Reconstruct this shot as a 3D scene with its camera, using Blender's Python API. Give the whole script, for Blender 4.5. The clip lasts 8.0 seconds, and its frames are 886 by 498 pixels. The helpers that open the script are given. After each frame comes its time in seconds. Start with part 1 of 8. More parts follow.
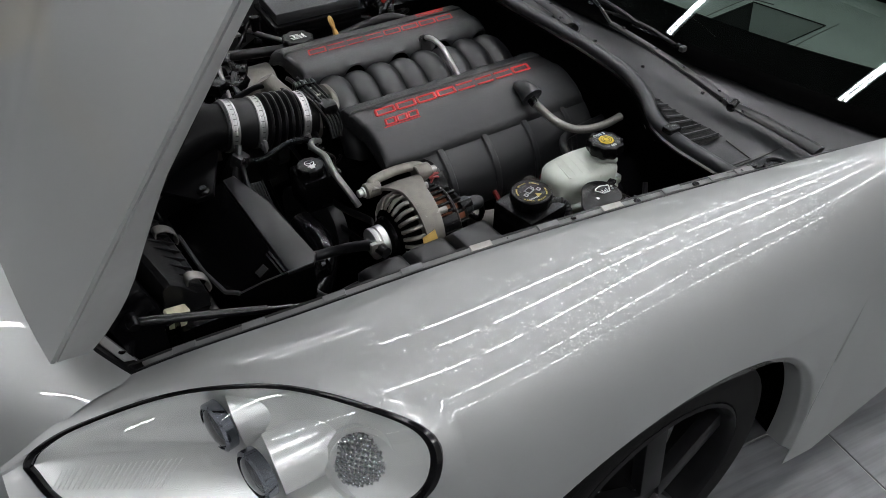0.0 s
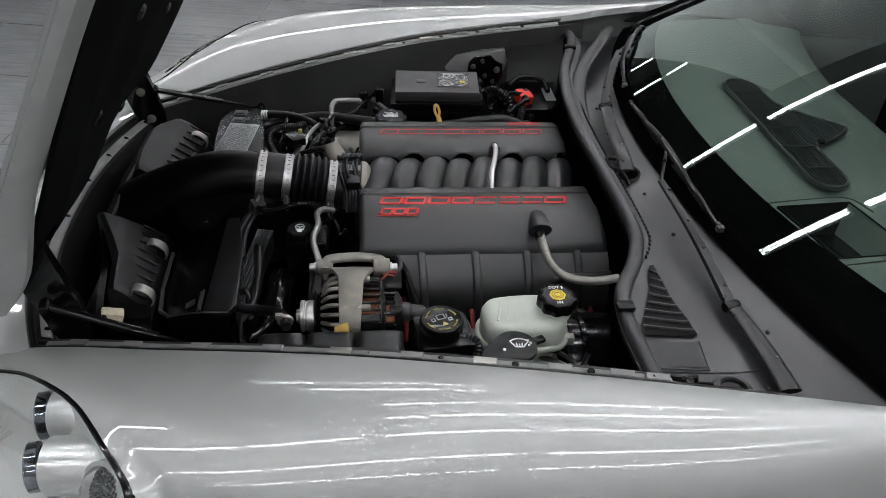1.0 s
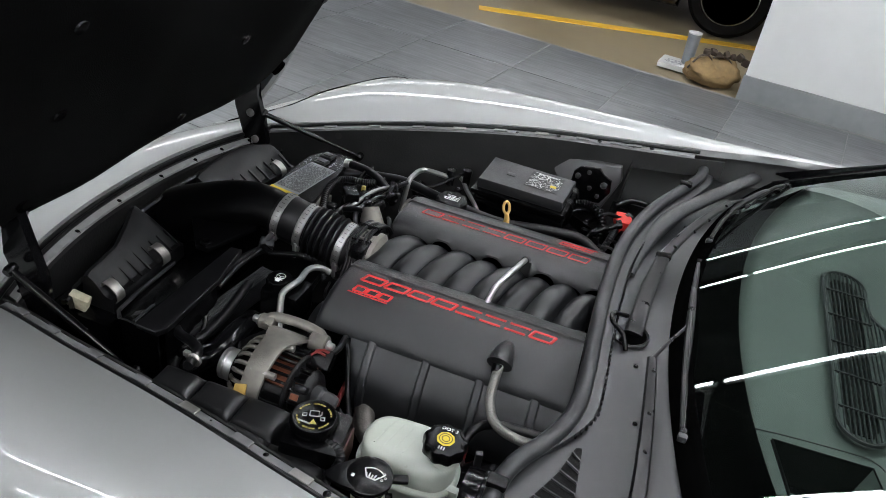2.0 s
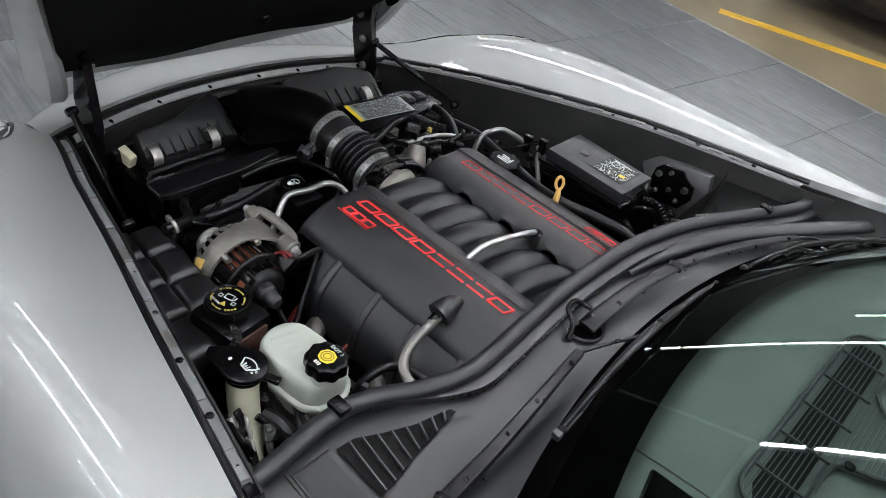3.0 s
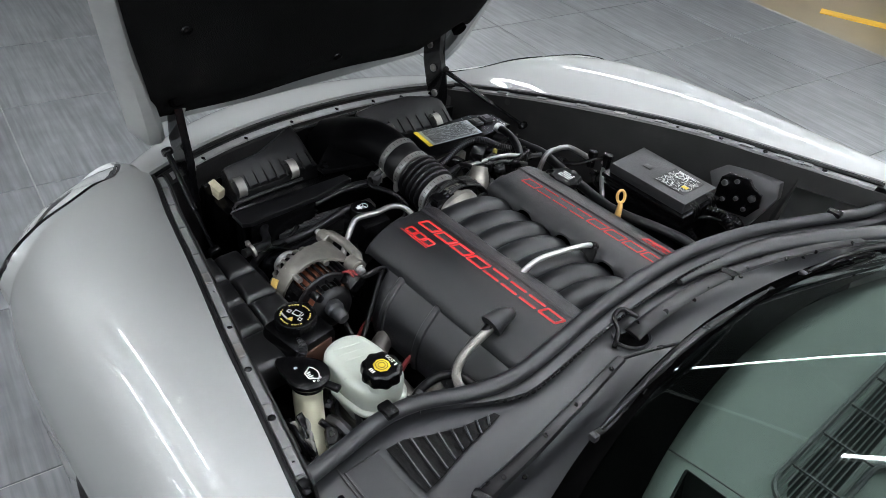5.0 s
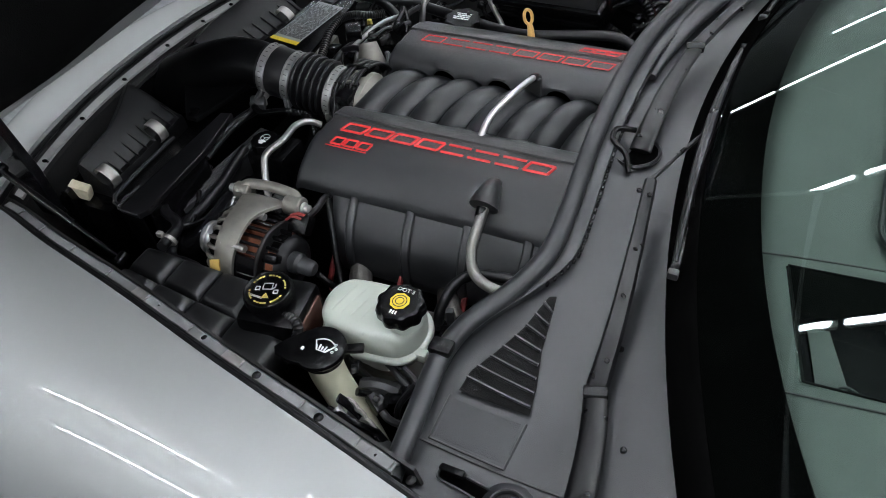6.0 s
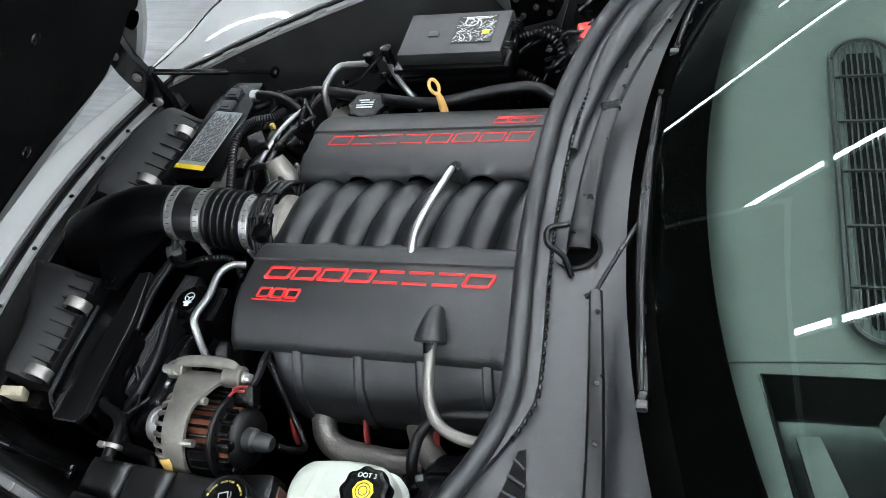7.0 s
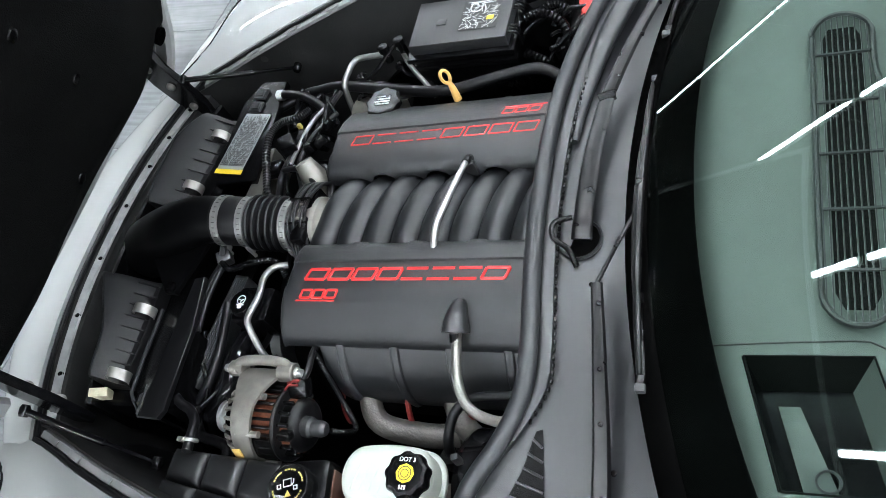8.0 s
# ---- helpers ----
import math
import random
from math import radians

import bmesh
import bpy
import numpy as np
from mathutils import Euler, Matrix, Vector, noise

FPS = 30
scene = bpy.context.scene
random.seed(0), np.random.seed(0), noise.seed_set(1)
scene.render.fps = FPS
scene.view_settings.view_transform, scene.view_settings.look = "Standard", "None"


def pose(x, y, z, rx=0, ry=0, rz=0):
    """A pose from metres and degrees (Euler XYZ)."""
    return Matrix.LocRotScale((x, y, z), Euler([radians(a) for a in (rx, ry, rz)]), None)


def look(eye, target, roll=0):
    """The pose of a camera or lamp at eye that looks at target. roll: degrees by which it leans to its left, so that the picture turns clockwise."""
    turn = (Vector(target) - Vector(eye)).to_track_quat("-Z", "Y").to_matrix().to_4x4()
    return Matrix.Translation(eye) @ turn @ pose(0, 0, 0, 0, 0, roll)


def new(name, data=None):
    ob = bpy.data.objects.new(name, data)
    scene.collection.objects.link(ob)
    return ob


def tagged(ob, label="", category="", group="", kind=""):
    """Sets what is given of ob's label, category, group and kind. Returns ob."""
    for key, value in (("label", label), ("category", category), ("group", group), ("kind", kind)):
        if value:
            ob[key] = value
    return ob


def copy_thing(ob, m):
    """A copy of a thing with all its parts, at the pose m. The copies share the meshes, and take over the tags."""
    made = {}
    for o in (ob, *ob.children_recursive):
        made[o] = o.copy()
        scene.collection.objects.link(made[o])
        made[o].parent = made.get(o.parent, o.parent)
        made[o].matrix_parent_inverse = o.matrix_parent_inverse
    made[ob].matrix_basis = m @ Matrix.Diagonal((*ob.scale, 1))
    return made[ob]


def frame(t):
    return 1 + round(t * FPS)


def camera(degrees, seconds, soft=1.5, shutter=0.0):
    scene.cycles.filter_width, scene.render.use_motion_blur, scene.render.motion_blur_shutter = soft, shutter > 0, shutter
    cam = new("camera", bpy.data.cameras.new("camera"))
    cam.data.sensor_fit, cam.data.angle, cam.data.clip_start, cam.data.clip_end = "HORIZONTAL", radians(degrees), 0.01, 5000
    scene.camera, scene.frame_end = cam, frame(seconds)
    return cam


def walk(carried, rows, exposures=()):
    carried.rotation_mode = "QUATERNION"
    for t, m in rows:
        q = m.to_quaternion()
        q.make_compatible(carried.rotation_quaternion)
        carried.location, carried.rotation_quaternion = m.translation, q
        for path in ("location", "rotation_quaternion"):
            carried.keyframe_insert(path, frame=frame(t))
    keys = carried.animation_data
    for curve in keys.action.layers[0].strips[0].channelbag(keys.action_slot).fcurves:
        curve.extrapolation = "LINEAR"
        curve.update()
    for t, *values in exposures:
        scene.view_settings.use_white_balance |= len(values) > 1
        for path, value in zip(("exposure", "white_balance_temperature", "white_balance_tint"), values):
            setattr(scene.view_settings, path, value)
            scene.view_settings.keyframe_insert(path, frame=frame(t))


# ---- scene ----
cam = camera(59.5, 8.0, 0.5)
PATH = [
    (0.0, (-0.8496, -1.3488, 1.5457), (-0.3292, -0.5949, 0.7707), 1.33),
    (0.5, (-0.5210, -1.4825, 1.5653), (-0.1995, -0.6134, 0.8028), 1.61),
    (1.0, (-0.2230, -1.5167, 1.6098), (-0.1091, -0.5486, 0.9100), 3.15),
    (1.5, (0.0365, -1.4202, 1.6565), (-0.0357, -0.4058, 1.0195), 5.79),
    (1.7, (0.134, -1.379, 1.648), (-0.116, 0.303, 0.594), 7.4),
    (2.8, (0.592, -1.137, 1.631), (-0.255, 0.231, 0.443), 13.0),
    (3.0, (0.6644, -1.1006, 1.6329), (0.1235, -0.3065, 0.9140), 14.39),
    (3.5, (0.8674, -1.0502, 1.6458), (0.2323, -0.3304, 0.9257), 16.69),
    (4.0, (0.9491, -1.0266, 1.6734), (0.2436, -0.3547, 0.9728), 13.94),
    (4.2, (0.954, -1.031, 1.702), (-0.242, 0.082, 0.549), 12.8),
    (5.3, (0.667, -1.091, 1.672), (-0.360, 0.049, 0.390), 1.4),
    (5.5, (0.5924, -1.0917, 1.6417), (0.0529, -0.4027, 0.8206), -0.97),
    (6.0, (0.5218, -1.0545, 1.5634), (0.0796, -0.3368, 0.7095), -8.51),
    (6.5, (0.5070, -0.9504, 1.5806), (0.0823, -0.2134, 0.7341), -15.31),
    (7.0, (0.5224, -0.7972, 1.6493), (0.1033, -0.1055, 0.7628), -22.42),
    (7.5, (0.5652, -0.7509, 1.7413), (0.1155, -0.1468, 0.8070), -29.85),
    (8.0, (0.6147, -0.7534, 1.7811), (0.1204, -0.1723, 0.8548), -34.57),
]
walk(cam, [(t, look(eye, target, roll)) for t, eye, target, roll in PATH],
     [(0.0, -0.3, 6550, 10), (0.5, -0.25, 6550, 10), (1.0, -0.3, 6550, 10), (1.5, -0.16, 6450, 9), (3.0, 0.16, 6400, 9), (4.0, 0.35, 6350, 9), (5.5, 0.34, 6300, 8), (6.0, 0.1, 6250, 8), (6.5, 0.4, 6200, 6), (7.0, 0.75, 6200, 5), (8.0, 0.96, 6150, 5)])

# ---- world and light ----
GROUND = -0.08
world = bpy.data.worlds.new("world")
scene.world = world
world.use_nodes = True
world.node_tree.nodes["Background"].inputs[0].default_value = (0.75, 0.8, 0.85, 1)
world.node_tree.nodes["Background"].inputs[1].default_value = 0.005
LAMP_POWER = 73.0


# ---- materials ----
def mat(name, color, rough=0.5, metal=0.0, vary=0.15, scale=40.0, bump=0.0, bump_scale=300.0, coat=0.0, rough_vary=0.08, wear=0.0, wear_color=(0.3, 0.3, 0.3), spec=0.5):
    m = bpy.data.materials.new(name)
    m.use_nodes = True
    nt = m.node_tree
    b = nt.nodes["Principled BSDF"]
    co = nt.nodes.new("ShaderNodeTexCoord")
    n1 = nt.nodes.new("ShaderNodeTexNoise")
    n1.inputs["Scale"].default_value = scale
    n1.inputs["Detail"].default_value = 5
    nt.links.new(co.outputs["Object"], n1.inputs["Vector"])
    n2 = nt.nodes.new("ShaderNodeTexNoise")
    n2.inputs["Scale"].default_value = scale * 0.13
    n2.inputs["Detail"].default_value = 3
    nt.links.new(co.outputs["Object"], n2.inputs["Vector"])
    add = nt.nodes.new("ShaderNodeMath")
    add.operation = "ADD"
    nt.links.new(n1.outputs[0], add.inputs[0])
    nt.links.new(n2.outputs[0], add.inputs[1])
    ramp = nt.nodes.new("ShaderNodeMapRange")
    ramp.inputs["From Min"].default_value, ramp.inputs["From Max"].default_value = 0.6, 1.4
    nt.links.new(add.outputs[0], ramp.inputs["Value"])
    mix = nt.nodes.new("ShaderNodeMix")
    mix.data_type = "RGBA"
    mix.inputs[6].default_value = (*[c * (1 - vary) for c in color], 1)
    mix.inputs[7].default_value = (*[min(1, c * (1 + vary)) for c in color], 1)
    nt.links.new(ramp.outputs[0], mix.inputs[0])
    last = mix.outputs[2]
    if wear:
        n3 = nt.nodes.new("ShaderNodeTexNoise")
        n3.inputs["Scale"].default_value = scale * 0.5
        n3.inputs["Detail"].default_value = 8
        n3.inputs["Roughness"].default_value = 0.7
        nt.links.new(co.outputs["Object"], n3.inputs["Vector"])
        r3 = nt.nodes.new("ShaderNodeMapRange")
        r3.inputs["From Min"].default_value, r3.inputs["From Max"].default_value = 0.55, 0.75
        r3.inputs["To Max"].default_value = wear
        nt.links.new(n3.outputs[0], r3.inputs["Value"])
        mw = nt.nodes.new("ShaderNodeMix")
        mw.data_type = "RGBA"
        mw.inputs[7].default_value = (*wear_color, 1)
        nt.links.new(r3.outputs[0], mw.inputs[0])
        nt.links.new(last, mw.inputs[6])
        last = mw.outputs[2]
    nt.links.new(last, b.inputs["Base Color"])
    rr = nt.nodes.new("ShaderNodeMapRange")
    rr.inputs["To Min"].default_value, rr.inputs["To Max"].default_value = max(0.02, rough - rough_vary), min(1, rough + rough_vary)
    nt.links.new(n1.outputs[0], rr.inputs["Value"])
    nt.links.new(rr.outputs[0], b.inputs["Roughness"])
    b.inputs["Metallic"].default_value = metal
    b.inputs["Coat Weight"].default_value = coat
    b.inputs["Coat Roughness"].default_value = 0.03
    b.inputs["Specular IOR Level"].default_value = spec
    if bump:
        nb = nt.nodes.new("ShaderNodeTexNoise")
        nb.inputs["Scale"].default_value = bump_scale
        nb.inputs["Detail"].default_value = 2
        nt.links.new(co.outputs["Object"], nb.inputs["Vector"])
        bp = nt.nodes.new("ShaderNodeBump")
        bp.inputs["Strength"].default_value = bump
        bp.inputs["Distance"].default_value = 0.002
        nt.links.new(nb.outputs[0], bp.inputs["Height"])
        nt.links.new(bp.outputs[0], b.inputs["Normal"])
    return m


PAINT = mat("silver_paint", (0.36, 0.368, 0.362), 0.54, 0.55, vary=0.02, scale=3, coat=1.0, rough_vary=0.0)
PAINT_IN = mat("silver_paint_inside", (0.30, 0.305, 0.30), 0.5, 0.2, vary=0.12, scale=30)
RAIL = mat("grey_sealed_rail", (0.13, 0.13, 0.13), 0.45, 0.1, vary=0.3, scale=60, wear=0.4, wear_color=(0.06, 0.06, 0.06))
COVER = mat("moulded_charcoal_plastic", (0.0085, 0.0090, 0.0100), 0.35, vary=0.2, scale=25, bump=0.35, bump_scale=1100, wear=0.3, wear_color=(0.016, 0.016, 0.017), spec=0.55)
BLACK = mat("black_plastic", (0.0015, 0.0015, 0.0017), 0.26, vary=0.2, scale=18, bump=0.04, bump_scale=700, spec=0.21, rough_vary=0.03)
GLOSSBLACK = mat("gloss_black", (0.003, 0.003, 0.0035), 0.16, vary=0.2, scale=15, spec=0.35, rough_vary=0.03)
RUBBER = mat("rubber", (0.004, 0.004, 0.0045), 0.33, vary=0.2, scale=20, bump=0.06, bump_scale=600, wear=0.2, wear_color=(0.012, 0.012, 0.012), spec=0.27, rough_vary=0.04)
SEAL = mat("weatherstrip_rubber", (0.0125, 0.013, 0.0145), 0.37, vary=0.3, scale=45, bump=0.12, bump_scale=520, wear=0.5, wear_color=(0.035, 0.035, 0.037), spec=0.4)
COWL = mat("cowl_plastic", (0.0090, 0.0095, 0.0108), 0.35, vary=0.2, scale=14, bump=0.12, bump_scale=900, wear=0.35, wear_color=(0.017, 0.018, 0.020), spec=0.55, rough_vary=0.08)
BAYWALL = mat("bay_wall_plastic", (0.012, 0.012, 0.012), 0.45, vary=0.4, scale=12, bump=0.3, bump_scale=200, wear=0.4, wear_color=(0.032, 0.031, 0.030), spec=0.32)
# near-black without sheen: shade painted into deep parts, also real black trim
DARK = mat("deep_shade_and_black_trim", (0.0012, 0.0012, 0.0012), 0.8, vary=0.4, scale=20, spec=0.0)
LINER = mat("hood_liner_felt", (0.0035, 0.0035, 0.0035), 0.95, vary=0.5, scale=30, bump=0.8, bump_scale=350, spec=0.05)
INTAKE = mat("intake_nylon", (0.0075, 0.008, 0.009), 0.36, vary=0.15, scale=14, bump=0.05, bump_scale=900, rough_vary=0.05, spec=0.42)
SATIN = mat("satin_black_panel", (0.0035, 0.0035, 0.004), 0.34, vary=0.2, scale=16, bump=0.05, bump_scale=800, spec=0.45, rough_vary=0.05)
SOFTBLACK = mat("matt_black_duct", (0.0014, 0.0014, 0.0016), 0.36, vary=0.25, scale=12, bump=0.06, bump_scale=700, spec=0.09, rough_vary=0.06)
RED = mat("red_paint", (0.48, 0.010, 0.009), 0.4, vary=0.12, scale=60)
ALU = mat("cast_aluminium", (0.19, 0.18, 0.16), 0.50, 0.75, vary=0.3, scale=70, bump=0.25, bump_scale=420, wear=0.5, wear_color=(0.11, 0.10, 0.08))
STEEL = mat("bright_steel", (0.56, 0.56, 0.55), 0.34, 0.88, vary=0.10, scale=40, rough_vary=0.02)
CLAMP = mat("stamped_steel_band", (0.40, 0.40, 0.39), 0.34, 0.9, vary=0.15, scale=60, rough_vary=0.04, wear=0.3, wear_color=(0.22, 0.21, 0.20))
PIPE = mat("aluminium_pipe", (0.30, 0.30, 0.29), 0.40, 0.9, vary=0.15, scale=90)
COPPER = mat("copper_winding", (0.17, 0.055, 0.026), 0.5, 0.6, vary=0.5, scale=220, bump=0.6, bump_scale=500)
RUSTY = mat("heat_stained_iron", (0.105, 0.098, 0.09), 0.55, 0.7, vary=0.45, scale=50, bump=0.5, bump_scale=250)
WHITEPL = mat("milky_plastic", (0.36, 0.385, 0.34), 0.30, vary=0.07, scale=18)
YELLOWPL = mat("yellow_plastic", (0.60, 0.44, 0.02), 0.45, vary=0.06)
TAN = mat("tan_plastic", (0.60, 0.36, 0.11), 0.45, vary=0.08)
LABELGREY = mat("silver_label", (0.20, 0.21, 0.215), 0.45, vary=0.1, scale=80)
BRAID = mat("braided_steel", (0.34, 0.335, 0.31), 0.36, 0.85, vary=0.12, scale=300, bump=0.25, bump_scale=900)
DULLSTEEL = mat("dull_steel", (0.30, 0.29, 0.27), 0.42, 0.85, vary=0.25, scale=80, wear=0.3, wear_color=(0.13, 0.12, 0.10))
PAPER = mat("label_white", (0.62, 0.63, 0.62), 0.5, vary=0.05)
PRINTGREY = mat("faded_white_print", (0.30, 0.30, 0.30), 0.5, vary=0.2, scale=200)
PRINTYELLOW = mat("faded_yellow_print", (0.30, 0.24, 0.05), 0.5, vary=0.15, scale=200)
BROWNPL = mat("brown_tank_plastic", (0.055, 0.024, 0.016), 0.35, vary=0.25, scale=30)
# black for print and seams, and for the painted shade of holes
INK = mat("ink_and_hole_shade", (0.012, 0.012, 0.012), 0.55, vary=0.1)
GREYPL = mat("grey_plastic", (0.018, 0.0185, 0.0195), 0.40, vary=0.18, scale=40, bump=0.25, bump_scale=700)
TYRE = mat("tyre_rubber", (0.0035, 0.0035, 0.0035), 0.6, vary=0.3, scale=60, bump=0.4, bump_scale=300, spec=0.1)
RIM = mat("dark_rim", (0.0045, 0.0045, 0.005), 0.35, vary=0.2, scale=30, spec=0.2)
CHROME = mat("chrome", (0.75, 0.76, 0.78), 0.08, 1.0, vary=0.04)
LAMPIN = mat("lamp_silver", (0.68, 0.69, 0.68), 0.30, 0.6, vary=0.02, scale=6, rough_vary=0.0)
FACET = mat("prismatic_reflector", (0.34, 0.35, 0.36), 0.26, 0.9, vary=0.15, scale=120)
LENSDARK = mat("projector_lens", (0.008, 0.010, 0.016), 0.05, vary=0.2, coat=0.6)
TILE = mat("grey_porcelain_tile", (0.14, 0.145, 0.15), 0.32, vary=0.3, scale=9, bump=0.06, bump_scale=120)
GROUT = mat("light_grout", (0.30, 0.30, 0.29), 0.85, vary=0.2, scale=60)
CONCRETE = mat("sealed_tan_concrete", (0.26, 0.21, 0.13), 0.35, vary=0.3, scale=3, bump=0.05, wear=0.5, wear_color=(0.20, 0.17, 0.12))
YELLOW = mat("yellow_line_paint", (0.72, 0.42, 0.03), 0.5, vary=0.15, scale=20, wear=0.4, wear_color=(0.4, 0.27, 0.06))
WALL = mat("white_wall_paint", (0.72, 0.73, 0.72), 0.6, vary=0.04, scale=6, bump=0.1, bump_scale=200)
SKIRT = mat("grey_skirting", (0.22, 0.23, 0.235), 0.45, vary=0.12, scale=15)
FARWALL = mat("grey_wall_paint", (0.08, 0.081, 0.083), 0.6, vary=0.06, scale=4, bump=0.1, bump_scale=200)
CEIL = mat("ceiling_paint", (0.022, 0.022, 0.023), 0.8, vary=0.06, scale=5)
DASH = mat("dash_vinyl", (0.063, 0.073, 0.067), 0.65, vary=0.14, scale=60, bump=0.3, bump_scale=900)
# near-black dash tone that paints shade in the binnacle and demister slot
DASHDARK = mat("dash_recess_shade", (0.002, 0.0023, 0.0021), 0.65, vary=0.2, scale=60, spec=0.1)
BLUECHROME = mat("dark_chrome", (0.22, 0.23, 0.26), 0.12, 1.0, vary=0.1)
LIDPL = mat("ribbed_lid_plastic", (0.0042, 0.0042, 0.0047), 0.40, vary=0.2, scale=30, bump=0.3, bump_scale=800, spec=0.29)
PLATE = mat("matte_plate", (0.019, 0.0195, 0.021), 0.5, vary=0.1, scale=20, bump=0.3, bump_scale=900, spec=0.4)
KHAKI = mat("khaki_canvas", (0.24, 0.16, 0.07), 0.9, vary=0.35, scale=25, bump=0.5, bump_scale=300)
GREYCUP = mat("grey_cup", (0.22, 0.24, 0.26), 0.4, vary=0.1)


def tile_streaks():
    nt = TILE.node_tree
    b = nt.nodes["Principled BSDF"]
    src = b.inputs["Base Color"].links[0].from_socket
    co = nt.nodes.new("ShaderNodeTexCoord")
    mp = nt.nodes.new("ShaderNodeMapping")
    mp.inputs["Scale"].default_value = (2.0, 34.0, 1.0)
    info = nt.nodes.new("ShaderNodeObjectInfo")
    off = nt.nodes.new("ShaderNodeVectorMath")
    off.operation = "ADD"
    sc = nt.nodes.new("ShaderNodeMath")
    sc.operation = "MULTIPLY"
    sc.inputs[1].default_value = 37.0
    nt.links.new(info.outputs["Random"], sc.inputs[0])
    nt.links.new(co.outputs["Object"], off.inputs[0])
    nt.links.new(sc.outputs[0], off.inputs[1])
    nt.links.new(off.outputs[0], mp.inputs[0])
    n = nt.nodes.new("ShaderNodeTexNoise")
    n.inputs["Scale"].default_value = 1.6
    n.inputs["Detail"].default_value = 6
    nt.links.new(mp.outputs[0], n.inputs["Vector"])
    r = nt.nodes.new("ShaderNodeMapRange")
    r.inputs["From Min"].default_value, r.inputs["From Max"].default_value = 0.3, 0.7
    r.inputs["To Min"].default_value, r.inputs["To Max"].default_value = 0.72, 1.3
    nt.links.new(n.outputs[0], r.inputs["Value"])
    v = nt.nodes.new("ShaderNodeMix")
    v.data_type, v.blend_type = "RGBA", "MULTIPLY"
    v.inputs[0].default_value = 1.0
    nt.links.new(src, v.inputs[6])
    nt.links.new(r.outputs[0], v.inputs[7])
    nt.links.new(v.outputs[2], b.inputs["Base Color"])


tile_streaks()


def glass(name, tint, rough=0.0, gloss=(0.9, 1.0, 0.96)):
    m = bpy.data.materials.new(name)
    m.use_nodes = True
    nt = m.node_tree
    nt.nodes.remove(nt.nodes["Principled BSDF"])
    out = nt.nodes["Material Output"]
    tr = nt.nodes.new("ShaderNodeBsdfTransparent")
    tr.inputs[0].default_value = (*tint, 1)
    gl = nt.nodes.new("ShaderNodeBsdfGlossy")
    gl.inputs["Roughness"].default_value = rough
    gl.inputs["Color"].default_value = (*gloss, 1)
    fr = nt.nodes.new("ShaderNodeFresnel")
    fr.inputs[0].default_value = 1.55
    mx = nt.nodes.new("ShaderNodeMixShader")
    nt.links.new(fr.outputs[0], mx.inputs[0])
    nt.links.new(tr.outputs[0], mx.inputs[1])
    nt.links.new(gl.outputs[0], mx.inputs[2])
    nt.links.new(mx.outputs[0], out.inputs[0])
    return m


GLASS = glass("windscreen_glass", (0.70, 0.86, 0.78))
LENS = glass("clear_lens", (0.97, 0.975, 0.975), 0.0, (1.0, 1.0, 1.0))


def glow(name, color, power):
    m = bpy.data.materials.new(name)
    m.use_nodes = True
    b = m.node_tree.nodes["Principled BSDF"]
    b.inputs["Base Color"].default_value = (0.8, 0.8, 0.8, 1)
    b.inputs["Emission Color"].default_value = (*color, 1)
    b.inputs["Emission Strength"].default_value = power
    return m


TUBE_GLOW = glow("led_tube", (0.955, 0.965, 1.0), LAMP_POWER)


# ---- mesh helpers ----
def part(name, bm, material, parent=None, label="", sharp=35):
    me = bpy.data.meshes.new(name)
    bmesh.ops.recalc_face_normals(bm, faces=bm.faces)
    bm.to_mesh(me)
    bm.free()
    me.polygons.foreach_set("use_smooth", [True] * len(me.polygons))
    me.set_sharp_from_angle(angle=radians(sharp))
    me.materials.append(material)
    ob = new(name, me)
    if parent is not None:
        ob.parent = parent
    if label:
        ob["label"] = label
    return ob


def thing(name, label, category, group="", kind=""):
    return tagged(new(name), label, category, group, kind)


def box(bm, c, size, bevel=0.003, m=None, seg=2):
    """A bevelled block with its middle at c."""
    mm = Matrix.Translation(c) @ (m if m is not None else Matrix())
    r = bmesh.ops.create_cube(bm, size=1.0, matrix=mm @ Matrix.Diagonal((*size, 1)))
    if bevel:
        edges = list({e for v in r["verts"] for e in v.link_edges})
        bmesh.ops.bevel(bm, geom=edges, offset=min(bevel, 0.45 * min(size)), segments=seg, affect="EDGES", profile=0.6)


def smooth_line(pts, n=8):
    """Catmull-Rom through the points."""
    p = [Vector(q) for q in pts]
    if len(p) < 3:
        return p
    p = [p[0] * 2 - p[1]] + p + [p[-1] * 2 - p[-2]]
    out = []
    for i in range(1, len(p) - 2):
        a, b, c, d = p[i - 1:i + 3]
        for k in range(n):
            t = k / n
            out.append(0.5 * (2 * b + (c - a) * t + (2 * a - 5 * b + 4 * c - d) * t * t + (3 * b - a - 3 * c + d) * t ** 3))
    out.append(p[-2])
    return out


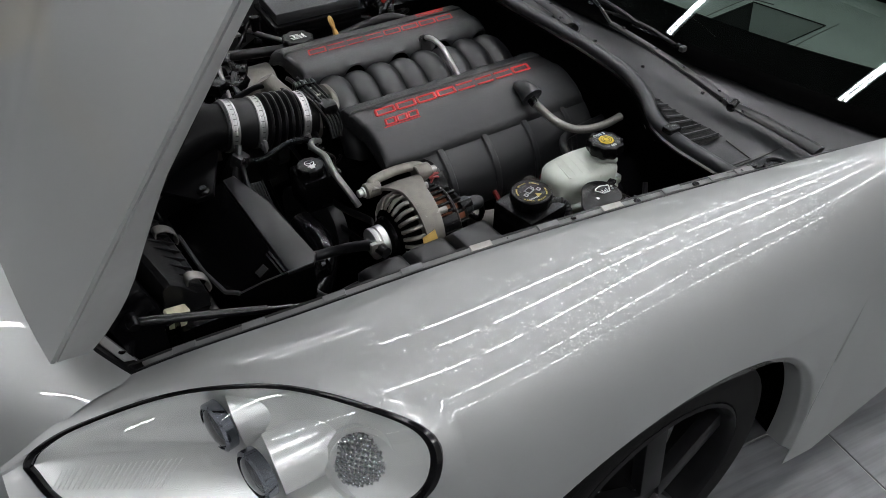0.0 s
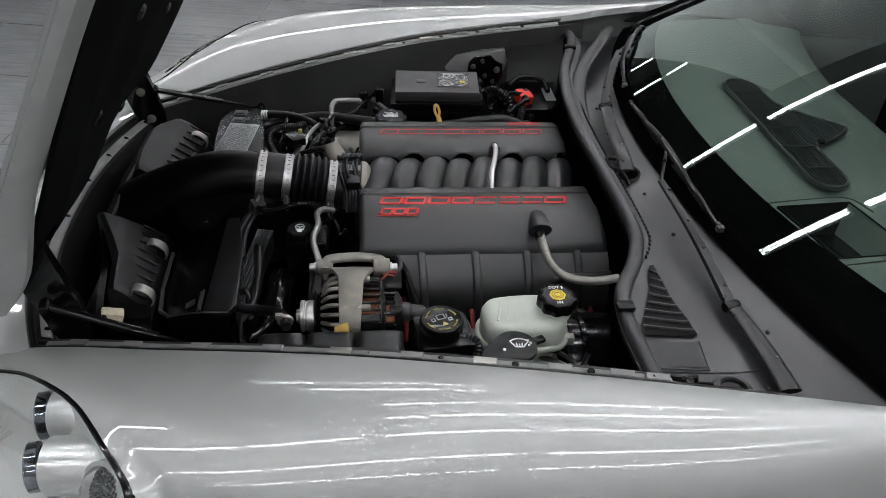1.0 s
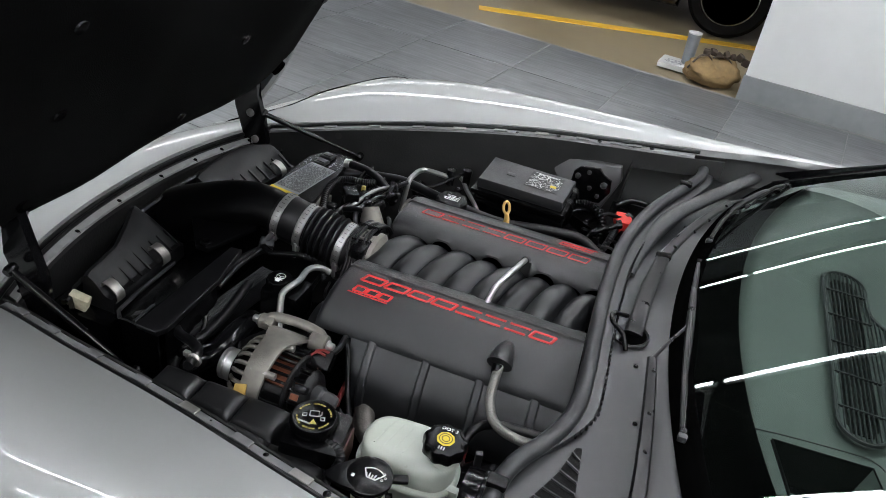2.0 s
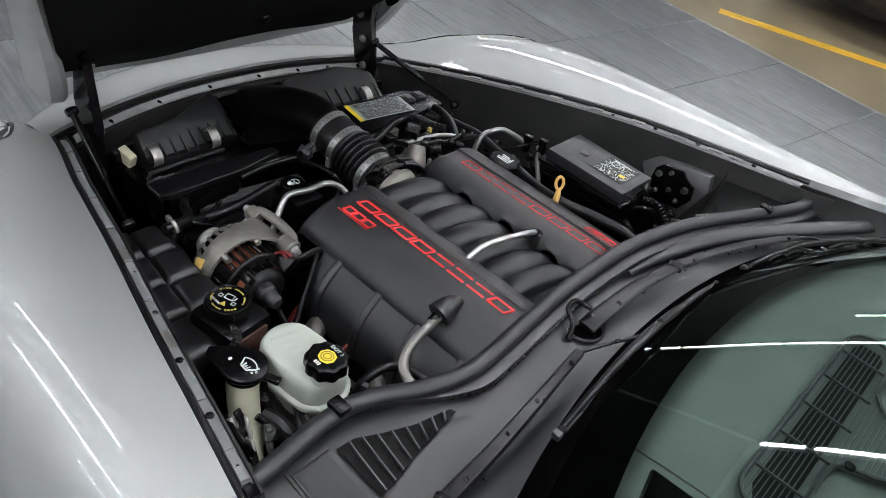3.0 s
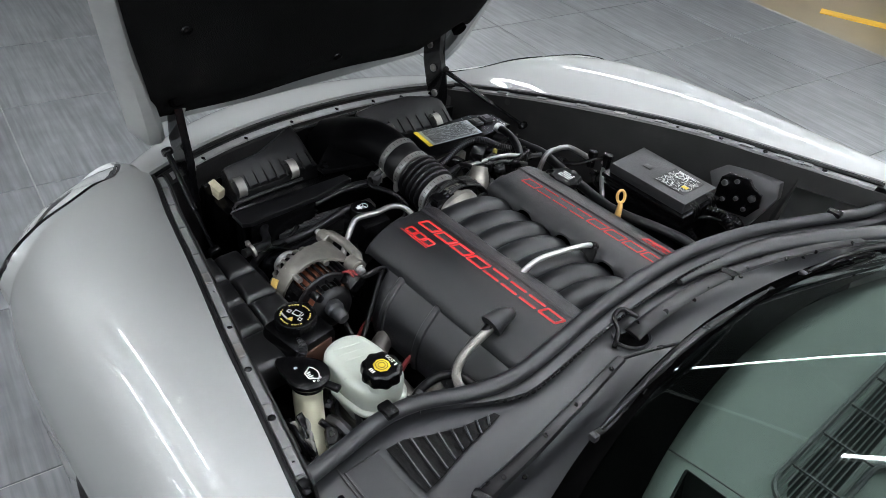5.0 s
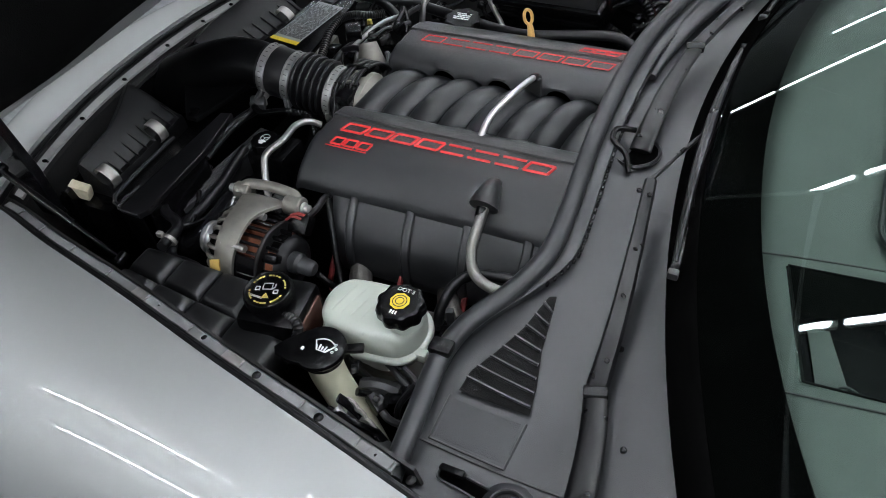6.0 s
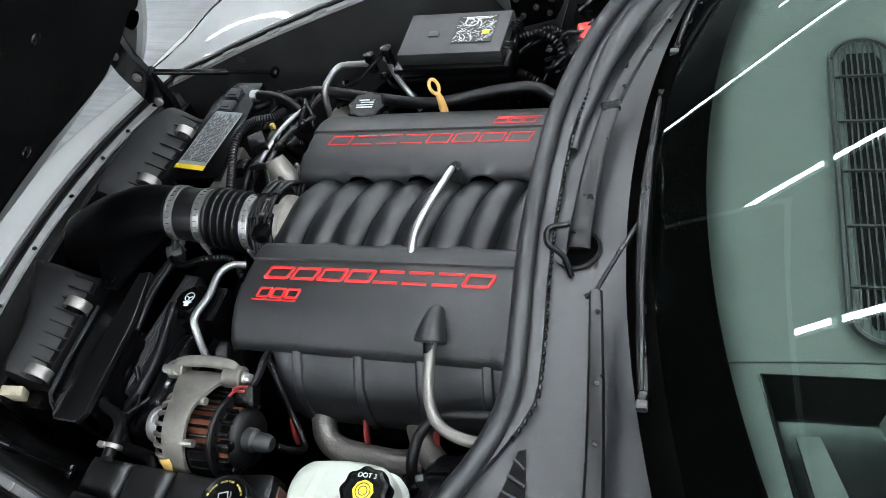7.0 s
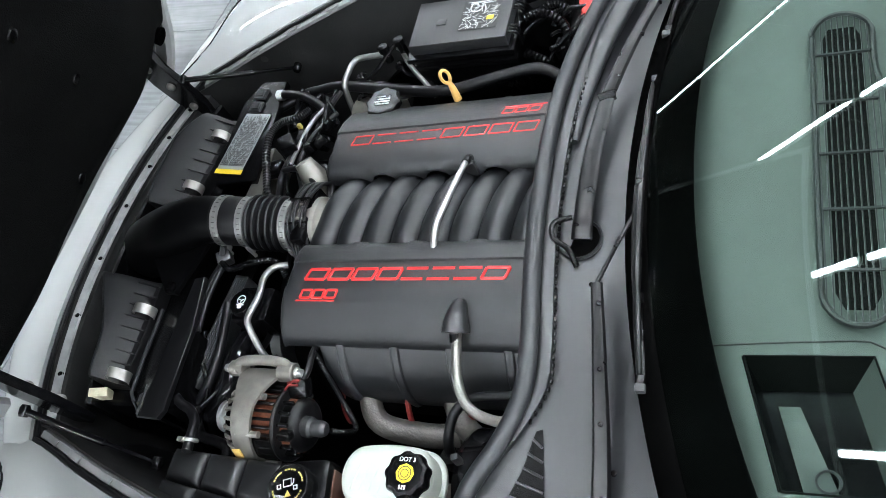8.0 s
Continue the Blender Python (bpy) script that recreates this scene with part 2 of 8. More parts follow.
def tube(bm, pts, r, n=10, smooth=6, cap=True, flat=1.0, up=(0, 0, 1)):
    """A round bar along pts; r is a number or a function of 0..1."""
    line = smooth_line(pts, smooth) if smooth else [Vector(p) for p in pts]
    rings, last = [], None
    for i, p in enumerate(line):
        d = (line[min(i + 1, len(line) - 1)] - line[max(i - 1, 0)]).normalized()
        ref = last if last is not None else Vector(up)
        side = d.cross(ref)
        if side.length < 1e-4:
            side = d.cross(Vector((0.3, 1, 0.2)))
        side.normalize()
        u = side.cross(d).normalized()
        last = u
        rad = r(i / (len(line) - 1)) if callable(r) else r
        rings.append([bm.verts.new(p + side * rad * math.cos(2 * math.pi * k / n) + u * rad * flat * math.sin(2 * math.pi * k / n)) for k in range(n)])
    for a, b in zip(rings, rings[1:]):
        for k in range(n):
            bm.faces.new((a[k], a[(k + 1) % n], b[(k + 1) % n], b[k]))
    if cap:
        bm.faces.new(rings[0][::-1])
        bm.faces.new(rings[-1])


def frame_of(axis):
    return Vector(axis).normalized().to_track_quat("Z", "Y").to_matrix().to_4x4()


def lathe(bm, profile, origin, axis=(0, 0, 1), n=24, wave=0.0, lobes=0, caps=True):
    """Turns (radius, height) pairs round an axis; lobes and wave give a grip rim."""
    m = Matrix.Translation(origin) @ frame_of(axis)
    rings = []
    for r, h in profile:
        ring = []
        for k in range(n):
            a = 2 * math.pi * k / n
            rr = r * (1 + wave * math.cos(lobes * a)) if lobes else r
            ring.append(bm.verts.new(m @ Vector((rr * math.cos(a), rr * math.sin(a), h))))
        rings.append(ring)
    for a, b in zip(rings, rings[1:]):
        for k in range(n):
            bm.faces.new((a[k], a[(k + 1) % n], b[(k + 1) % n], b[k]))
    if len(profile) > 3 and abs(profile[0][1] - profile[-1][1]) < 1e-6:
        for k in range(n):
            bm.faces.new((rings[-1][k], rings[-1][(k + 1) % n], rings[0][(k + 1) % n], rings[0][k]))
    elif caps:
        bm.faces.new(rings[0][::-1])
        bm.faces.new(rings[-1])


def sheet(bm, rows, thick=0.0):
    """A quad grid through rows of points; with thick, a closed shell pushed along -normal."""
    v = [[bm.verts.new(p) for p in row] for row in rows]
    faces = []
    for a, b in zip(v, v[1:]):
        for k in range(len(a) - 1):
            faces.append(bm.faces.new((a[k], a[k + 1], b[k + 1], b[k])))
    if thick:
        bmesh.ops.recalc_face_normals(bm, faces=faces)
        bmesh.ops.solidify(bm, geom=faces, thickness=thick)
    return v


def slab(bm, outline, direction, depth, bevel=0.0):
    """A flat outline of 3D points pushed by depth along direction."""
    d = Vector(direction).normalized() * depth
    a = [bm.verts.new(p) for p in outline]
    b = [bm.verts.new(Vector(p) + d) for p in outline]
    fs = [bm.faces.new(a), bm.faces.new(b[::-1])]
    for k in range(len(a)):
        j = (k + 1) % len(a)
        bm.faces.new((a[j], a[k], b[k], b[j]))
    if bevel:
        edges = list({e for f in fs for e in f.edges})
        bmesh.ops.bevel(bm, geom=edges, offset=bevel, segments=2, affect="EDGES", profile=0.6)


def lerp(table, x):
    """Linear look-up in rows (x, a, b, ...)."""
    if x <= table[0][0]:
        return table[0][1:]
    for p, q in zip(table, table[1:]):
        if x <= q[0]:
            t = (x - p[0]) / (q[0] - p[0])
            return tuple(u + (w - u) * t for u, w in zip(p[1:], q[1:]))
    return table[-1][1:]


def eased(table, x):
    """Smooth look-up in rows (x, a, b, ...)."""
    xs = [r[0] for r in table]
    if x <= xs[0]:
        return table[0][1:]
    if x >= xs[-1]:
        return table[-1][1:]
    i = max(k for k in range(len(xs) - 1) if xs[k] <= x)
    g = lambda k: table[min(max(k, 0), len(table) - 1)]
    a, b, c, d = g(i - 1), g(i), g(i + 1), g(i + 2)
    t = (x - b[0]) / (c[0] - b[0])
    out = []
    for j in range(1, len(b)):
        h = c[0] - b[0]
        m0 = (c[j] - a[j]) / (c[0] - a[0]) * h if c[0] != a[0] else c[j] - b[j]
        m1 = (d[j] - b[j]) / (d[0] - b[0]) * h if d[0] != b[0] else c[j] - b[j]
        out.append((2 * t ** 3 - 3 * t * t + 1) * b[j] + (t ** 3 - 2 * t * t + t) * m0 + (-2 * t ** 3 + 3 * t * t) * c[j] + (t ** 3 - t * t) * m1)
    return tuple(out)


def writing(name, text, size, m, material, parent):
    cu = bpy.data.curves.new(name, "FONT")
    cu.body, cu.size, cu.extrude, cu.align_x, cu.align_y = text, size, 0.0004, "CENTER", "CENTER"
    tmp = new(name, cu)
    me = bpy.data.meshes.new_from_object(tmp.evaluated_get(bpy.context.evaluated_depsgraph_get()))
    bpy.data.objects.remove(tmp)
    me.transform(m)
    me.materials.clear()
    me.materials.append(material)
    ob = new(name, me)
    ob.parent = parent
    return ob


def bars(bm, m, w, h, rows, seed, fill=0.75, lift=0.0006):
    """Rows of short bars that stand for small print on a label w x h."""
    rnd = random.Random(seed)
    for i in range(rows):
        y = h * (0.5 - (i + 0.7) / (rows + 0.4))
        x = -w * 0.46
        while x < w * 0.4:
            l = w * rnd.uniform(0.05, 0.22)
            if rnd.random() < fill:
                box(bm, (0, 0, 0), (min(l, w * 0.46 - x), h / rows * 0.45, 0.0006), 0, m @ pose(x + l / 2, y, lift))
            x += l + w * 0.03

# ---- the room ----
def room():
    # concrete and grout under everything
    bm = bmesh.new()
    box(bm, (-1.5, 1.5, GROUND - 0.06), (20, 17, 0.1), 0)
    base = tagged(part("ground", bm, CONCRETE), "sealed tan concrete floor of the garage", "floor", kind="structure")
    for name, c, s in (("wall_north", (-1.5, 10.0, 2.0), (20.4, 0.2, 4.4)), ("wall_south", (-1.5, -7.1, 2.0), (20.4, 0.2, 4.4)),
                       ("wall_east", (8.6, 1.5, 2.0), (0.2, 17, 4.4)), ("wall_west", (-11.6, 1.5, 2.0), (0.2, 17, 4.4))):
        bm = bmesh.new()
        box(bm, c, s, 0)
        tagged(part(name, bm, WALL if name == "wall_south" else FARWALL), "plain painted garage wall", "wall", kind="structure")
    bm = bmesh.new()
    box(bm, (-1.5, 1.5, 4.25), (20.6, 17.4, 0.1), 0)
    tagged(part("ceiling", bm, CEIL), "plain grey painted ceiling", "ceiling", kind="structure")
    # white partition with its skirting
    turn = pose(0.64, 4.165, GROUND, 0, 0, -7.0)
    bm = bmesh.new()
    box(bm, (0, 0, 0), (6.0, 0.25, 4.28), 0.004, turn @ pose(3.0, 0.135, 2.14))
    tagged(part("wall_partition", bm, WALL), "white painted partition wall beside the tiled bay", "wall", kind="structure")
    bm = bmesh.new()
    box(bm, (0, 0, 0), (6.02, 0.28, 0.17), 0.003, turn @ pose(3.0, 0.135, 0.085))
    tagged(part("baseboard", bm, SKIRT), "grey tile skirting along the white partition", "skirting", kind="structure")


room()


def tiled_floor():
    """Grey porcelain tiles, 0.70 m apart, turned a little against the car."""
    turn = pose(-0.035, 4.24, 0, 0, 0, -8.0)
    p = 0.705
    bm = bmesh.new()
    box(bm, (0, 0, 0), (p * 17, p * 15, 0.012), 0, turn @ pose(0, -p * 7.5, GROUND - 0.0095))
    fl = tagged(part("floor", bm, GROUT), "grey wood-look porcelain tile floor with pale joints", "floor", kind="structure")
    bm = bmesh.new()
    box(bm, (0, 0, 0), (p - 0.005, p - 0.005, 0.008), 0.0015, seg=1)
    first = part("tile", bm, TILE, fl)
    bm = bmesh.new()
    box(bm, (0, 0, 0), (p * 17, 0.035, 0.010), 0.002, turn @ pose(0, 0.017, GROUND - 0.006))
    tagged(part("trim", bm, GROUT), "pale cement edge strip along the tiled floor", "edge strip", kind="structure")
    me = first.data
    k = 0
    for i in range(17):
        for j in range(15):
            ob = first if k == 0 else new("tile", me)
            ob.parent = fl
            ob.matrix_basis = turn @ pose((i - 8) * p - p / 2, -(j + 0.5) * p, GROUND - 0.003, 0, 0, 0)
            k += 1


def ceiling_lights():
    """Rows of twin LED tubes, end to end."""
    lamp, length = None, 1.68
    for y0 in (-4.5, -2.5, -0.62, 0.76, 2.36, 6.1, 9.3):
        for i in range(-4, 4):
            x = -0.53 + 1.76 * i
            y = y0 - 0.09 * (x + 0.5)
            if not -6.7 < y < 9.5 or (y0 < 3.0 and i < -1):
                continue
            m = pose(x, y, 3.12, 0, 0, -5.0)
            if lamp is not None:
                copy_thing(lamp, m)
                continue
            lamp = thing("ceiling_light", "slim twin-tube white LED batten hung from the ceiling", "ceiling light", "LED battens in rows")
            bm = bmesh.new()
            box(bm, (0, 0, 0.03), (length, 0.07, 0.04), 0.004)
            part("housing", bm, WALL, lamp)
            for x in (-0.6, 0.6):
                bm = bmesh.new()
                tube(bm, [(x, 0, 0.045), (x, 0, 1.082)], 0.003, 6, 0)
                part("hanger", bm, DULLSTEEL, lamp, "thin steel hanger")
            for side in (-0.0145, 0.0145):
                bm = bmesh.new()
                tube(bm, [(0.01 - length / 2, side, -0.004), (length / 2 - 0.01, side, -0.004)], 0.011, 10, 0)
                part("tube", bm, TUBE_GLOW, lamp, "glowing white tube")
            lamp.matrix_basis = m


ceiling_lights()

# ---- the car ----
car = thing("car", "silver low sports car with its hood raised, standing on grey tiles", "car")

# opening edge of the engine bay: x, half width, height
EDGE = [(-1.00, 0.488, 0.600), (-0.90, 0.489, 0.645), (-0.80, 0.490, 0.672), (-0.55, 0.562, 0.725), (-0.30, 0.627, 0.768), (-0.07, 0.688, 0.796), (0.135, 0.735, 0.808), (0.37, 0.790, 0.818), (0.60, 0.845, 0.832), (0.9, 0.87, 0.85), (1.6, 0.88, 0.86)]
# fender section outside the edge: x, then y and z of five points
SECT = [
    (-1.00, 0.50, 0.610, 0.56, 0.600, 0.60, 0.570, 0.63, 0.53, 0.66, 0.46),
    (-0.90, 0.52, 0.655, 0.59, 0.650, 0.645, 0.620, 0.69, 0.57, 0.73, 0.48),
    (-0.80, 0.55, 0.692, 0.62, 0.705, 0.69, 0.680, 0.76, 0.62, 0.80, 0.50),
    (-0.70, 0.60, 0.735, 0.68, 0.752, 0.76, 0.725, 0.82, 0.66, 0.855, 0.52),
    (-0.53, 0.66, 0.772, 0.76, 0.790, 0.84, 0.775, 0.893, 0.70, 0.91, 0.56),
    (-0.28, 0.71, 0.806, 0.80, 0.826, 0.87, 0.805, 0.92, 0.72, 0.93, 0.59),
    (0.00, 0.76, 0.824, 0.83, 0.836, 0.89, 0.805, 0.93, 0.72, 0.94, 0.60),
    (0.30, 0.81, 0.830, 0.855, 0.834, 0.90, 0.795, 0.93, 0.70, 0.935, 0.57),
    (0.60, 0.86, 0.838, 0.88, 0.832, 0.905, 0.780, 0.92, 0.67, 0.92, 0.52),
    (0.90, 0.88, 0.852, 0.895, 0.840, 0.91, 0.780, 0.915, 0.66, 0.91, 0.50),
    (1.60, 0.89, 0.862, 0.905, 0.845, 0.92, 0.780, 0.925, 0.66, 0.92, 0.50),
]
WHEEL_X, WHEEL_Z, WHEEL_Y = -0.06, 0.245, 0.80
ARCH_X, ARCH_Z, ARCH_H = -0.06, 0.08, 0.53
ARCH_EDGE = {}


def arch_reach(d):
    """Half length of the arch opening, longer towards the nose."""
    return 0.468 if d > 0 else 0.500


LAMP = [(-0.975, 0.505, 0.600), (-0.955, 0.508, 0.625), (-0.90, 0.520, 0.652), (-0.79, 0.572, 0.698), (-0.71, 0.643, 0.742), (-0.64, 0.712, 0.765), (-0.58, 0.795, 0.775), (-0.533, 0.862, 0.765),
        (-0.530, 0.893, 0.728), (-0.56, 0.894, 0.675), (-0.64, 0.855, 0.628), (-0.75, 0.775, 0.598), (-0.87, 0.665, 0.575), (-0.95, 0.570, 0.570)]


def fender_point(x, v):
    """v from 0 (opening edge) to 1 (crest, shoulder and side down to half height)."""
    e = eased(EDGE, x)
    s = eased(SECT, x)
    pts = [(0.0, *e)] + [((k + 1) / 5, s[2 * k], s[2 * k + 1]) for k in range(5)]
    return eased(pts, v)


def fender(side):
    bm = bmesh.new()
    ends = [ARCH_X + s * (arch_reach(s) - e) for s in (-1, 1) for e in (0.022, 0.012, 0.006, 0.003, 0.001, 0.0002, -0.0005)]
    xs = sorted([-1.0 + 0.016 * i for i in range(126)] + ends)
    rows = []
    skin = np.array([[fender_point(x, k / 36) for k in range(37)] for x in xs])
    for _ in range(30):
        skin[:, 1:-1] += 0.4 * (0.5 * (skin[:, :-2] + skin[:, 2:]) - skin[:, 1:-1])
    # one even surface through the sections
    cheb = np.polynomial.chebyshev.chebvander2d
    uu, vv = np.meshgrid(np.array(xs), np.linspace(-1, 1, 37), indexing="ij")
    weight = np.ones_like(uu)
    weight[:, 0] = 6.0
    weight[:25] = 2.0
    base = cheb(uu.ravel(), vv.ravel(), [9, 6])
    w = weight.ravel()[:, None]
    for c in (0, 1):
        k = np.linalg.lstsq(base * w, skin[:, :, c].ravel() * w[:, 0], rcond=None)[0]
        even = (base @ k).reshape(uu.shape)
        keep = np.clip((-0.86 - np.array(xs)) / 0.1, 0, 1)[:, None]
        skin[:, 1:, c] = (skin[:, :, c] * keep + even * (1 - keep))[:, 1:]
    for x, line in zip(xs, skin):
        row = [tuple(q) for q in line]
        y0, z0 = row[-1]
        low = 0.06 - 0.04 * min(1, max(0, (x - 0.2) / 0.2))
        flare = 0.034 * min(1, max(0, (x - 0.2) / 0.3)) ** 1.5
        d = x - ARCH_X
        inside_arch = abs(d) < arch_reach(d)
        if inside_arch:
            low = max(low, ARCH_Z + ARCH_H * math.sqrt(1 - (d / arch_reach(d)) ** 2))
        row = [(y, max(z, low)) for y, z in row]
        y0, z0 = row[-1]
        row += [(y0 - 0.02 * k / 8 * (z0 - low) * 2 + flare * (k / 8) ** 1.4, z0 + (low - z0) * k / 8) for k in range(1, 9)]
        if inside_arch:
            ARCH_EDGE.setdefault(side, []).append((x, side * row[-1][0], row[-1][1]))
        # lip of the opening turns down
        e = row[0]
        row = [(e[0] - 0.002, e[1] - 0.018)] + row
        rows.append([(x, side * y, z) for y, z in row])
    grid = sheet(bm, rows)
    # hole for the headlight
    pts = [Vector((x, side * y, z)) for x, y, z in LAMP]
    c = sum(pts, Vector()) / len(pts)
    out = Vector((-0.62, side * 0.62, 0.48)).normalized()
    u = out.orthogonal().normalized()
    w = out.cross(u)
    line = smooth_line(pts + [pts[0]], 8)
    poly = [((p - c).dot(u), (p - c).dot(w)) for p in line]

    def inside(q):
        a, b = (q - c).dot(u), (q - c).dot(w)
        hit = False
        for (x1, y1), (x2, y2) in zip(poly, poly[1:]):
            if (y1 > b) != (y2 > b) and a < (x2 - x1) * (b - y1) / (y2 - y1) + x1:
                hit = not hit
        return hit and (q - c).dot(out) > -0.25

    gone = [f for f in bm.faces if inside(f.calc_center_median())]
    rim = {v for f in gone for v in f.verts}
    bmesh.ops.delete(bm, geom=gone, context="FACES")
    for v in rim:
        if v.is_valid and v.is_boundary:
            near = min(line, key=lambda p: (p - v.co).length)
            v.co = near
    dead = [f for f in bm.faces if f.calc_area() < 1e-9]
    bmesh.ops.delete(bm, geom=dead, context="FACES")
    return part("fender", bm, PAINT, car, sharp=50)


for s in (-1, 1):
    fender(s)


def nose():
    """Front bumper skin between the headlights, up to the hood opening."""
    bm = bmesh.new()
    rows = []
    for i in range(41):
        y = -0.50 + i * 0.025
        a = abs(y) / 0.5
        xe = -0.905 + 0.108 * a ** 2.2
        ze = 0.672
        front = -1.19 + 0.20 * a ** 2.2
        row = [(xe + 0.004, y, ze - 0.02), (xe, y, ze)]
        for k in range(1, 15):
            t = k / 14
            x = xe + (front - xe) * (1 - (1 - t) ** 1.25)
            z = ze - 0.012 * t - 0.20 * t ** 3
            row.append((x, y, z))
        for k in range(1, 8):
            row.append((front - 0.02 * math.sin(k / 7 * 3.1), y, ze - 0.212 - 0.36 * k / 7))
        rows.append(row)
    sheet(bm, rows)
    return part("front_bumper", bm, PAINT, car, sharp=50)


nose()


def headlight(side):
    h = thing("headlight", "", "")
    h.parent = car
    pts = [Vector((x, side * y, z)) for x, y, z in LAMP]
    line = smooth_line(pts + [pts[0]], 6)[:-1]
    c = sum(pts, Vector()) / len(pts)
    out = Vector((-0.62, side * 0.62, 0.48)).normalized()
    # black gasket round the opening
    bm = bmesh.new()
    n = len(line)
    rings = []
    for r, o in ((1.006, -0.03), (1.006, 0.001), (0.985, 0.0045), (0.955, 0.003), (0.950, -0.03)):
        rings.append([bm.verts.new(c + (p - c) * r + out * o) for p in line])
    for a, b in zip(rings, rings[1:]):
        for k in range(n):
            bm.faces.new((a[k], a[(k + 1) % n], b[(k + 1) % n], b[k]))
    part("gasket", bm, GLOSSBLACK, h, "black rubber gasket")

    def dish(name, rim, depths, material, label):
        bm = bmesh.new()
        rings = []
        for r, o in depths:
            rings.append([bm.verts.new(c + (p - c) * rim * r + out * o) for p in line])
        for a, b in zip(rings, rings[1:]):
            for k in range(n):
                bm.faces.new((a[k], a[(k + 1) % n], b[(k + 1) % n], b[k]))
        bm.faces.new(rings[-1])
        return part(name, bm, material, h, label, 60)

    lens = dish("lens", 0.96, [(1.0, 0.0)] + [(1 - 0.07 * k, 0.040 * (1 - (1 - 0.07 * k) ** 2.2)) for k in range(1, 14)] + [(0.03, 0.040)], LENS, "clear polycarbonate cover lens")
    lens.visible_shadow = False
    dish("housing", 0.95, [(1.0, -0.004), (0.96, -0.012), (0.9, -0.02), (0.7, -0.034), (0.4, -0.045), (0.1, -0.048)], LAMPIN, "satin silver bezel")
    # two projectors looking ahead, each in a tapering silver hood
    for px, py, pz, reach in ((-0.716, 0.640, 0.668, 0.085), (-0.702, 0.735, 0.662, 0.120)):
        o = Vector((px, side * py, pz))
        ax = Vector((-0.95, side * 0.18, 0.05)).normalized()
        bm = bmesh.new()
        tube(bm, [o + Vector((0.012 + reach * k / 12, side * 0.012 * k / 12, 0.012 * k / 12)) for k in range(13)], lambda t: 0.043 * math.sqrt(max(0.02, 1 - t ** 3.5)), 32, 2)
        part("reflector_hood", bm, LAMPIN, h)
        bm = bmesh.new()
        lathe(bm, [(0.030, 0.0), (0.037, 0.002), (0.037, 0.017), (0.032, 0.020), (0.030, 0.0)], o + ax * 0.002, ax, 28)
        part("projector_ring", bm, BLUECHROME, h, "chrome projector ring")
        bm = bmesh.new()
        lathe(bm, [(0.0305, 0.0), (0.026, 0.004), (0.016, 0.007), (0.003, 0.008)], o + ax * 0.018, ax, 24)
        part("projector_lens", bm, LENSDARK, h, "dark projector lens")
    # turn signal with a faceted lens
    o = Vector((-0.592, side * 0.808, 0.676))
    bm = bmesh.new()
    m = Matrix.Translation(o) @ frame_of(out)
    for i in range(-7, 8):
        for j in range(-7, 8):
            if i * i + j * j < 50:
                q = m @ Vector((i * 0.0066, j * 0.0066, 0.006 - 0.00022 * (i * i + j * j)))
                lathe(bm, [(0.0045, 0), (0.0036, 0.0016), (0.0006, 0.0026)], q, out, 4)
    part("signal_reflector", bm, FACET, h, "faceted clear turn signal")
    bm = bmesh.new()
    lathe(bm, [(0.056, -0.02), (0.054, 0.008), (0.047, 0.009), (0.044, -0.005)], o, out, 28, caps=False)
    part("signal_bowl", bm, LAMPIN, h)
    # fine ribs towards the front corner
    bm = bmesh.new()
    for k in range(22):
        a = Vector((-0.950 + 0.006 * k, side * (0.552 + 0.0045 * k), 0.584 + 0.0010 * k))
        b = a + Vector((0.022 + 0.0008 * k, -side * 0.009, 0.019 + 0.0004 * k))
        tube(bm, [a, b], 0.0012, 5, 0)
    part("rib_panel", bm, LAMPIN, h)
    h["label"] = "long tapering headlight under a clear lens"
    return h


for s in (-1, 1):
    headlight(s)


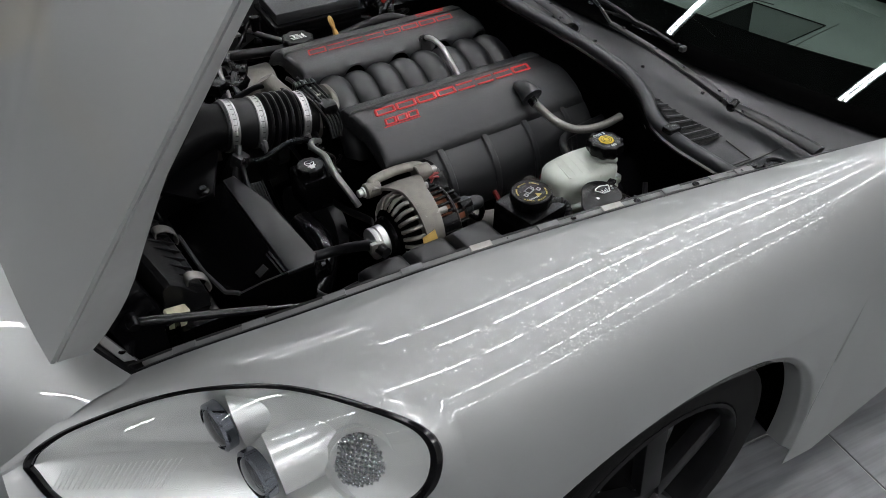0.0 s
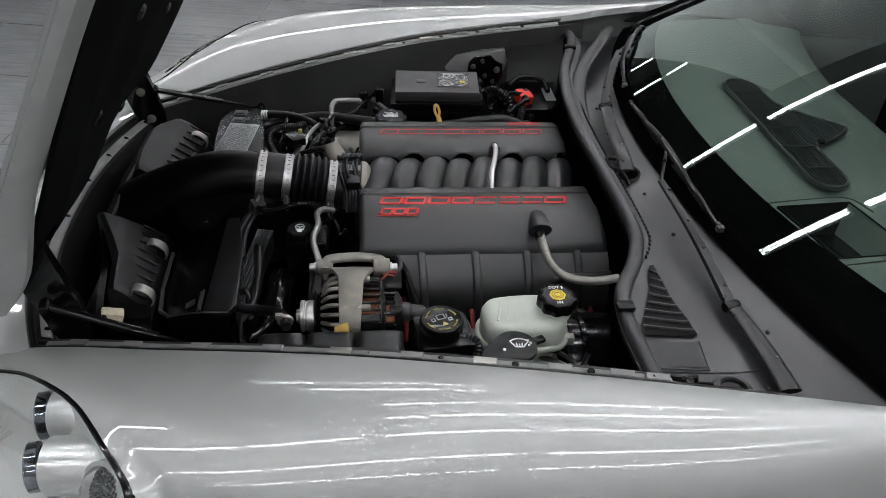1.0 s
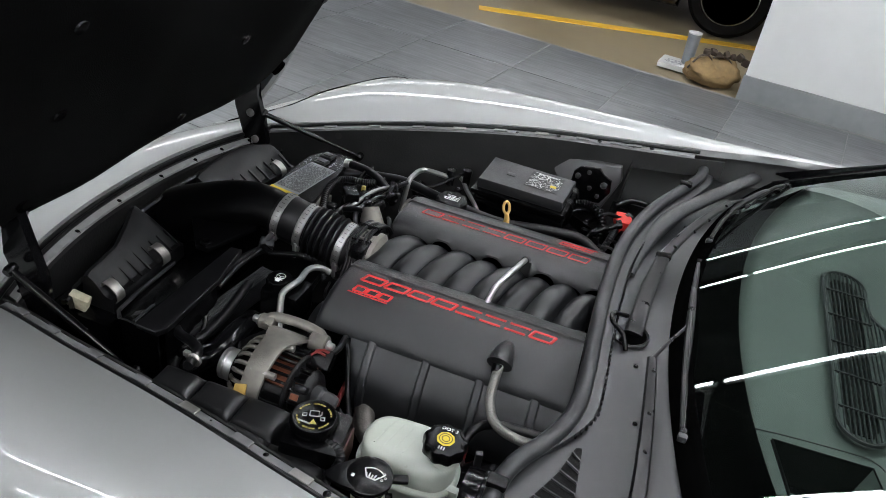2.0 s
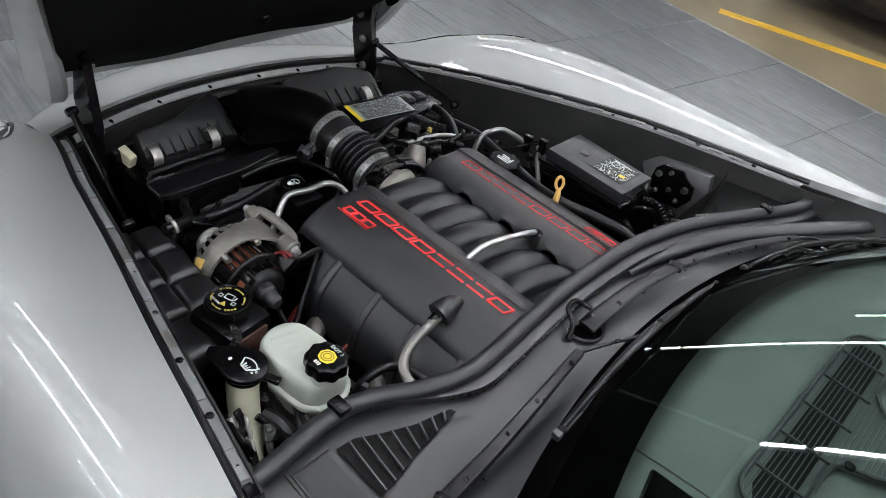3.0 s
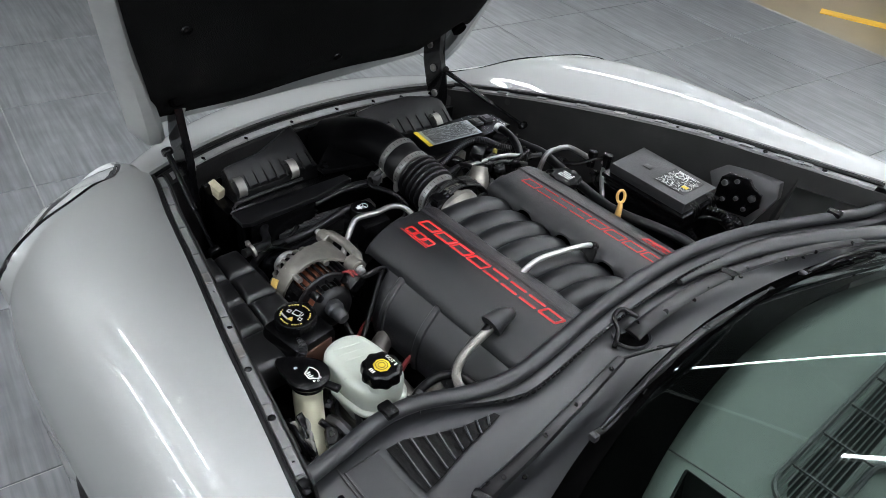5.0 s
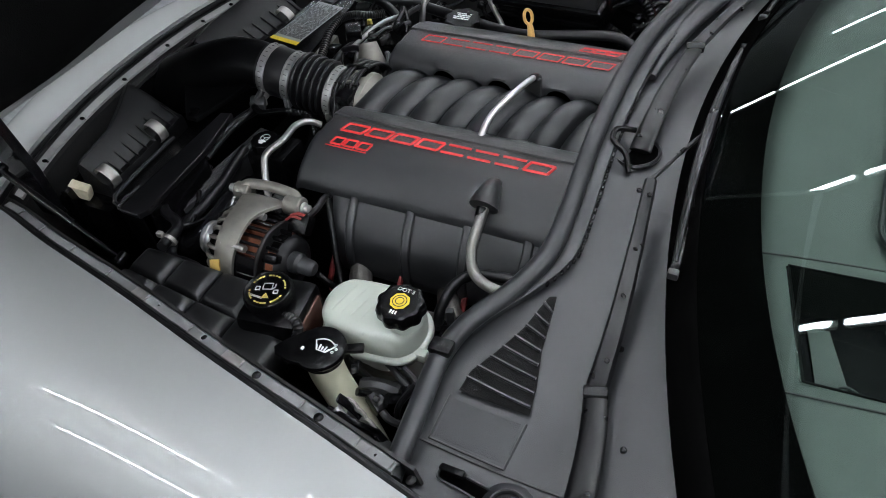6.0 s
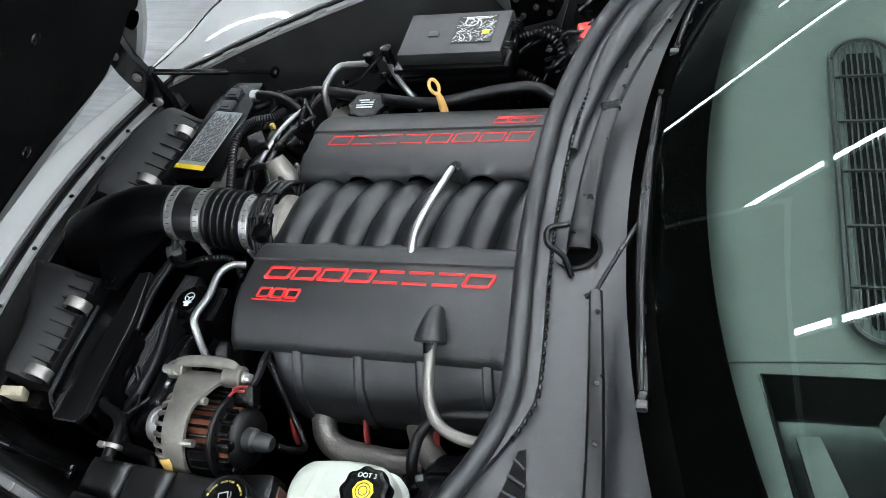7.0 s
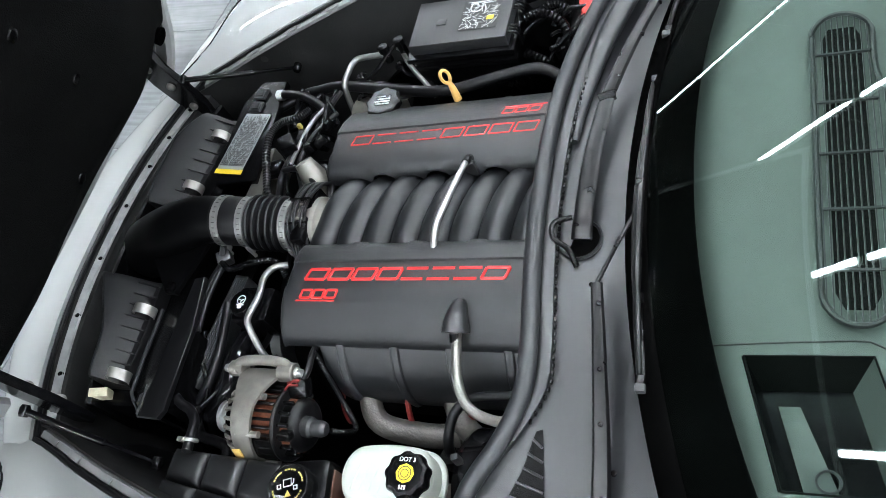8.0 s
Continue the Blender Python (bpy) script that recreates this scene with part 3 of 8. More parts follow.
def wheel(side, wx=WHEEL_X):
    w = thing("wheel", "", "")
    w.parent = car
    y = side * WHEEL_Y
    ax = (0, side, 0)
    o = (wx, y, WHEEL_Z)
    bm = bmesh.new()
    lathe(bm, [(0.235, -0.11), (0.29, -0.115), (0.318, -0.095), (0.325, -0.06), (0.325, 0.06), (0.318, 0.09), (0.29, 0.105), (0.24, 0.1), (0.23, 0.085), (0.23, -0.10)], o, ax, 56, caps=False)
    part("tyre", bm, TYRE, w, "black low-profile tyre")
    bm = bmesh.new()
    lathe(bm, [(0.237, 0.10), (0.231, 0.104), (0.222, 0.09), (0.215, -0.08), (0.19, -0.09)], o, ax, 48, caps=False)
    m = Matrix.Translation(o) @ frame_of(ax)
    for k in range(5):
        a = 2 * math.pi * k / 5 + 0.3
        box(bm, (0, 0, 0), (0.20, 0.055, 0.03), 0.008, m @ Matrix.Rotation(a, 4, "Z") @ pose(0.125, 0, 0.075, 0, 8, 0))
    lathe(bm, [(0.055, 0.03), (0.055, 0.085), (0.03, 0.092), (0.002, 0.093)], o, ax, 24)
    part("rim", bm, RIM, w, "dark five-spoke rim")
    for k in range(5):
        a = 2 * math.pi * k / 5 + 0.9
        bm = bmesh.new()
        lathe(bm, [(0.010, 0.06), (0.010, 0.088), (0.004, 0.091)], m @ Vector((0.045 * math.cos(a), 0.045 * math.sin(a), 0)), ax, 6)
        part("lug_nut", bm, CHROME, w)
    bm = bmesh.new()
    lathe(bm, [(0.165, -0.01), (0.165, 0.012), (0.07, 0.014), (0.07, -0.01)], o, ax, 36)
    part("brake_disc", bm, STEEL, w)
    w["label"] = "dark alloy wheel with a black tyre"
    if wx != WHEEL_X:
        return

    # painted lip turned in round the arch, liner coloured near-black as shade behind it
    lip, liner = [], []
    for px, py, pz in ARCH_EDGE[side]:
        inward = Vector((ARCH_X - px, 0, ARCH_Z + 0.10 - pz)).normalized()
        w = 0.010 + 0.026 * min(1.0, max(0.0, (0.30 - px) / 0.22))
        at = lambda r, inn: Vector((px, py - side * inn, pz)) + inward * r
        lip.append([at(-0.001, 0.0005), at(0.002, 0.001), at(0.005, 0.003), at(w - 0.004, 0.011), at(w, 0.014), at(w + 0.003, 0.022), at(w + 0.002, 0.060)])
        liner.append([at(w, 0.055), at(-0.002, 0.10), at(-0.002, 0.24), at(-0.002, 0.40), at(0.16, 0.42)])
    bm = bmesh.new()
    sheet(bm, lip)
    part("arch_lip", bm, PAINT, car, "", 60)
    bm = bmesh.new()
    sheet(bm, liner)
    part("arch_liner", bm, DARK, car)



for s in (-1, 1):
    wheel(s)
    wheel(s, 2.60)


def hood():
    """Hood hinged at the nose, leaning back over the bay."""
    h = thing("hood", "", "")
    h.parent = car
    ang = radians(60)
    o = Vector((-0.89, 0, 0.75))
    es, en = Vector((math.cos(ang), 0, math.sin(ang))), Vector((-math.sin(ang), 0, math.cos(ang)))

    def at(s, y, n):
        return o + es * s + Vector((0, y, 0)) + en * n

    half = lambda s: 0.490 + 0.245 * s
    dome = lambda s, q: 0.03 * (1 - q ** 4) * min(1, s * 2 + 0.25) + 0.02 * math.exp(-((q - 0.42) / 0.16) ** 2) * min(1, s * 1.5)
    L = 1.16
    bm = bmesh.new()
    rows = []
    for i in range(41):
        q = -1 + i / 20
        row = []
        for k in range(33):
            s = L * k / 32
            row.append(at(s - 0.025 * (1 - abs(q) ** 2.2) * (1 - k / 32), q * half(s), dome(s, abs(q))))
        rows.append(row)
    sheet(bm, rows, 0.006)
    part("outer_skin", bm, PAINT, h, "silver painted outer skin", 50)
    # side flanges and inner frame in body colour
    for side in (-1, 1):
        bm = bmesh.new()
        rows = []
        for k in range(33):
            s = 0.005 + (L - 0.01) * k / 32
            b, w = lerp([(0.0, 0.058, 0.053), (0.03, 0.064, 0.053), (0.09, 0.068, 0.052), (0.134, 0.066, 0.050), (0.2, 0.055, 0.046), (0.32, 0.036, 0.040), (0.6, 0.030, 0.036), (1.2, 0.03, 0.034)], s)
            rows.append([at(s, side * (half(s) - 0.001), -0.006), at(s, side * (half(s) - 0.008), -0.02), at(s, side * (half(s) - 0.018), -b * 0.8), at(s, side * (half(s) - 0.028), -b), at(s, side * (half(s) - w), -b - 0.002), at(s, side * (half(s) - w - 0.012), -b + 0.006)])
        sheet(bm, rows, 0.003)
        part("side_flange", bm, PAINT_IN, h, "pale silver inner flange")
    # felt liner with pressed swells
    bm = bmesh.new()
    rows = []
    for i in range(49):
        q = -1 + i / 24
        row = []
        for k in range(41):
            notch = 0.075 * min(1.0, max(0.0, (abs(q) - 0.70) / 0.16)) if q > 0 else 0.0
            s = 0.105 + notch + (L - 0.14 - notch) * k / 40
            wid = half(s) - lerp([(0.0, 0.070), (0.1, 0.062), (0.2, 0.056), (0.4, 0.046), (1.2, 0.04)], s)[0]
            swell = 0.022 * math.exp(-((abs(q) - 0.5) / 0.22) ** 2) * math.exp(-((s - 0.5) / 0.3) ** 2)
            edge = 0.02 * (1 - min(1, (1 - abs(q)) * 8, k / 3.0, (40 - k) / 3.0))
            row.append(at(s, q * wid, -lerp([(0.0, 0.062), (0.2, 0.068), (0.4, 0.058), (0.7, 0.05), (1.2, 0.045)], s)[0] - swell + edge + 0.004 * math.sin(9 * s + 4 * q)))
        rows.append(row)
    sheet(bm, rows, 0.008)
    part("liner", bm, LINER, h, "black felt sound liner", 60)
    for s, y in ((0.2, 0.30), (0.2, -0.30), (0.2, 0.0), (0.42, 0.44), (0.42, -0.44), (0.40, 0.1), (0.62, 0.48), (0.62, -0.48), (0.85, 0.5), (0.85, -0.5), (0.62, 0.0), (0.9, 0.1)):
        bm = bmesh.new()
        lathe(bm, [(0.013, 0.0), (0.012, 0.003), (0.007, 0.005), (0.002, 0.0055)], at(s, y, -0.072), -en, 16)
        part("liner_clip", bm, BLACK, h, "round plastic push clip")
    for side in (-1, 1):
        bm = bmesh.new()
        lathe(bm, [(0.020, -0.012), (0.022, 0.002), (0.019, 0.004), (0.016, 0.000), (0.001, -0.0005)], at(0.185, side * 0.425, -0.074), -en, 24)
        part("bump_cup", bm, DARK, h, "black rubber bump cup")
        # hinge arm down into the bay
        bm = bmesh.new()
        y = side * 0.405
        if side > 0:
            plan = ((-0.832, 0.885), (-0.786, 0.850), (-0.790, 0.786), (-0.768, 0.732), (-0.755, 0.66), (-0.76, 0.60), (-0.82, 0.60), (-0.822, 0.655), (-0.856, 0.743), (-0.860, 0.801))
        else:
            plan = ((-0.800, 0.875), (-0.765, 0.862), (-0.755, 0.786), (-0.728, 0.71), (-0.73, 0.60), (-0.785, 0.60), (-0.790, 0.67), (-0.817, 0.737))
        pl = [(px, y, pz) for px, pz in plan]
        slab(bm, pl, (0, side, 0), 0.02, 0.004)
        arm = part("hinge_arm", bm, GLOSSBLACK, h, "black pressed hinge arm")
        for bx, bz in (((-0.827, 0.800), (-0.805, 0.735), (-0.79, 0.66)) if side > 0 else ((-0.775, 0.83), (-0.775, 0.75), (-0.755, 0.68))):
            bm = bmesh.new()
            lathe(bm, [(0.011, 0), (0.011, 0.006), (0.006, 0.010), (0.001, 0.0105)], (bx, y, bz), (0, -side, 0), 12)
            part("bolt", bm, DULLSTEEL, arm)
    # gas struts
    for side, a, b in ((-1, (-0.774, -0.450, 0.731), (-0.469, -0.502, 0.654)), (1, (-0.775, 0.420, 0.735), (-0.52, 0.515, 0.640))):
        a, b = Vector(a), Vector(b)
        bm = bmesh.new()
        tube(bm, [a, a.lerp(b, 0.62)], 0.0072, 12, 0)
        st = part("gas_strut", bm, GLOSSBLACK, car, "black gas strut")
        bm = bmesh.new()
        tube(bm, [a.lerp(b, 0.62), b], 0.004, 10, 0)
        part("strut_rod", bm, GLOSSBLACK, st)
        for e in (a, b):
            bm = bmesh.new()
            lathe(bm, [(0.008, -0.012), (0.0105, -0.006), (0.0105, 0.006), (0.008, 0.012)], e, (0, 1, 0.2), 14)
            part("ball_end", bm, BLACK, st)
    h["label"] = "raised silver hood with a black felt liner"


hood()


# ---- cowl, glass and cabin ----
def base_x(y):
    return 0.385 + 0.30 * y * y


def base_z(y):
    return 0.812 - 0.06 * y * y


def glass_point(y, s, drop=0.0):
    return (base_x(y) + s * (0.66 - 0.08 * y * y), y * (1 - 0.16 * s), base_z(y) + s * 0.300 + 0.018 * math.sin(math.pi * min(s, 1)) - drop)


SEALX = [(0.0, 0.252, 0.832), (0.10, 0.254, 0.831), (0.20, 0.260, 0.826), (0.30, 0.268, 0.816), (0.38, 0.268, 0.808), (0.45, 0.245, 0.800), (0.51, 0.210, 0.792), (0.57, 0.197, 0.787), (0.65, 0.203, 0.780), (0.735, 0.212, 0.775)]
SEALP = [(0.0, 0.252, 0.832), (0.10, 0.254, 0.831), (0.20, 0.263, 0.826), (0.30, 0.279, 0.818), (0.40, 0.301, 0.808), (0.56, 0.352, 0.796), (0.66, 0.383, 0.788), (0.735, 0.393, 0.780), (0.80, 0.392, 0.768)]


def seal_at(y):
    return eased(SEALX, -y) if y < 0 else eased(SEALP, y)



def windscreen():
    bm = bmesh.new()
    sheet(bm, [[glass_point(-0.80 + 0.05 * i, k / 20) for k in range(21)] for i in range(33)])
    g = part("windscreen", bm, GLASS, car, "green-tinted laminated windscreen", 80)
    g.visible_shadow = False
    bm = bmesh.new()
    rows = []
    for i in range(65):
        y = -0.80 + 0.025 * i
        w = 0.155 + 0.10 * abs(y) ** 3
        rows.append([glass_point(y, w * k / 8, 0.004) for k in range(9)])
    sheet(bm, rows)
    part("frit_band", bm, DARK, g, "black ceramic edge band", 80)
    bm = bmesh.new()
    sheet(bm, [[glass_point(-0.79 + 0.0395 * i, s, -h) for s, h in ((-0.004, -0.004), (0.0, 0.002), (0.025, 0.004), (0.045, 0.0035), (0.05, 0.0005))] for i in range(41)])
    part("glass_edge_trim", bm, DARK, g, "black rubber edge trim", 60)
    # pillars and roof close the cabin
    for s in (-1, 1):
        bm = bmesh.new()
        tube(bm, [glass_point(s * 0.80, t / 6) for t in range(7)], 0.005, 10, 4)
        part("pillar", bm, GLOSSBLACK, car)
        bm = bmesh.new()
        sheet(bm, [[(base_x(0.8) + x, s * (0.80 - 0.13 * min(1, x / 0.7)), 0.80), (base_x(0.8) + x, s * (0.80 - 0.13 * min(1, x / 0.7)), 0.80 + min(0.33, x * 0.5) + 0.005)] for x in (0.0, 0.2, 0.4, 0.6, 0.8, 1.1)])
        part("side_window", bm, GLOSSBLACK, car)
    bm = bmesh.new()
    sheet(bm, [[(1.03 + 0.1 * k, y, 1.145 + 0.02 * math.sin(k) - 0.12 * y * y) for k in range(7)] for y in (-0.66, -0.44, -0.22, 0, 0.22, 0.44, 0.66)], 0.01)
    part("roof", bm, PAINT, car)
    bm = bmesh.new()
    box(bm, (1.55, 0, 0.5), (0.1, 1.5, 0.8), 0.02)
    box(bm, (1.0, 0, 0.30), (1.1, 1.66, 0.05), 0.02)
    part("cabin_back", bm, DARK, car)


windscreen()


def rear_body():
    """Doors, roof, deck and tail behind the windscreen."""
    xs = [1.0 + 0.04 * i for i in range(56)]
    for side in (-1, 1):
        bm = bmesh.new()
        rows = []
        for x in xs:
            t = (x - 1.0) / 2.2
            w = 0.915 + 0.03 * math.sin(math.pi * min(1, t * 1.2)) - 0.16 * max(0, t - 0.75) ** 1.5 * 8
            d = x - 2.60
            low = 0.02 + 0.10 * max(0, t - 0.8) * 5
            if abs(d) < 0.40:
                low = max(low, 0.20 + math.sqrt(0.16 - d * d))
            top = 0.85 + 0.03 * math.sin(math.pi * t)
            row = [(w - 0.045, top), (w - 0.020, top - 0.012), (w - 0.005, top - 0.07), (w, top - 0.19), (w - 0.003, 0.52)]
            row += [(w - 0.003 + 0.045 * (k / 6) ** 1.4 * (1 - t), 0.52 + (low - 0.52) * k / 6) for k in range(1, 7)]
            rows.append([(x, side * y, max(z, low)) for y, z in row])
        sheet(bm, rows)
        part("rear_quarter", bm, PAINT, car, "silver door and rear quarter", 50)
        # dark side glass
        bm = bmesh.new()
        rows = []
        for i in range(21):
            x = 1.05 + 0.085 * i
            t = i / 20
            zr = 1.14 - 0.25 * t ** 2
            rows.append([(x, side * 0.87, 0.85), (x, side * (0.87 - 0.12 * (1 - t * 0.5)), 0.85 + (zr - 0.85) * 0.6), (x, side * (0.63 + 0.14 * t), zr - 0.02)])
        sheet(bm, rows)
        part("rear_side_window", bm, GLOSSBLACK, car, "dark side glass", 60)
    # roof and rear glass in one curve, then the flat deck
    bm = bmesh.new()
    sheet(bm, [[(1.05 + 0.085 * i, (0.64 + 0.13 * i / 20) * q, 1.135 - 0.25 * (i / 20) ** 2 + 0.03 * (1 - q * q)) for i in range(13)] for q in [-1 + k / 8 for k in range(17)]])
    part("rear_roof", bm, PAINT, car, "", 60)
    bm = bmesh.new()
    sheet(bm, [[(1.05 + 0.085 * i, (0.64 + 0.13 * i / 20) * q, 1.134 - 0.25 * (i / 20) ** 2 + 0.03 * (1 - q * q)) for i in range(12, 21)] for q in [-1 + k / 8 for k in range(17)]])
    part("rear_window", bm, GLOSSBLACK, car, "dark rear glass", 60)
    bm = bmesh.new()
    sheet(bm, [[(2.72 + 0.08 * i, 0.87 * q * (1 - 0.02 * i), 0.872 - 0.004 * i + 0.012 * (1 - q * q)) for i in range(7)] for q in [-1 + k / 8 for k in range(17)]])
    part("rear_deck", bm, PAINT, car, "", 60)
    bm = bmesh.new()
    sheet(bm, [[(3.20 - 0.05 * q * q, 0.79 * q, 0.855), (3.23 - 0.06 * q * q, 0.79 * q, 0.80), (3.22 - 0.06 * q * q, 0.79 * q, 0.5), (3.18 - 0.06 * q * q, 0.78 * q, 0.13)] for q in [-1 + k / 8 for k in range(17)]])
    part("rear_bumper", bm, PAINT, car, "", 60)


rear_body()


def dashboard():
    d = thing("dashboard", "", "")
    d.parent = car
    d["label"] = "grey dash top behind the windscreen"
    bm = bmesh.new()
    # the driver's binnacle is left open
    hole = (0.524, 0.665, -0.49, -0.328)
    rows = []
    xs = [0.44, 0.49, 0.524, 0.57, 0.62, 0.665, 0.74, 0.80, 0.88, 0.95]
    ys = [-0.74, -0.65, -0.56, -0.49, -0.42, -0.328, -0.27, -0.18, -0.09, 0, 0.1, 0.2, 0.3, 0.4, 0.5, 0.6, 0.74]
    v = [[bm.verts.new((x + 0.30 * y * y, y, 0.832 + 0.018 * math.sin((x - 0.44) / 0.5 * math.pi) - 0.03 * y * y - (0.06 if x < 0.45 else 0.012 if x < 0.51 else 0))) for y in ys] for x in xs]
    for i in range(len(xs) - 1):
        for j in range(len(ys) - 1):
            if hole[0] <= xs[i] < hole[1] and hole[2] <= ys[j] < hole[3]:
                continue
            bm.faces.new((v[i][j], v[i][j + 1], v[i + 1][j + 1], v[i + 1][j]))
    part("dash_top", bm, DASH, d)
    bm = bmesh.new()
    box(bm, (0.93, 0, 0.72), (0.06, 1.5, 0.24), 0.02)
    part("dash_face", bm, DASH, d)
    # binnacle: sloping walls, a dark floor and the gauge hood inside
    def skin(x, y, dz=0.0):
        return (x + 0.30 * y * y, y, 0.832 + 0.018 * math.sin((x - 0.44) / 0.5 * math.pi) - 0.03 * y * y + dz)

    top = [(0.524, -0.49), (0.524, -0.328), (0.665, -0.328), (0.665, -0.49)]
    low = [(0.538, -0.482), (0.538, -0.350), (0.640, -0.350), (0.640, -0.482)]
    # wall colours carry the lighting: first two near-black as shaded, others dash grey
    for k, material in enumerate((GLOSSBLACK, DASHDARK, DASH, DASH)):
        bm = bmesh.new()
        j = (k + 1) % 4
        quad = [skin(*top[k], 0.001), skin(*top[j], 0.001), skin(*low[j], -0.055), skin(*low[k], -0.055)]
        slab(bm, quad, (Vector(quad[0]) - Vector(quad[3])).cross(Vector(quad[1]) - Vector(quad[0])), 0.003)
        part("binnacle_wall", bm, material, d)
    bm = bmesh.new()
    slab(bm, [skin(x, y, -0.055) for x, y in low], (0, 0, -1), 0.004)
    part("gauge_lens", bm, GLOSSBLACK, d, "dark glossy instrument lens")
    bm = bmesh.new()
    slab(bm, [skin(x, y, -0.052) for x, y in ((0.552, -0.478), (0.552, -0.372), (0.577, -0.372), (0.590, -0.478))], (0, 0, 1), 0.002, 0.0008)
    part("lens_panel", bm, DASH, d, "pale green panel under the lens")
    bm = bmesh.new()
    line = [skin(x, y, 0.002) for x, y in top + top[:1]]
    tube(bm, line, 0.0016, 8, 0)
    part("binnacle_rim", bm, DASHDARK, d)
    bm = bmesh.new()
    c0 = Vector(skin(0.582, -0.462, -0.046))
    tube(bm, [c0 + Vector((0.013 * math.cos(2 * math.pi * k / 24), 0.013 * math.sin(2 * math.pi * k / 24), 0)) for k in range(25)], 0.0018, 8, 0, cap=False)
    part("gauge_ring", bm, COWL, d)
    for pts in ([(0.478, -0.314), (0.55, -0.311), (0.65, -0.308), (0.672, -0.312), (0.684, -0.325), (0.690, -0.36)], [(0.478, -0.508), (0.56, -0.506), (0.62, -0.503), (0.70, -0.498)]):
        bm = bmesh.new()
        tube(bm, [skin(x, y, 0.0005) for x, y in pts], 0.0014, 6, 4)
        part("seam", bm, INK, d)
    # demister grille: long slot with a lobe towards the driver
    g = part_grille(d)


def part_grille(parent):
    z = 0.862
    outline = []
    for k in range(13):
        a = math.pi * (0.5 - k / 12) - math.pi / 2
        outline.append((0.685 + 0.04 * math.cos(math.pi * k / 12), 0.175 + 0.045 * math.sin(math.pi * k / 12)))
    left = [(0.645, 0.175), (0.645, -0.25)]
    end = [(0.685 - 0.04 * math.cos(math.pi * k / 12), -0.25 - 0.045 * math.sin(math.pi * k / 12)) for k in range(13)]
    lobe = [(0.725, -0.15), (0.735, -0.115), (0.775, -0.10), (0.815, -0.07), (0.838, -0.04), (0.815, -0.01), (0.786, 0.012), (0.74, 0.06), (0.725, 0.10)]
    pts = outline + left + end + lobe
    bm = bmesh.new()
    tube(bm, [(x, y, z) for x, y in pts] + [(pts[0][0], pts[0][1], z)], 0.004, 6, 2)
    g = part("demister_grille", bm, GREYPL, parent, "long slotted demister grille")
    bm = bmesh.new()
    slab(bm, [(x, y, z - 0.006) for x, y in pts], (0, 0, -1), 0.002)
    part("grille_back", bm, DASH, g)
    # flat near-black plate paints the shade inside the slot
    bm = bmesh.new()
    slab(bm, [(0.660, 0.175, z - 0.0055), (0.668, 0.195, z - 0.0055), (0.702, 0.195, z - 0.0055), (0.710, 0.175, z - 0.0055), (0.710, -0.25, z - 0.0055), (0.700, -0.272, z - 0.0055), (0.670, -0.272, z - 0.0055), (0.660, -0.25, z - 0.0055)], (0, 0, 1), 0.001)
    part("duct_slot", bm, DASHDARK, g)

    def span(x):
        ys = []
        for (x1, y1), (x2, y2) in zip(pts, pts[1:] + pts[:1]):
            if (x1 > x) != (x2 > x):
                ys.append(y1 + (y2 - y1) * (x - x1) / (x2 - x1))
        return (min(ys), max(ys)) if len(ys) > 1 else None

    bm = bmesh.new()
    x = 0.65
    while x < 0.833:
        s = span(x)
        if s:
            box(bm, (x, (s[0] + s[1]) / 2, z - 0.001), (0.0016, s[1] - s[0], 0.004), 0)
        x += 0.0075
    for y in (-0.22, -0.13, -0.04, 0.05, 0.14):
        box(bm, (0.685, y, z + 0.0005), (0.08, 0.003, 0.004), 0)
    part("slats", bm, GREYPL, g)
    bm = bmesh.new()
    lathe(bm, [(0.008, 0), (0.008, 0.004), (0.004, 0.006), (0.001, 0.0062)], (0.745, -0.11, z), (0, 0, 1), 14)
    part("sensor", bm, BLACK, g)
    return g


dashboard()


MESH = mat("dark_air_mesh", (0.0025, 0.0025, 0.0025), 0.5, vary=0.6, scale=400, bump=0.6, bump_scale=900, spec=0.1)


def cowl_z(x, y):
    """Height of the cowl panel."""
    sx, sz = seal_at(y)
    gx, gz = base_x(y), base_z(y)
    t = min(1, max(0, (x - sx + 0.012) / (gx + 0.03 - sx)))
    return (sz - 0.022) * (1 - t) + (gz - 0.008) * t - 0.020 * math.sin(math.pi * t) * (0.35 + 0.65 * min(1, abs(y) / 0.4))


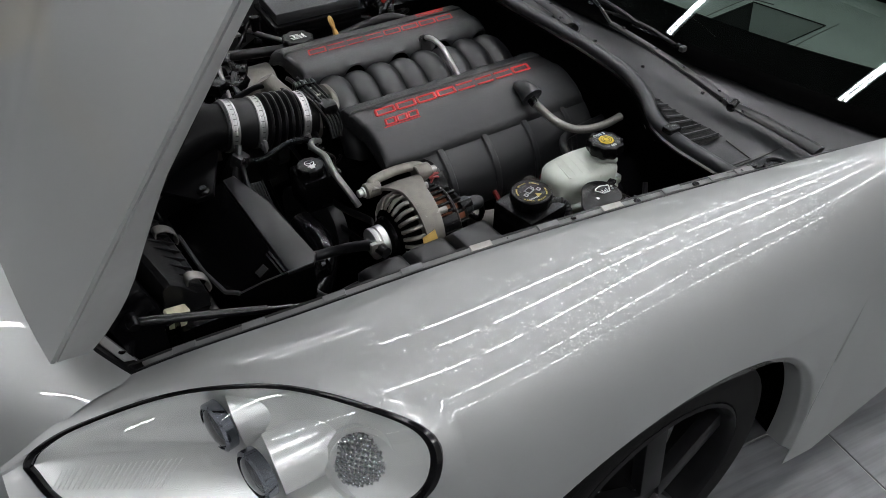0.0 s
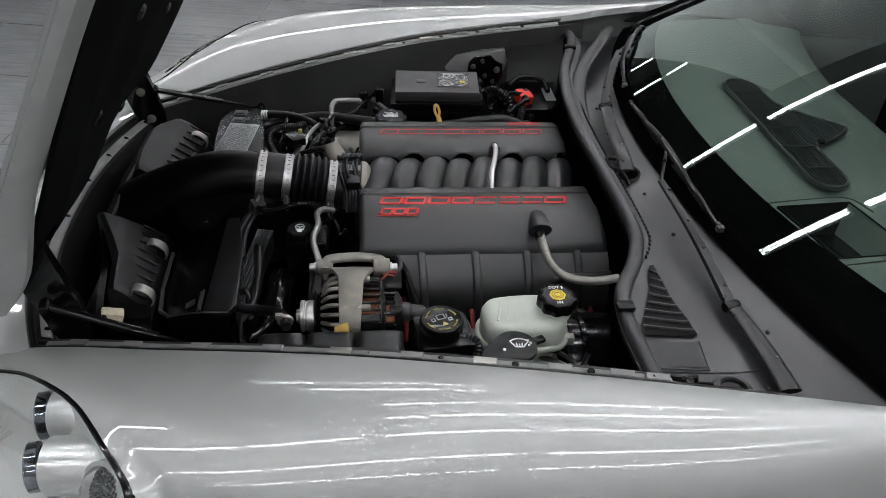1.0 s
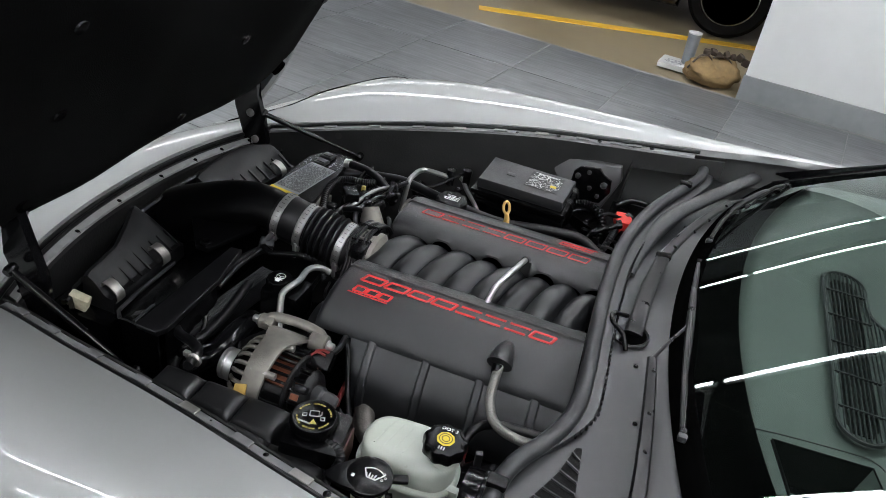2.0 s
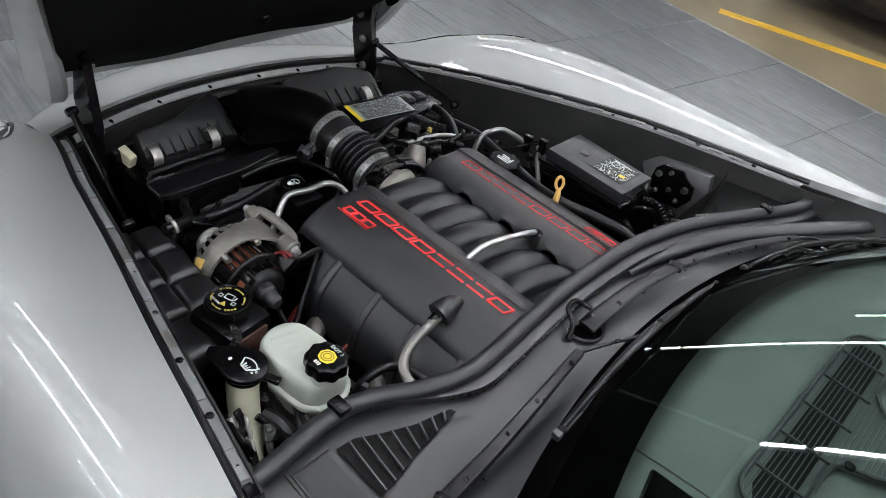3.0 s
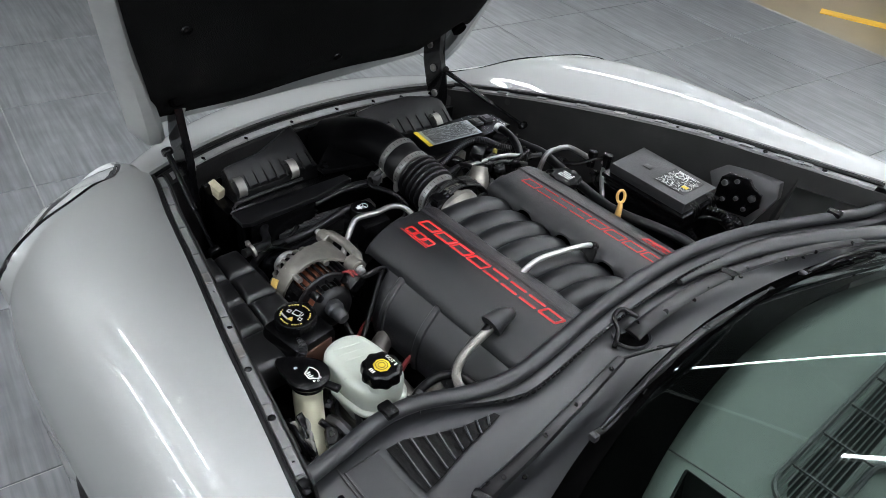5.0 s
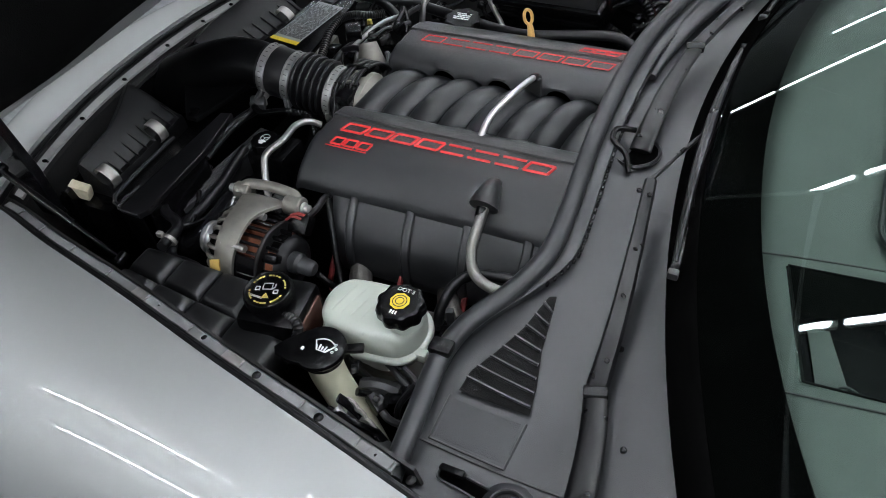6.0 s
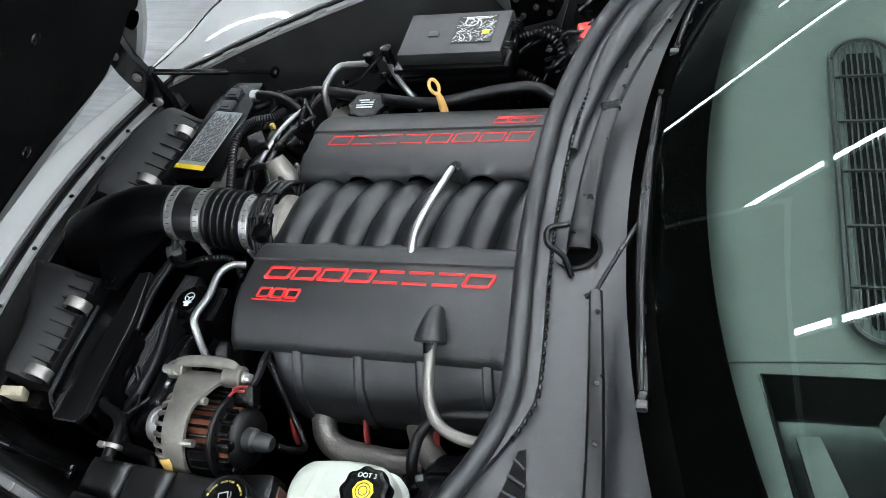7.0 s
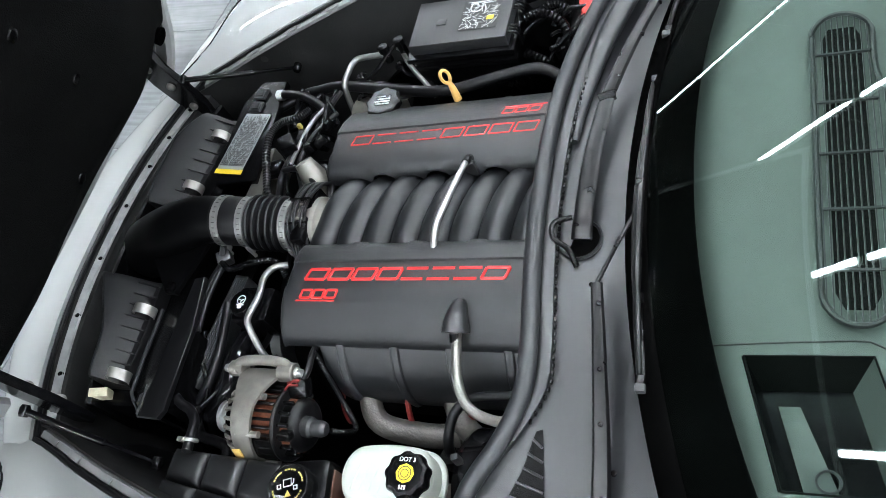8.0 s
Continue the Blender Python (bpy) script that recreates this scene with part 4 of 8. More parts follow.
def cowl():
    c = thing("cowl", "", "")
    c.parent = car
    c["label"] = "dark grey moulded cowl panel under the windscreen"
    bm = bmesh.new()
    rows = []
    for i in range(81):
        y = -0.80 + 0.02 * i
        sx, sz = seal_at(y)
        gx, gz = base_x(y), base_z(y)
        row = []
        for k in range(15):
            t = k / 14
            x = sx - 0.012 + (gx + 0.03 - sx) * t
            z = (sz - 0.022) * (1 - t) + (gz - 0.008) * t - 0.020 * math.sin(math.pi * t) * (0.35 + 0.65 * min(1, abs(y) / 0.4))
            row.append((x, y, z))
        rows.append(row)
    sheet(bm, rows, 0.004)
    part("cowl_panel", bm, COWL, c, "", 50)
    # weatherstrip along the front edge: fat bulb and a flat lip
    bm = bmesh.new()
    ys = [-0.735 + 0.0245 * i for i in range(63)]
    line = [(seal_at(y)[0], y, seal_at(y)[1]) for y in ys]
    tube(bm, line, 0.0138, 14, 1, flat=0.85)
    sl = part("weatherstrip", bm, SEAL, c, "fat black rubber weatherstrip")
    bm = bmesh.new()
    rows = []
    for x, y, z in line:
        w = min(1.0, max(0.25, (y + 0.50) / 0.14))
        if y > -0.52:
            rows.append([(x + 0.010 * w, y, z - 0.010), (x + 0.020 * w, y, z - 0.009 - 0.004 * (1 - w)), (x + 0.030 * w, y, z - 0.013), (x + 0.032 * w, y, z - 0.020)])
    sheet(bm, rows, 0.003)
    part("seal_lip", bm, COWL, sl)
    bm = bmesh.new()
    for i in range(60):
        y = -0.415 + 0.0115 * i
        sx, sz = seal_at(y)
        box(bm, (sx + 0.0325 * min(1.0, (y + 0.50) / 0.14) + 0.001, y, sz - 0.0150), (0.004, 0.0075, 0.005), 0.001, seg=1)
    part("seal_teeth", bm, BLACK, sl)
    for y in (-0.565, 0.565):
        bm = bmesh.new()
        sx, sz = seal_at(y)
        box(bm, (sx, y, sz + 0.012), (0.03, 0.022, 0.012), 0.004)
        part("seal_clip", bm, BLACK, sl)
    # raised fold behind the strip on the passenger's side
    bm = bmesh.new()
    fold = [(0.286, 0.06, 0.808), (0.290, 0.139, 0.806), (0.312, 0.274, 0.802), (0.351, 0.407, 0.798), (0.408, 0.531, 0.795), (0.472, 0.656, 0.792), (0.508, 0.735, 0.786), (0.530, 0.80, 0.776)]
    tube(bm, fold, lambda t: 0.010 + 0.010 * min(1, t * 3), 14, 6, flat=0.6)
    part("cowl_fold", bm, COWL, c, "rounded fold along the cowl")
    # fresh-air grille on the driver's side
    bm = bmesh.new()
    tri = [(0.230, -0.593), (0.322, -0.592), (0.317, -0.555), (0.304, -0.500), (0.299, -0.450), (0.295, -0.420), (0.286, -0.424), (0.272, -0.478), (0.250, -0.528), (0.233, -0.562)]
    zc = cowl_z
    fine = []
    for (x1, y1), (x2, y2) in zip(tri, tri[1:] + tri[:1]):
        fine += [(x1 + (x2 - x1) * k / 6, y1 + (y2 - y1) * k / 6) for k in range(6)]
    mid = (0.282, -0.535)
    rings = [[bm.verts.new((mid[0] + (x - mid[0]) * q, mid[1] + (y - mid[1]) * q, zc(mid[0] + (x - mid[0]) * q, mid[1] + (y - mid[1]) * q) + 0.0045)) for x, y in fine] for q in (1.0, 0.75, 0.5, 0.25, 0.05)]
    for a, b in zip(rings, rings[1:]):
        for k in range(len(a)):
            bm.faces.new((a[k], a[(k + 1) % len(a)], b[(k + 1) % len(a)], b[k]))
    bm.faces.new(rings[-1])
    gr = part("air_grille", bm, MESH, c, "slatted fresh-air grille")
    for k in range(9):
        y = -0.572 + 0.0195 * k
        xs = []
        for (x1, y1), (x2, y2) in zip(tri, tri[1:] + tri[:1]):
            if (y1 > y) != (y2 > y):
                xs.append(x1 + (x2 - x1) * (y - y1) / (y2 - y1))
        if len(xs) > 1:
            a, b = min(xs), max(xs)
            bm = bmesh.new()
            tube(bm, [(a + (b - a) * k / 4, y - 0.010 * k / 4, zc(a + (b - a) * k / 4, y) + 0.0050) for k in range(5)], 0.0022, 6, 0, flat=1.2)
            part("slat", bm, COWL, gr)
    # square access plate and the drain cup
    bm = bmesh.new()
    rows = [[(0.226 + 0.018 * k, -0.604 - 0.0135 * j, cowl_z(0.226 + 0.018 * k, -0.604 - 0.0135 * j) + (0.0045 if 0 < k < 5 and 0 < j < 4 else 0.001)) for k in range(6)] for j in range(5)]
    sheet(bm, rows)
    part("access_plate", bm, PLATE, c, "square matte access plate", 60)
    for line in ([(0.222, -0.600), (0.222, -0.662), (0.318, -0.664), (0.322, -0.602)], [(0.205, -0.668), (0.40, -0.672)]):
        bm = bmesh.new()
        pts = []
        for (x1, y1), (x2, y2) in zip(line, line[1:]):
            pts += [(x1 + (x2 - x1) * k / 5, y1 + (y2 - y1) * k / 5) for k in range(6)]
        tube(bm, [(x, y, cowl_z(x, y) + 0.0008) for x, y in pts], 0.0016, 6, 0)
        part("panel_groove", bm, INK, c)
    bm = bmesh.new()
    cz = cowl_z(0.337, -0.705) + 0.003
    lathe(bm, [(0.0205, -0.006), (0.0210, 0.005), (0.0225, 0.0062), (0.0245, 0.0055), (0.0340, -0.001)], (0.340, -0.708, cz), (0, 0, 1), 26, caps=False)
    part("drain_rim", bm, COWL, c, "raised rim of the drain")
    bm = bmesh.new()
    lathe(bm, [(0.0209, 0.0005), (0.0170, -0.0002), (0.0005, -0.0006)], (0.340, -0.708, cz), (0, 0, 1), 26)
    part("drain_cup", bm, BLACK, c, "round black drain cup")
    # flat near-black slab on the panel paints the shade of the drain slot
    bm = bmesh.new()
    slab(bm, [(x, y, cowl_z(x, y) + 0.003) for x, y in ((0.255, -0.702), (0.253, -0.696), (0.256, -0.690), (0.285, -0.692), (0.322, -0.696), (0.322, -0.711), (0.285, -0.705))], (0, 0, -1), 0.004)
    part("drain_slot", bm, DARK, c)
    bm = bmesh.new()
    tube(bm, [(x, y, cowl_z(x, y) + 0.003) for x, y in ((0.322, -0.694), (0.285, -0.690), (0.256, -0.687), (0.251, -0.696), (0.255, -0.704), (0.285, -0.707), (0.320, -0.713))], 0.0016, 6, 4)
    part("slot_rim", bm, COWL, c)
    bm = bmesh.new()
    box(bm, (0.268, -0.693, cowl_z(0.268, -0.693) + 0.010), (0.034, 0.009, 0.010), 0.003, pose(0, 0, 0, 0, -12, -6))
    part("drain_lever", bm, BLACK, c)
    # wiper arm wells: a rim round a flat near-black disc that paints the shade
    for y, x in ((-0.125, 0.318),):
        bm = bmesh.new()
        zw = cowl_z(x, y)
        lathe(bm, [(0.034, -0.004), (0.036, 0.002), (0.034, 0.005), (0.031, 0.003), (0.030, -0.001)], (x, y, zw), (-0.1, 0, 1), 28, caps=False)
        part("well_rim", bm, COWL, c)
        bm = bmesh.new()
        lathe(bm, [(0.0305, 0.002), (0.001, 0.0022)], (x, y, zw), (-0.1, 0, 1), 28)
        part("wiper_well", bm, DARK, c, "flat near-black disc for the shade in the wiper arm well")


cowl()


WIPERBLACK = mat("satin_black_enamel", (0.0022, 0.0022, 0.0026), 0.30, vary=0.2, scale=30, spec=0.3, bump=0.03, bump_scale=500)


def wiper(label, head, arm, blade, root=0.012, tip=0.007):
    """Pivot head, flat pressed arm with rivets, thin rod and a blade on yokes."""
    w = thing("wiper", "", "")
    w.parent = car
    w["label"] = label
    bm = bmesh.new()
    tube(bm, head, lambda t: root * (1.35 - 0.3 * t), 14, 8, flat=0.35)
    part("arm_head", bm, WIPERBLACK, w, "black pivot head")
    bm = bmesh.new()
    tube(bm, arm, lambda t: root + (tip - root) * t, 8, 8, flat=0.55)
    bar = part("arm", bm, WIPERBLACK, w, "flat satin black arm")
    for i in (0.12, 0.4, 0.62, 0.9):
        p = Vector(arm[0]).lerp(Vector(arm[-1]), i) + Vector((0.004, 0, root * 0.55))
        bm = bmesh.new()
        lathe(bm, [(0.0035, -0.004), (0.0035, 0.001), (0.001, 0.0022)], p, (0.3, 0, 1), 10)
        part("rivet", bm, BLACK, bar)
    bm = bmesh.new()
    hinge = Vector(arm[0])
    lathe(bm, [(0.0085, -0.014), (0.0095, -0.012), (0.0095, 0.012), (0.0085, 0.014)], hinge, (0.9, 0.3, 0), 14)
    part("arm_hinge", bm, BLACK, w)
    line = smooth_line(blade, 12)
    n = len(line)
    up = lambda k, h, dx=0.0: line[max(0, min(n - 1, int(k * (n - 1))))] + Vector((dx, 0, h))
    bm = bmesh.new()
    tube(bm, [Vector(arm[-1]), Vector(arm[-1]).lerp(up(0.5, 0.028), 0.5) + Vector((0, 0, 0.003)), up(0.5, 0.028)], 0.0034, 8, 6)
    part("arm_rod", bm, WIPERBLACK, w)
    bm = bmesh.new()
    tube(bm, [up(0.24, 0.017), up(0.32, 0.025), up(0.42, 0.029), up(0.5, 0.030), up(0.58, 0.029), up(0.68, 0.025), up(0.76, 0.017)], lambda t: 0.0045 + 0.0035 * math.sin(math.pi * t), 8, 6, flat=0.8)
    part("blade_bridge", bm, WIPERBLACK, w)
    for a, b in ((0.03, 0.44), (0.56, 0.97)):
        bm = bmesh.new()
        tube(bm, [up(a + (b - a) * k / 8, 0.008 + 0.011 * math.sin(math.pi * k / 8), 0.001) for k in range(9)], lambda t: 0.0035 + 0.002 * math.sin(math.pi * t), 8, 3, flat=0.9)
        part("blade_yoke", bm, WIPERBLACK, w)
    bm = bmesh.new()
    tube(bm, [p + Vector((0.004, 0, 0.0075)) for p in line], 0.0048, 6, 0, flat=0.35)
    part("blade_spring", bm, BLACK, w)
    bm = bmesh.new()
    tube(bm, [p + Vector((0.006, 0, 0.003)) for p in line], 0.0028, 6, 0, flat=1.6)
    part("blade_rubber", bm, RUBBER, w)
    for k in range(9):
        f = 0.03 + 0.94 * k / 8
        bm = bmesh.new()
        box(bm, up(f, 0.009, 0.003), (0.013, 0.016, 0.010), 0.002, pose(0, 0, 0, 0, 0, 6 * (k % 3 - 1)), 1)
        part("claw", bm, BLACK, w)
    bm = bmesh.new()
    box(bm, line[0] + Vector((0.002, 0, 0.009)), (0.014, 0.012, 0.012), 0.003)
    part("end_cap", bm, GREYPL, w)


wiper("black windscreen wiper parked across the driver's side", [(0.415, -0.735, 0.768), (0.412, -0.67, 0.772), (0.402, -0.60, 0.778), (0.390, -0.553, 0.784)],
      [(0.389, -0.551, 0.784), (0.384, -0.45, 0.801), (0.374, -0.34, 0.819), (0.361, -0.222, 0.834)],
      [(0.428, -0.370, 0.810), (0.417, -0.24, 0.813), (0.411, -0.10, 0.815), (0.409, 0.05, 0.815), (0.412, 0.190, 0.812)], 0.0135, 0.0085)
wiper("black windscreen wiper parked across the passenger's side", [(0.322, -0.130, 0.805), (0.324, -0.09, 0.818), (0.328, 0.02, 0.826), (0.340, 0.131, 0.829)],
      [(0.340, 0.133, 0.829), (0.370, 0.23, 0.838), (0.410, 0.335, 0.844), (0.456, 0.440, 0.845)],
      [(0.424, 0.267, 0.813), (0.455, 0.40, 0.811), (0.500, 0.505, 0.808), (0.553, 0.615, 0.812), (0.600, 0.700, 0.816)], 0.0125, 0.0095)


RAILTRIM = mat("grey_rail_strip", (0.20, 0.20, 0.20), 0.4, 0.1, vary=0.3, scale=40, wear=0.4, wear_color=(0.02, 0.02, 0.02))


# ---- engine bay shell ----
def bay():
    b = thing("engine_bay", "", "")
    b.parent = car
    b["label"] = "dark engine bay under the raised hood"
    for side in (-1, 1):
        # light sealed rail with clips along the opening
        bm = bmesh.new()
        rows = []
        for i in range(60):
            x = -0.78 + (1.0 if side < 0 else 1.14) * i / 59
            y, z = eased(EDGE, x)
            rows.append([(x, side * (y - 0.013), z - 0.014), (x, side * (y - 0.015), z - 0.010), (x, side * (y - 0.028), z - 0.012), (x, side * (y - 0.034), z - 0.022)])
        sheet(bm, rows, 0.003)
        rail = part("fender_rail", bm, RAIL, b, "light grey sealed fender rail")
        bm = bmesh.new()
        rows = []
        for i in range(60):
            x = -0.79 + 1.16 * i / 59
            y, z = eased(EDGE, x)
            rows.append((x, side * (y - 0.005), z - 0.007))
        tube(bm, rows, 0.0055, 8, 0)
        part("edge_seal", bm, RUBBER, rail, "thin black edge seal")
        for x in (-0.72, -0.62, -0.50, -0.38, -0.27, -0.16, -0.05, 0.06, 0.15, 0.2):
            y, z = eased(EDGE, x)
            bm = bmesh.new()
            y2, z2 = eased(EDGE, x + 0.02)
            along = Vector((0.02, side * (y2 - y), z2 - z)).normalized()
            across = Vector((0, 0, 1)).cross(along).normalized()
            turn = Matrix((along, across, along.cross(across))).transposed().to_4x4()
            box(bm, (x, side * (y - 0.021), z - 0.0085), (0.036, 0.014, 0.003), 0.001, turn, 1)
            part("rail_tab", bm, DULLSTEEL if x in (-0.27, -0.05) else RAIL, rail)
            bm = bmesh.new()
            lathe(bm, [(0.0065, 0), (0.006, 0.005), (0.002, 0.007)], (x + 0.045, side * (y - 0.010), z - 0.012), (0, 0, 1), 10)
            part("rail_screw", bm, BLACK, rail)
        # inner wall falling away into the bay
        bm = bmesh.new()
        rows = []
        for i in range(60):
            x = -0.82 + (1.06 if side < 0 else 1.26) * i / 59
            y, z = eased(EDGE, x)
            bulge = 0.015 * math.sin(7 * x)
            if side > 0 and x > 0.20:
                rows.append([(x, side * (y - 0.033 - 0.002 * k), z - 0.016 - 0.012 * k) for k in range(5)])
                continue
            rows.append([(x, side * (y - 0.033), z - 0.016), (x, side * (y - 0.040), z - 0.06), (x, side * (y - 0.055 + bulge * 0.3), z - 0.16), (x, side * (y - 0.10 + bulge), z - 0.28), (x, side * (y - 0.12), 0.15)])
        sheet(bm, rows, 0.004)
        part("inner_fender", bm, BAYWALL, b, "dark grey inner fender panel")
    # black discs on the passenger-side panel paint the shade of its holes
    for x, y, z in ((-0.585, 0.505, 0.690), (-0.535, 0.530, 0.690)):
        bm = bmesh.new()
        lathe(bm, [(0.010, 0.0), (0.001, 0.001)], (x, y, z), (0.2, -1, 0), 14)
        part("panel_hole", bm, INK, b)
    # undertray coloured near-black, so the bay floor reads as deep shade
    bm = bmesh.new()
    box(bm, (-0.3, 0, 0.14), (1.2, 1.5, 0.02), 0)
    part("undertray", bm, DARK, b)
    # bulkhead under the cowl, its near-black colour standing for shade
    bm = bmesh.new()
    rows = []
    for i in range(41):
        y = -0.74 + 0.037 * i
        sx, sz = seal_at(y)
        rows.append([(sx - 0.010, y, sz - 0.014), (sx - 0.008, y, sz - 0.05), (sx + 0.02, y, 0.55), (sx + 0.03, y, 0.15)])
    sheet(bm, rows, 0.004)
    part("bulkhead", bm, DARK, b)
    # front panel behind the nose, with its pale rail, seal and screws
    bm = bmesh.new()
    rows, seal = [], []
    for i in range(41):
        y = -0.49 + 0.0245 * i
        a = abs(y) / 0.5
        xe = -0.905 + 0.108 * a ** 2.2
        rows.append([(xe + 0.006, y, 0.655), (xe + 0.012, y, 0.652), (xe + 0.045, y, 0.640), (xe + 0.05, y, 0.62), (xe + 0.06, y, 0.56), (xe + 0.08, y, 0.2)])
        seal.append((xe + 0.008, y, 0.662))
    sheet(bm, rows, 0.003)
    fr = part("front_rail", bm, BAYWALL, b, "dark grey upper front rail")
    bm = bmesh.new()
    tube(bm, seal, 0.006, 8, 0)
    part("edge_seal", bm, RUBBER, fr)
    bm = bmesh.new()
    sheet(bm, [[(x + 0.014, y, z - 0.0065), (x + 0.030, y, z - 0.0115), (x + 0.032, y, z - 0.016)] for x, y, z in seal[2:-2]], 0.002)
    part("rail_trim", bm, RAILTRIM, fr, "grey upper rail strip")
    for y in (-0.42, -0.34, -0.2, -0.05, 0.1, 0.22, 0.31, 0.4):
        a = abs(y) / 0.5
        xe = -0.905 + 0.108 * a ** 2.2
        bm = bmesh.new()
        lathe(bm, [(0.009, 0), (0.008, 0.006), (0.003, 0.009)], (xe + 0.03, y, 0.645), (0.2, 0, 1), 12)
        part("rail_screw", bm, BLACK, fr)


bay()


# ---- engine ----
def corrugated(bm, pts, r, n=10, pitch=0.006):
    """A ribbed conduit."""
    line = smooth_line(pts, 10)
    length = sum((b - a).length for a, b in zip(line, line[1:]))
    k = max(6, int(length / pitch) * 2)
    fine = smooth_line(pts, max(2, k // max(1, len(pts) - 1)))
    count = len(fine)
    tube(bm, fine, lambda t: r * (1.0 if int(round(t * (count - 1))) % 2 else 0.82), n, 0)


ENGINE = thing("engine", "", "")
ENGINE.parent = car
ENGINE["label"] = "eight-cylinder engine with charcoal fuel rail covers"


DULLRED = mat("dull_red_rubber", (0.16, 0.012, 0.012), 0.6, vary=0.3, scale=60)


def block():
    # block takes the shade colour, not its own metal
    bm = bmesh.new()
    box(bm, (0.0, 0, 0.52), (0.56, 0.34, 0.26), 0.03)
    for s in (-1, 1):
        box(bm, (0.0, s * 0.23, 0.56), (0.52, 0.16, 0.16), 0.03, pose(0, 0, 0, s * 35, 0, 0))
    part("block", bm, DARK, ENGINE, "engine block coloured near-black for the shade of the bay")
    # exhaust manifold on the driver's side, stained by heat
    for x, far in ((-0.11, 0.05), (0.06, -0.02), (0.19, -0.02)):
        bm = bmesh.new()
        tube(bm, [(x, -0.265, 0.585), (x + 0.010, -0.325, 0.582), (x + 0.040, -0.365, 0.566), (x + 0.085 + far, -0.375, 0.556), (x + 0.135 + far, -0.365, 0.545)], lambda t: 0.0195 + 0.003 * t, 16, 8)
        run = part("exhaust_runner", bm, RUSTY, ENGINE, "pale heat-stained exhaust runner")
        bm = bmesh.new()
        box(bm, (x + 0.004, -0.302, 0.590), (0.062, 0.010, 0.044), 0.006, pose(0, 0, 0, -15, 0, 0))
        part("runner_flange", bm, RUSTY, run)
        for dx in (-0.022, 0.028):
            bm = bmesh.new()
            lathe(bm, [(0.0075, 0), (0.0075, 0.005), (0.004, 0.007), (0.0005, 0.007)], (x + dx, -0.308, 0.604), (0, -0.5, 1), 6)
            part("flange_bolt", bm, DULLSTEEL, run)
    for x in (-0.155, -0.020, 0.10, 0.225):
        bm = bmesh.new()
        tube(bm, [(x, -0.295, 0.605), (x + 0.003, -0.332, 0.592), (x + 0.004, -0.352, 0.568), (x + 0.004, -0.358, 0.545)], 0.0052, 8, 4)
        part("plug_lead", bm, DULLRED, ENGINE, "red spark plug lead")


block()

PROFILE = [(0.078, 0.706), (0.079, 0.722), (0.084, 0.738), (0.096, 0.746), (0.118, 0.7515), (0.1265, 0.752), (0.1285, 0.7485), (0.155, 0.7505), (0.178, 0.7490), (0.180, 0.7528), (0.19, 0.752), (0.215, 0.746), (0.245, 0.731), (0.264, 0.716), (0.272, 0.704), (0.273, 0.694)]


def cover_z(a):
    return lerp(PROFILE[2:], a)[0]


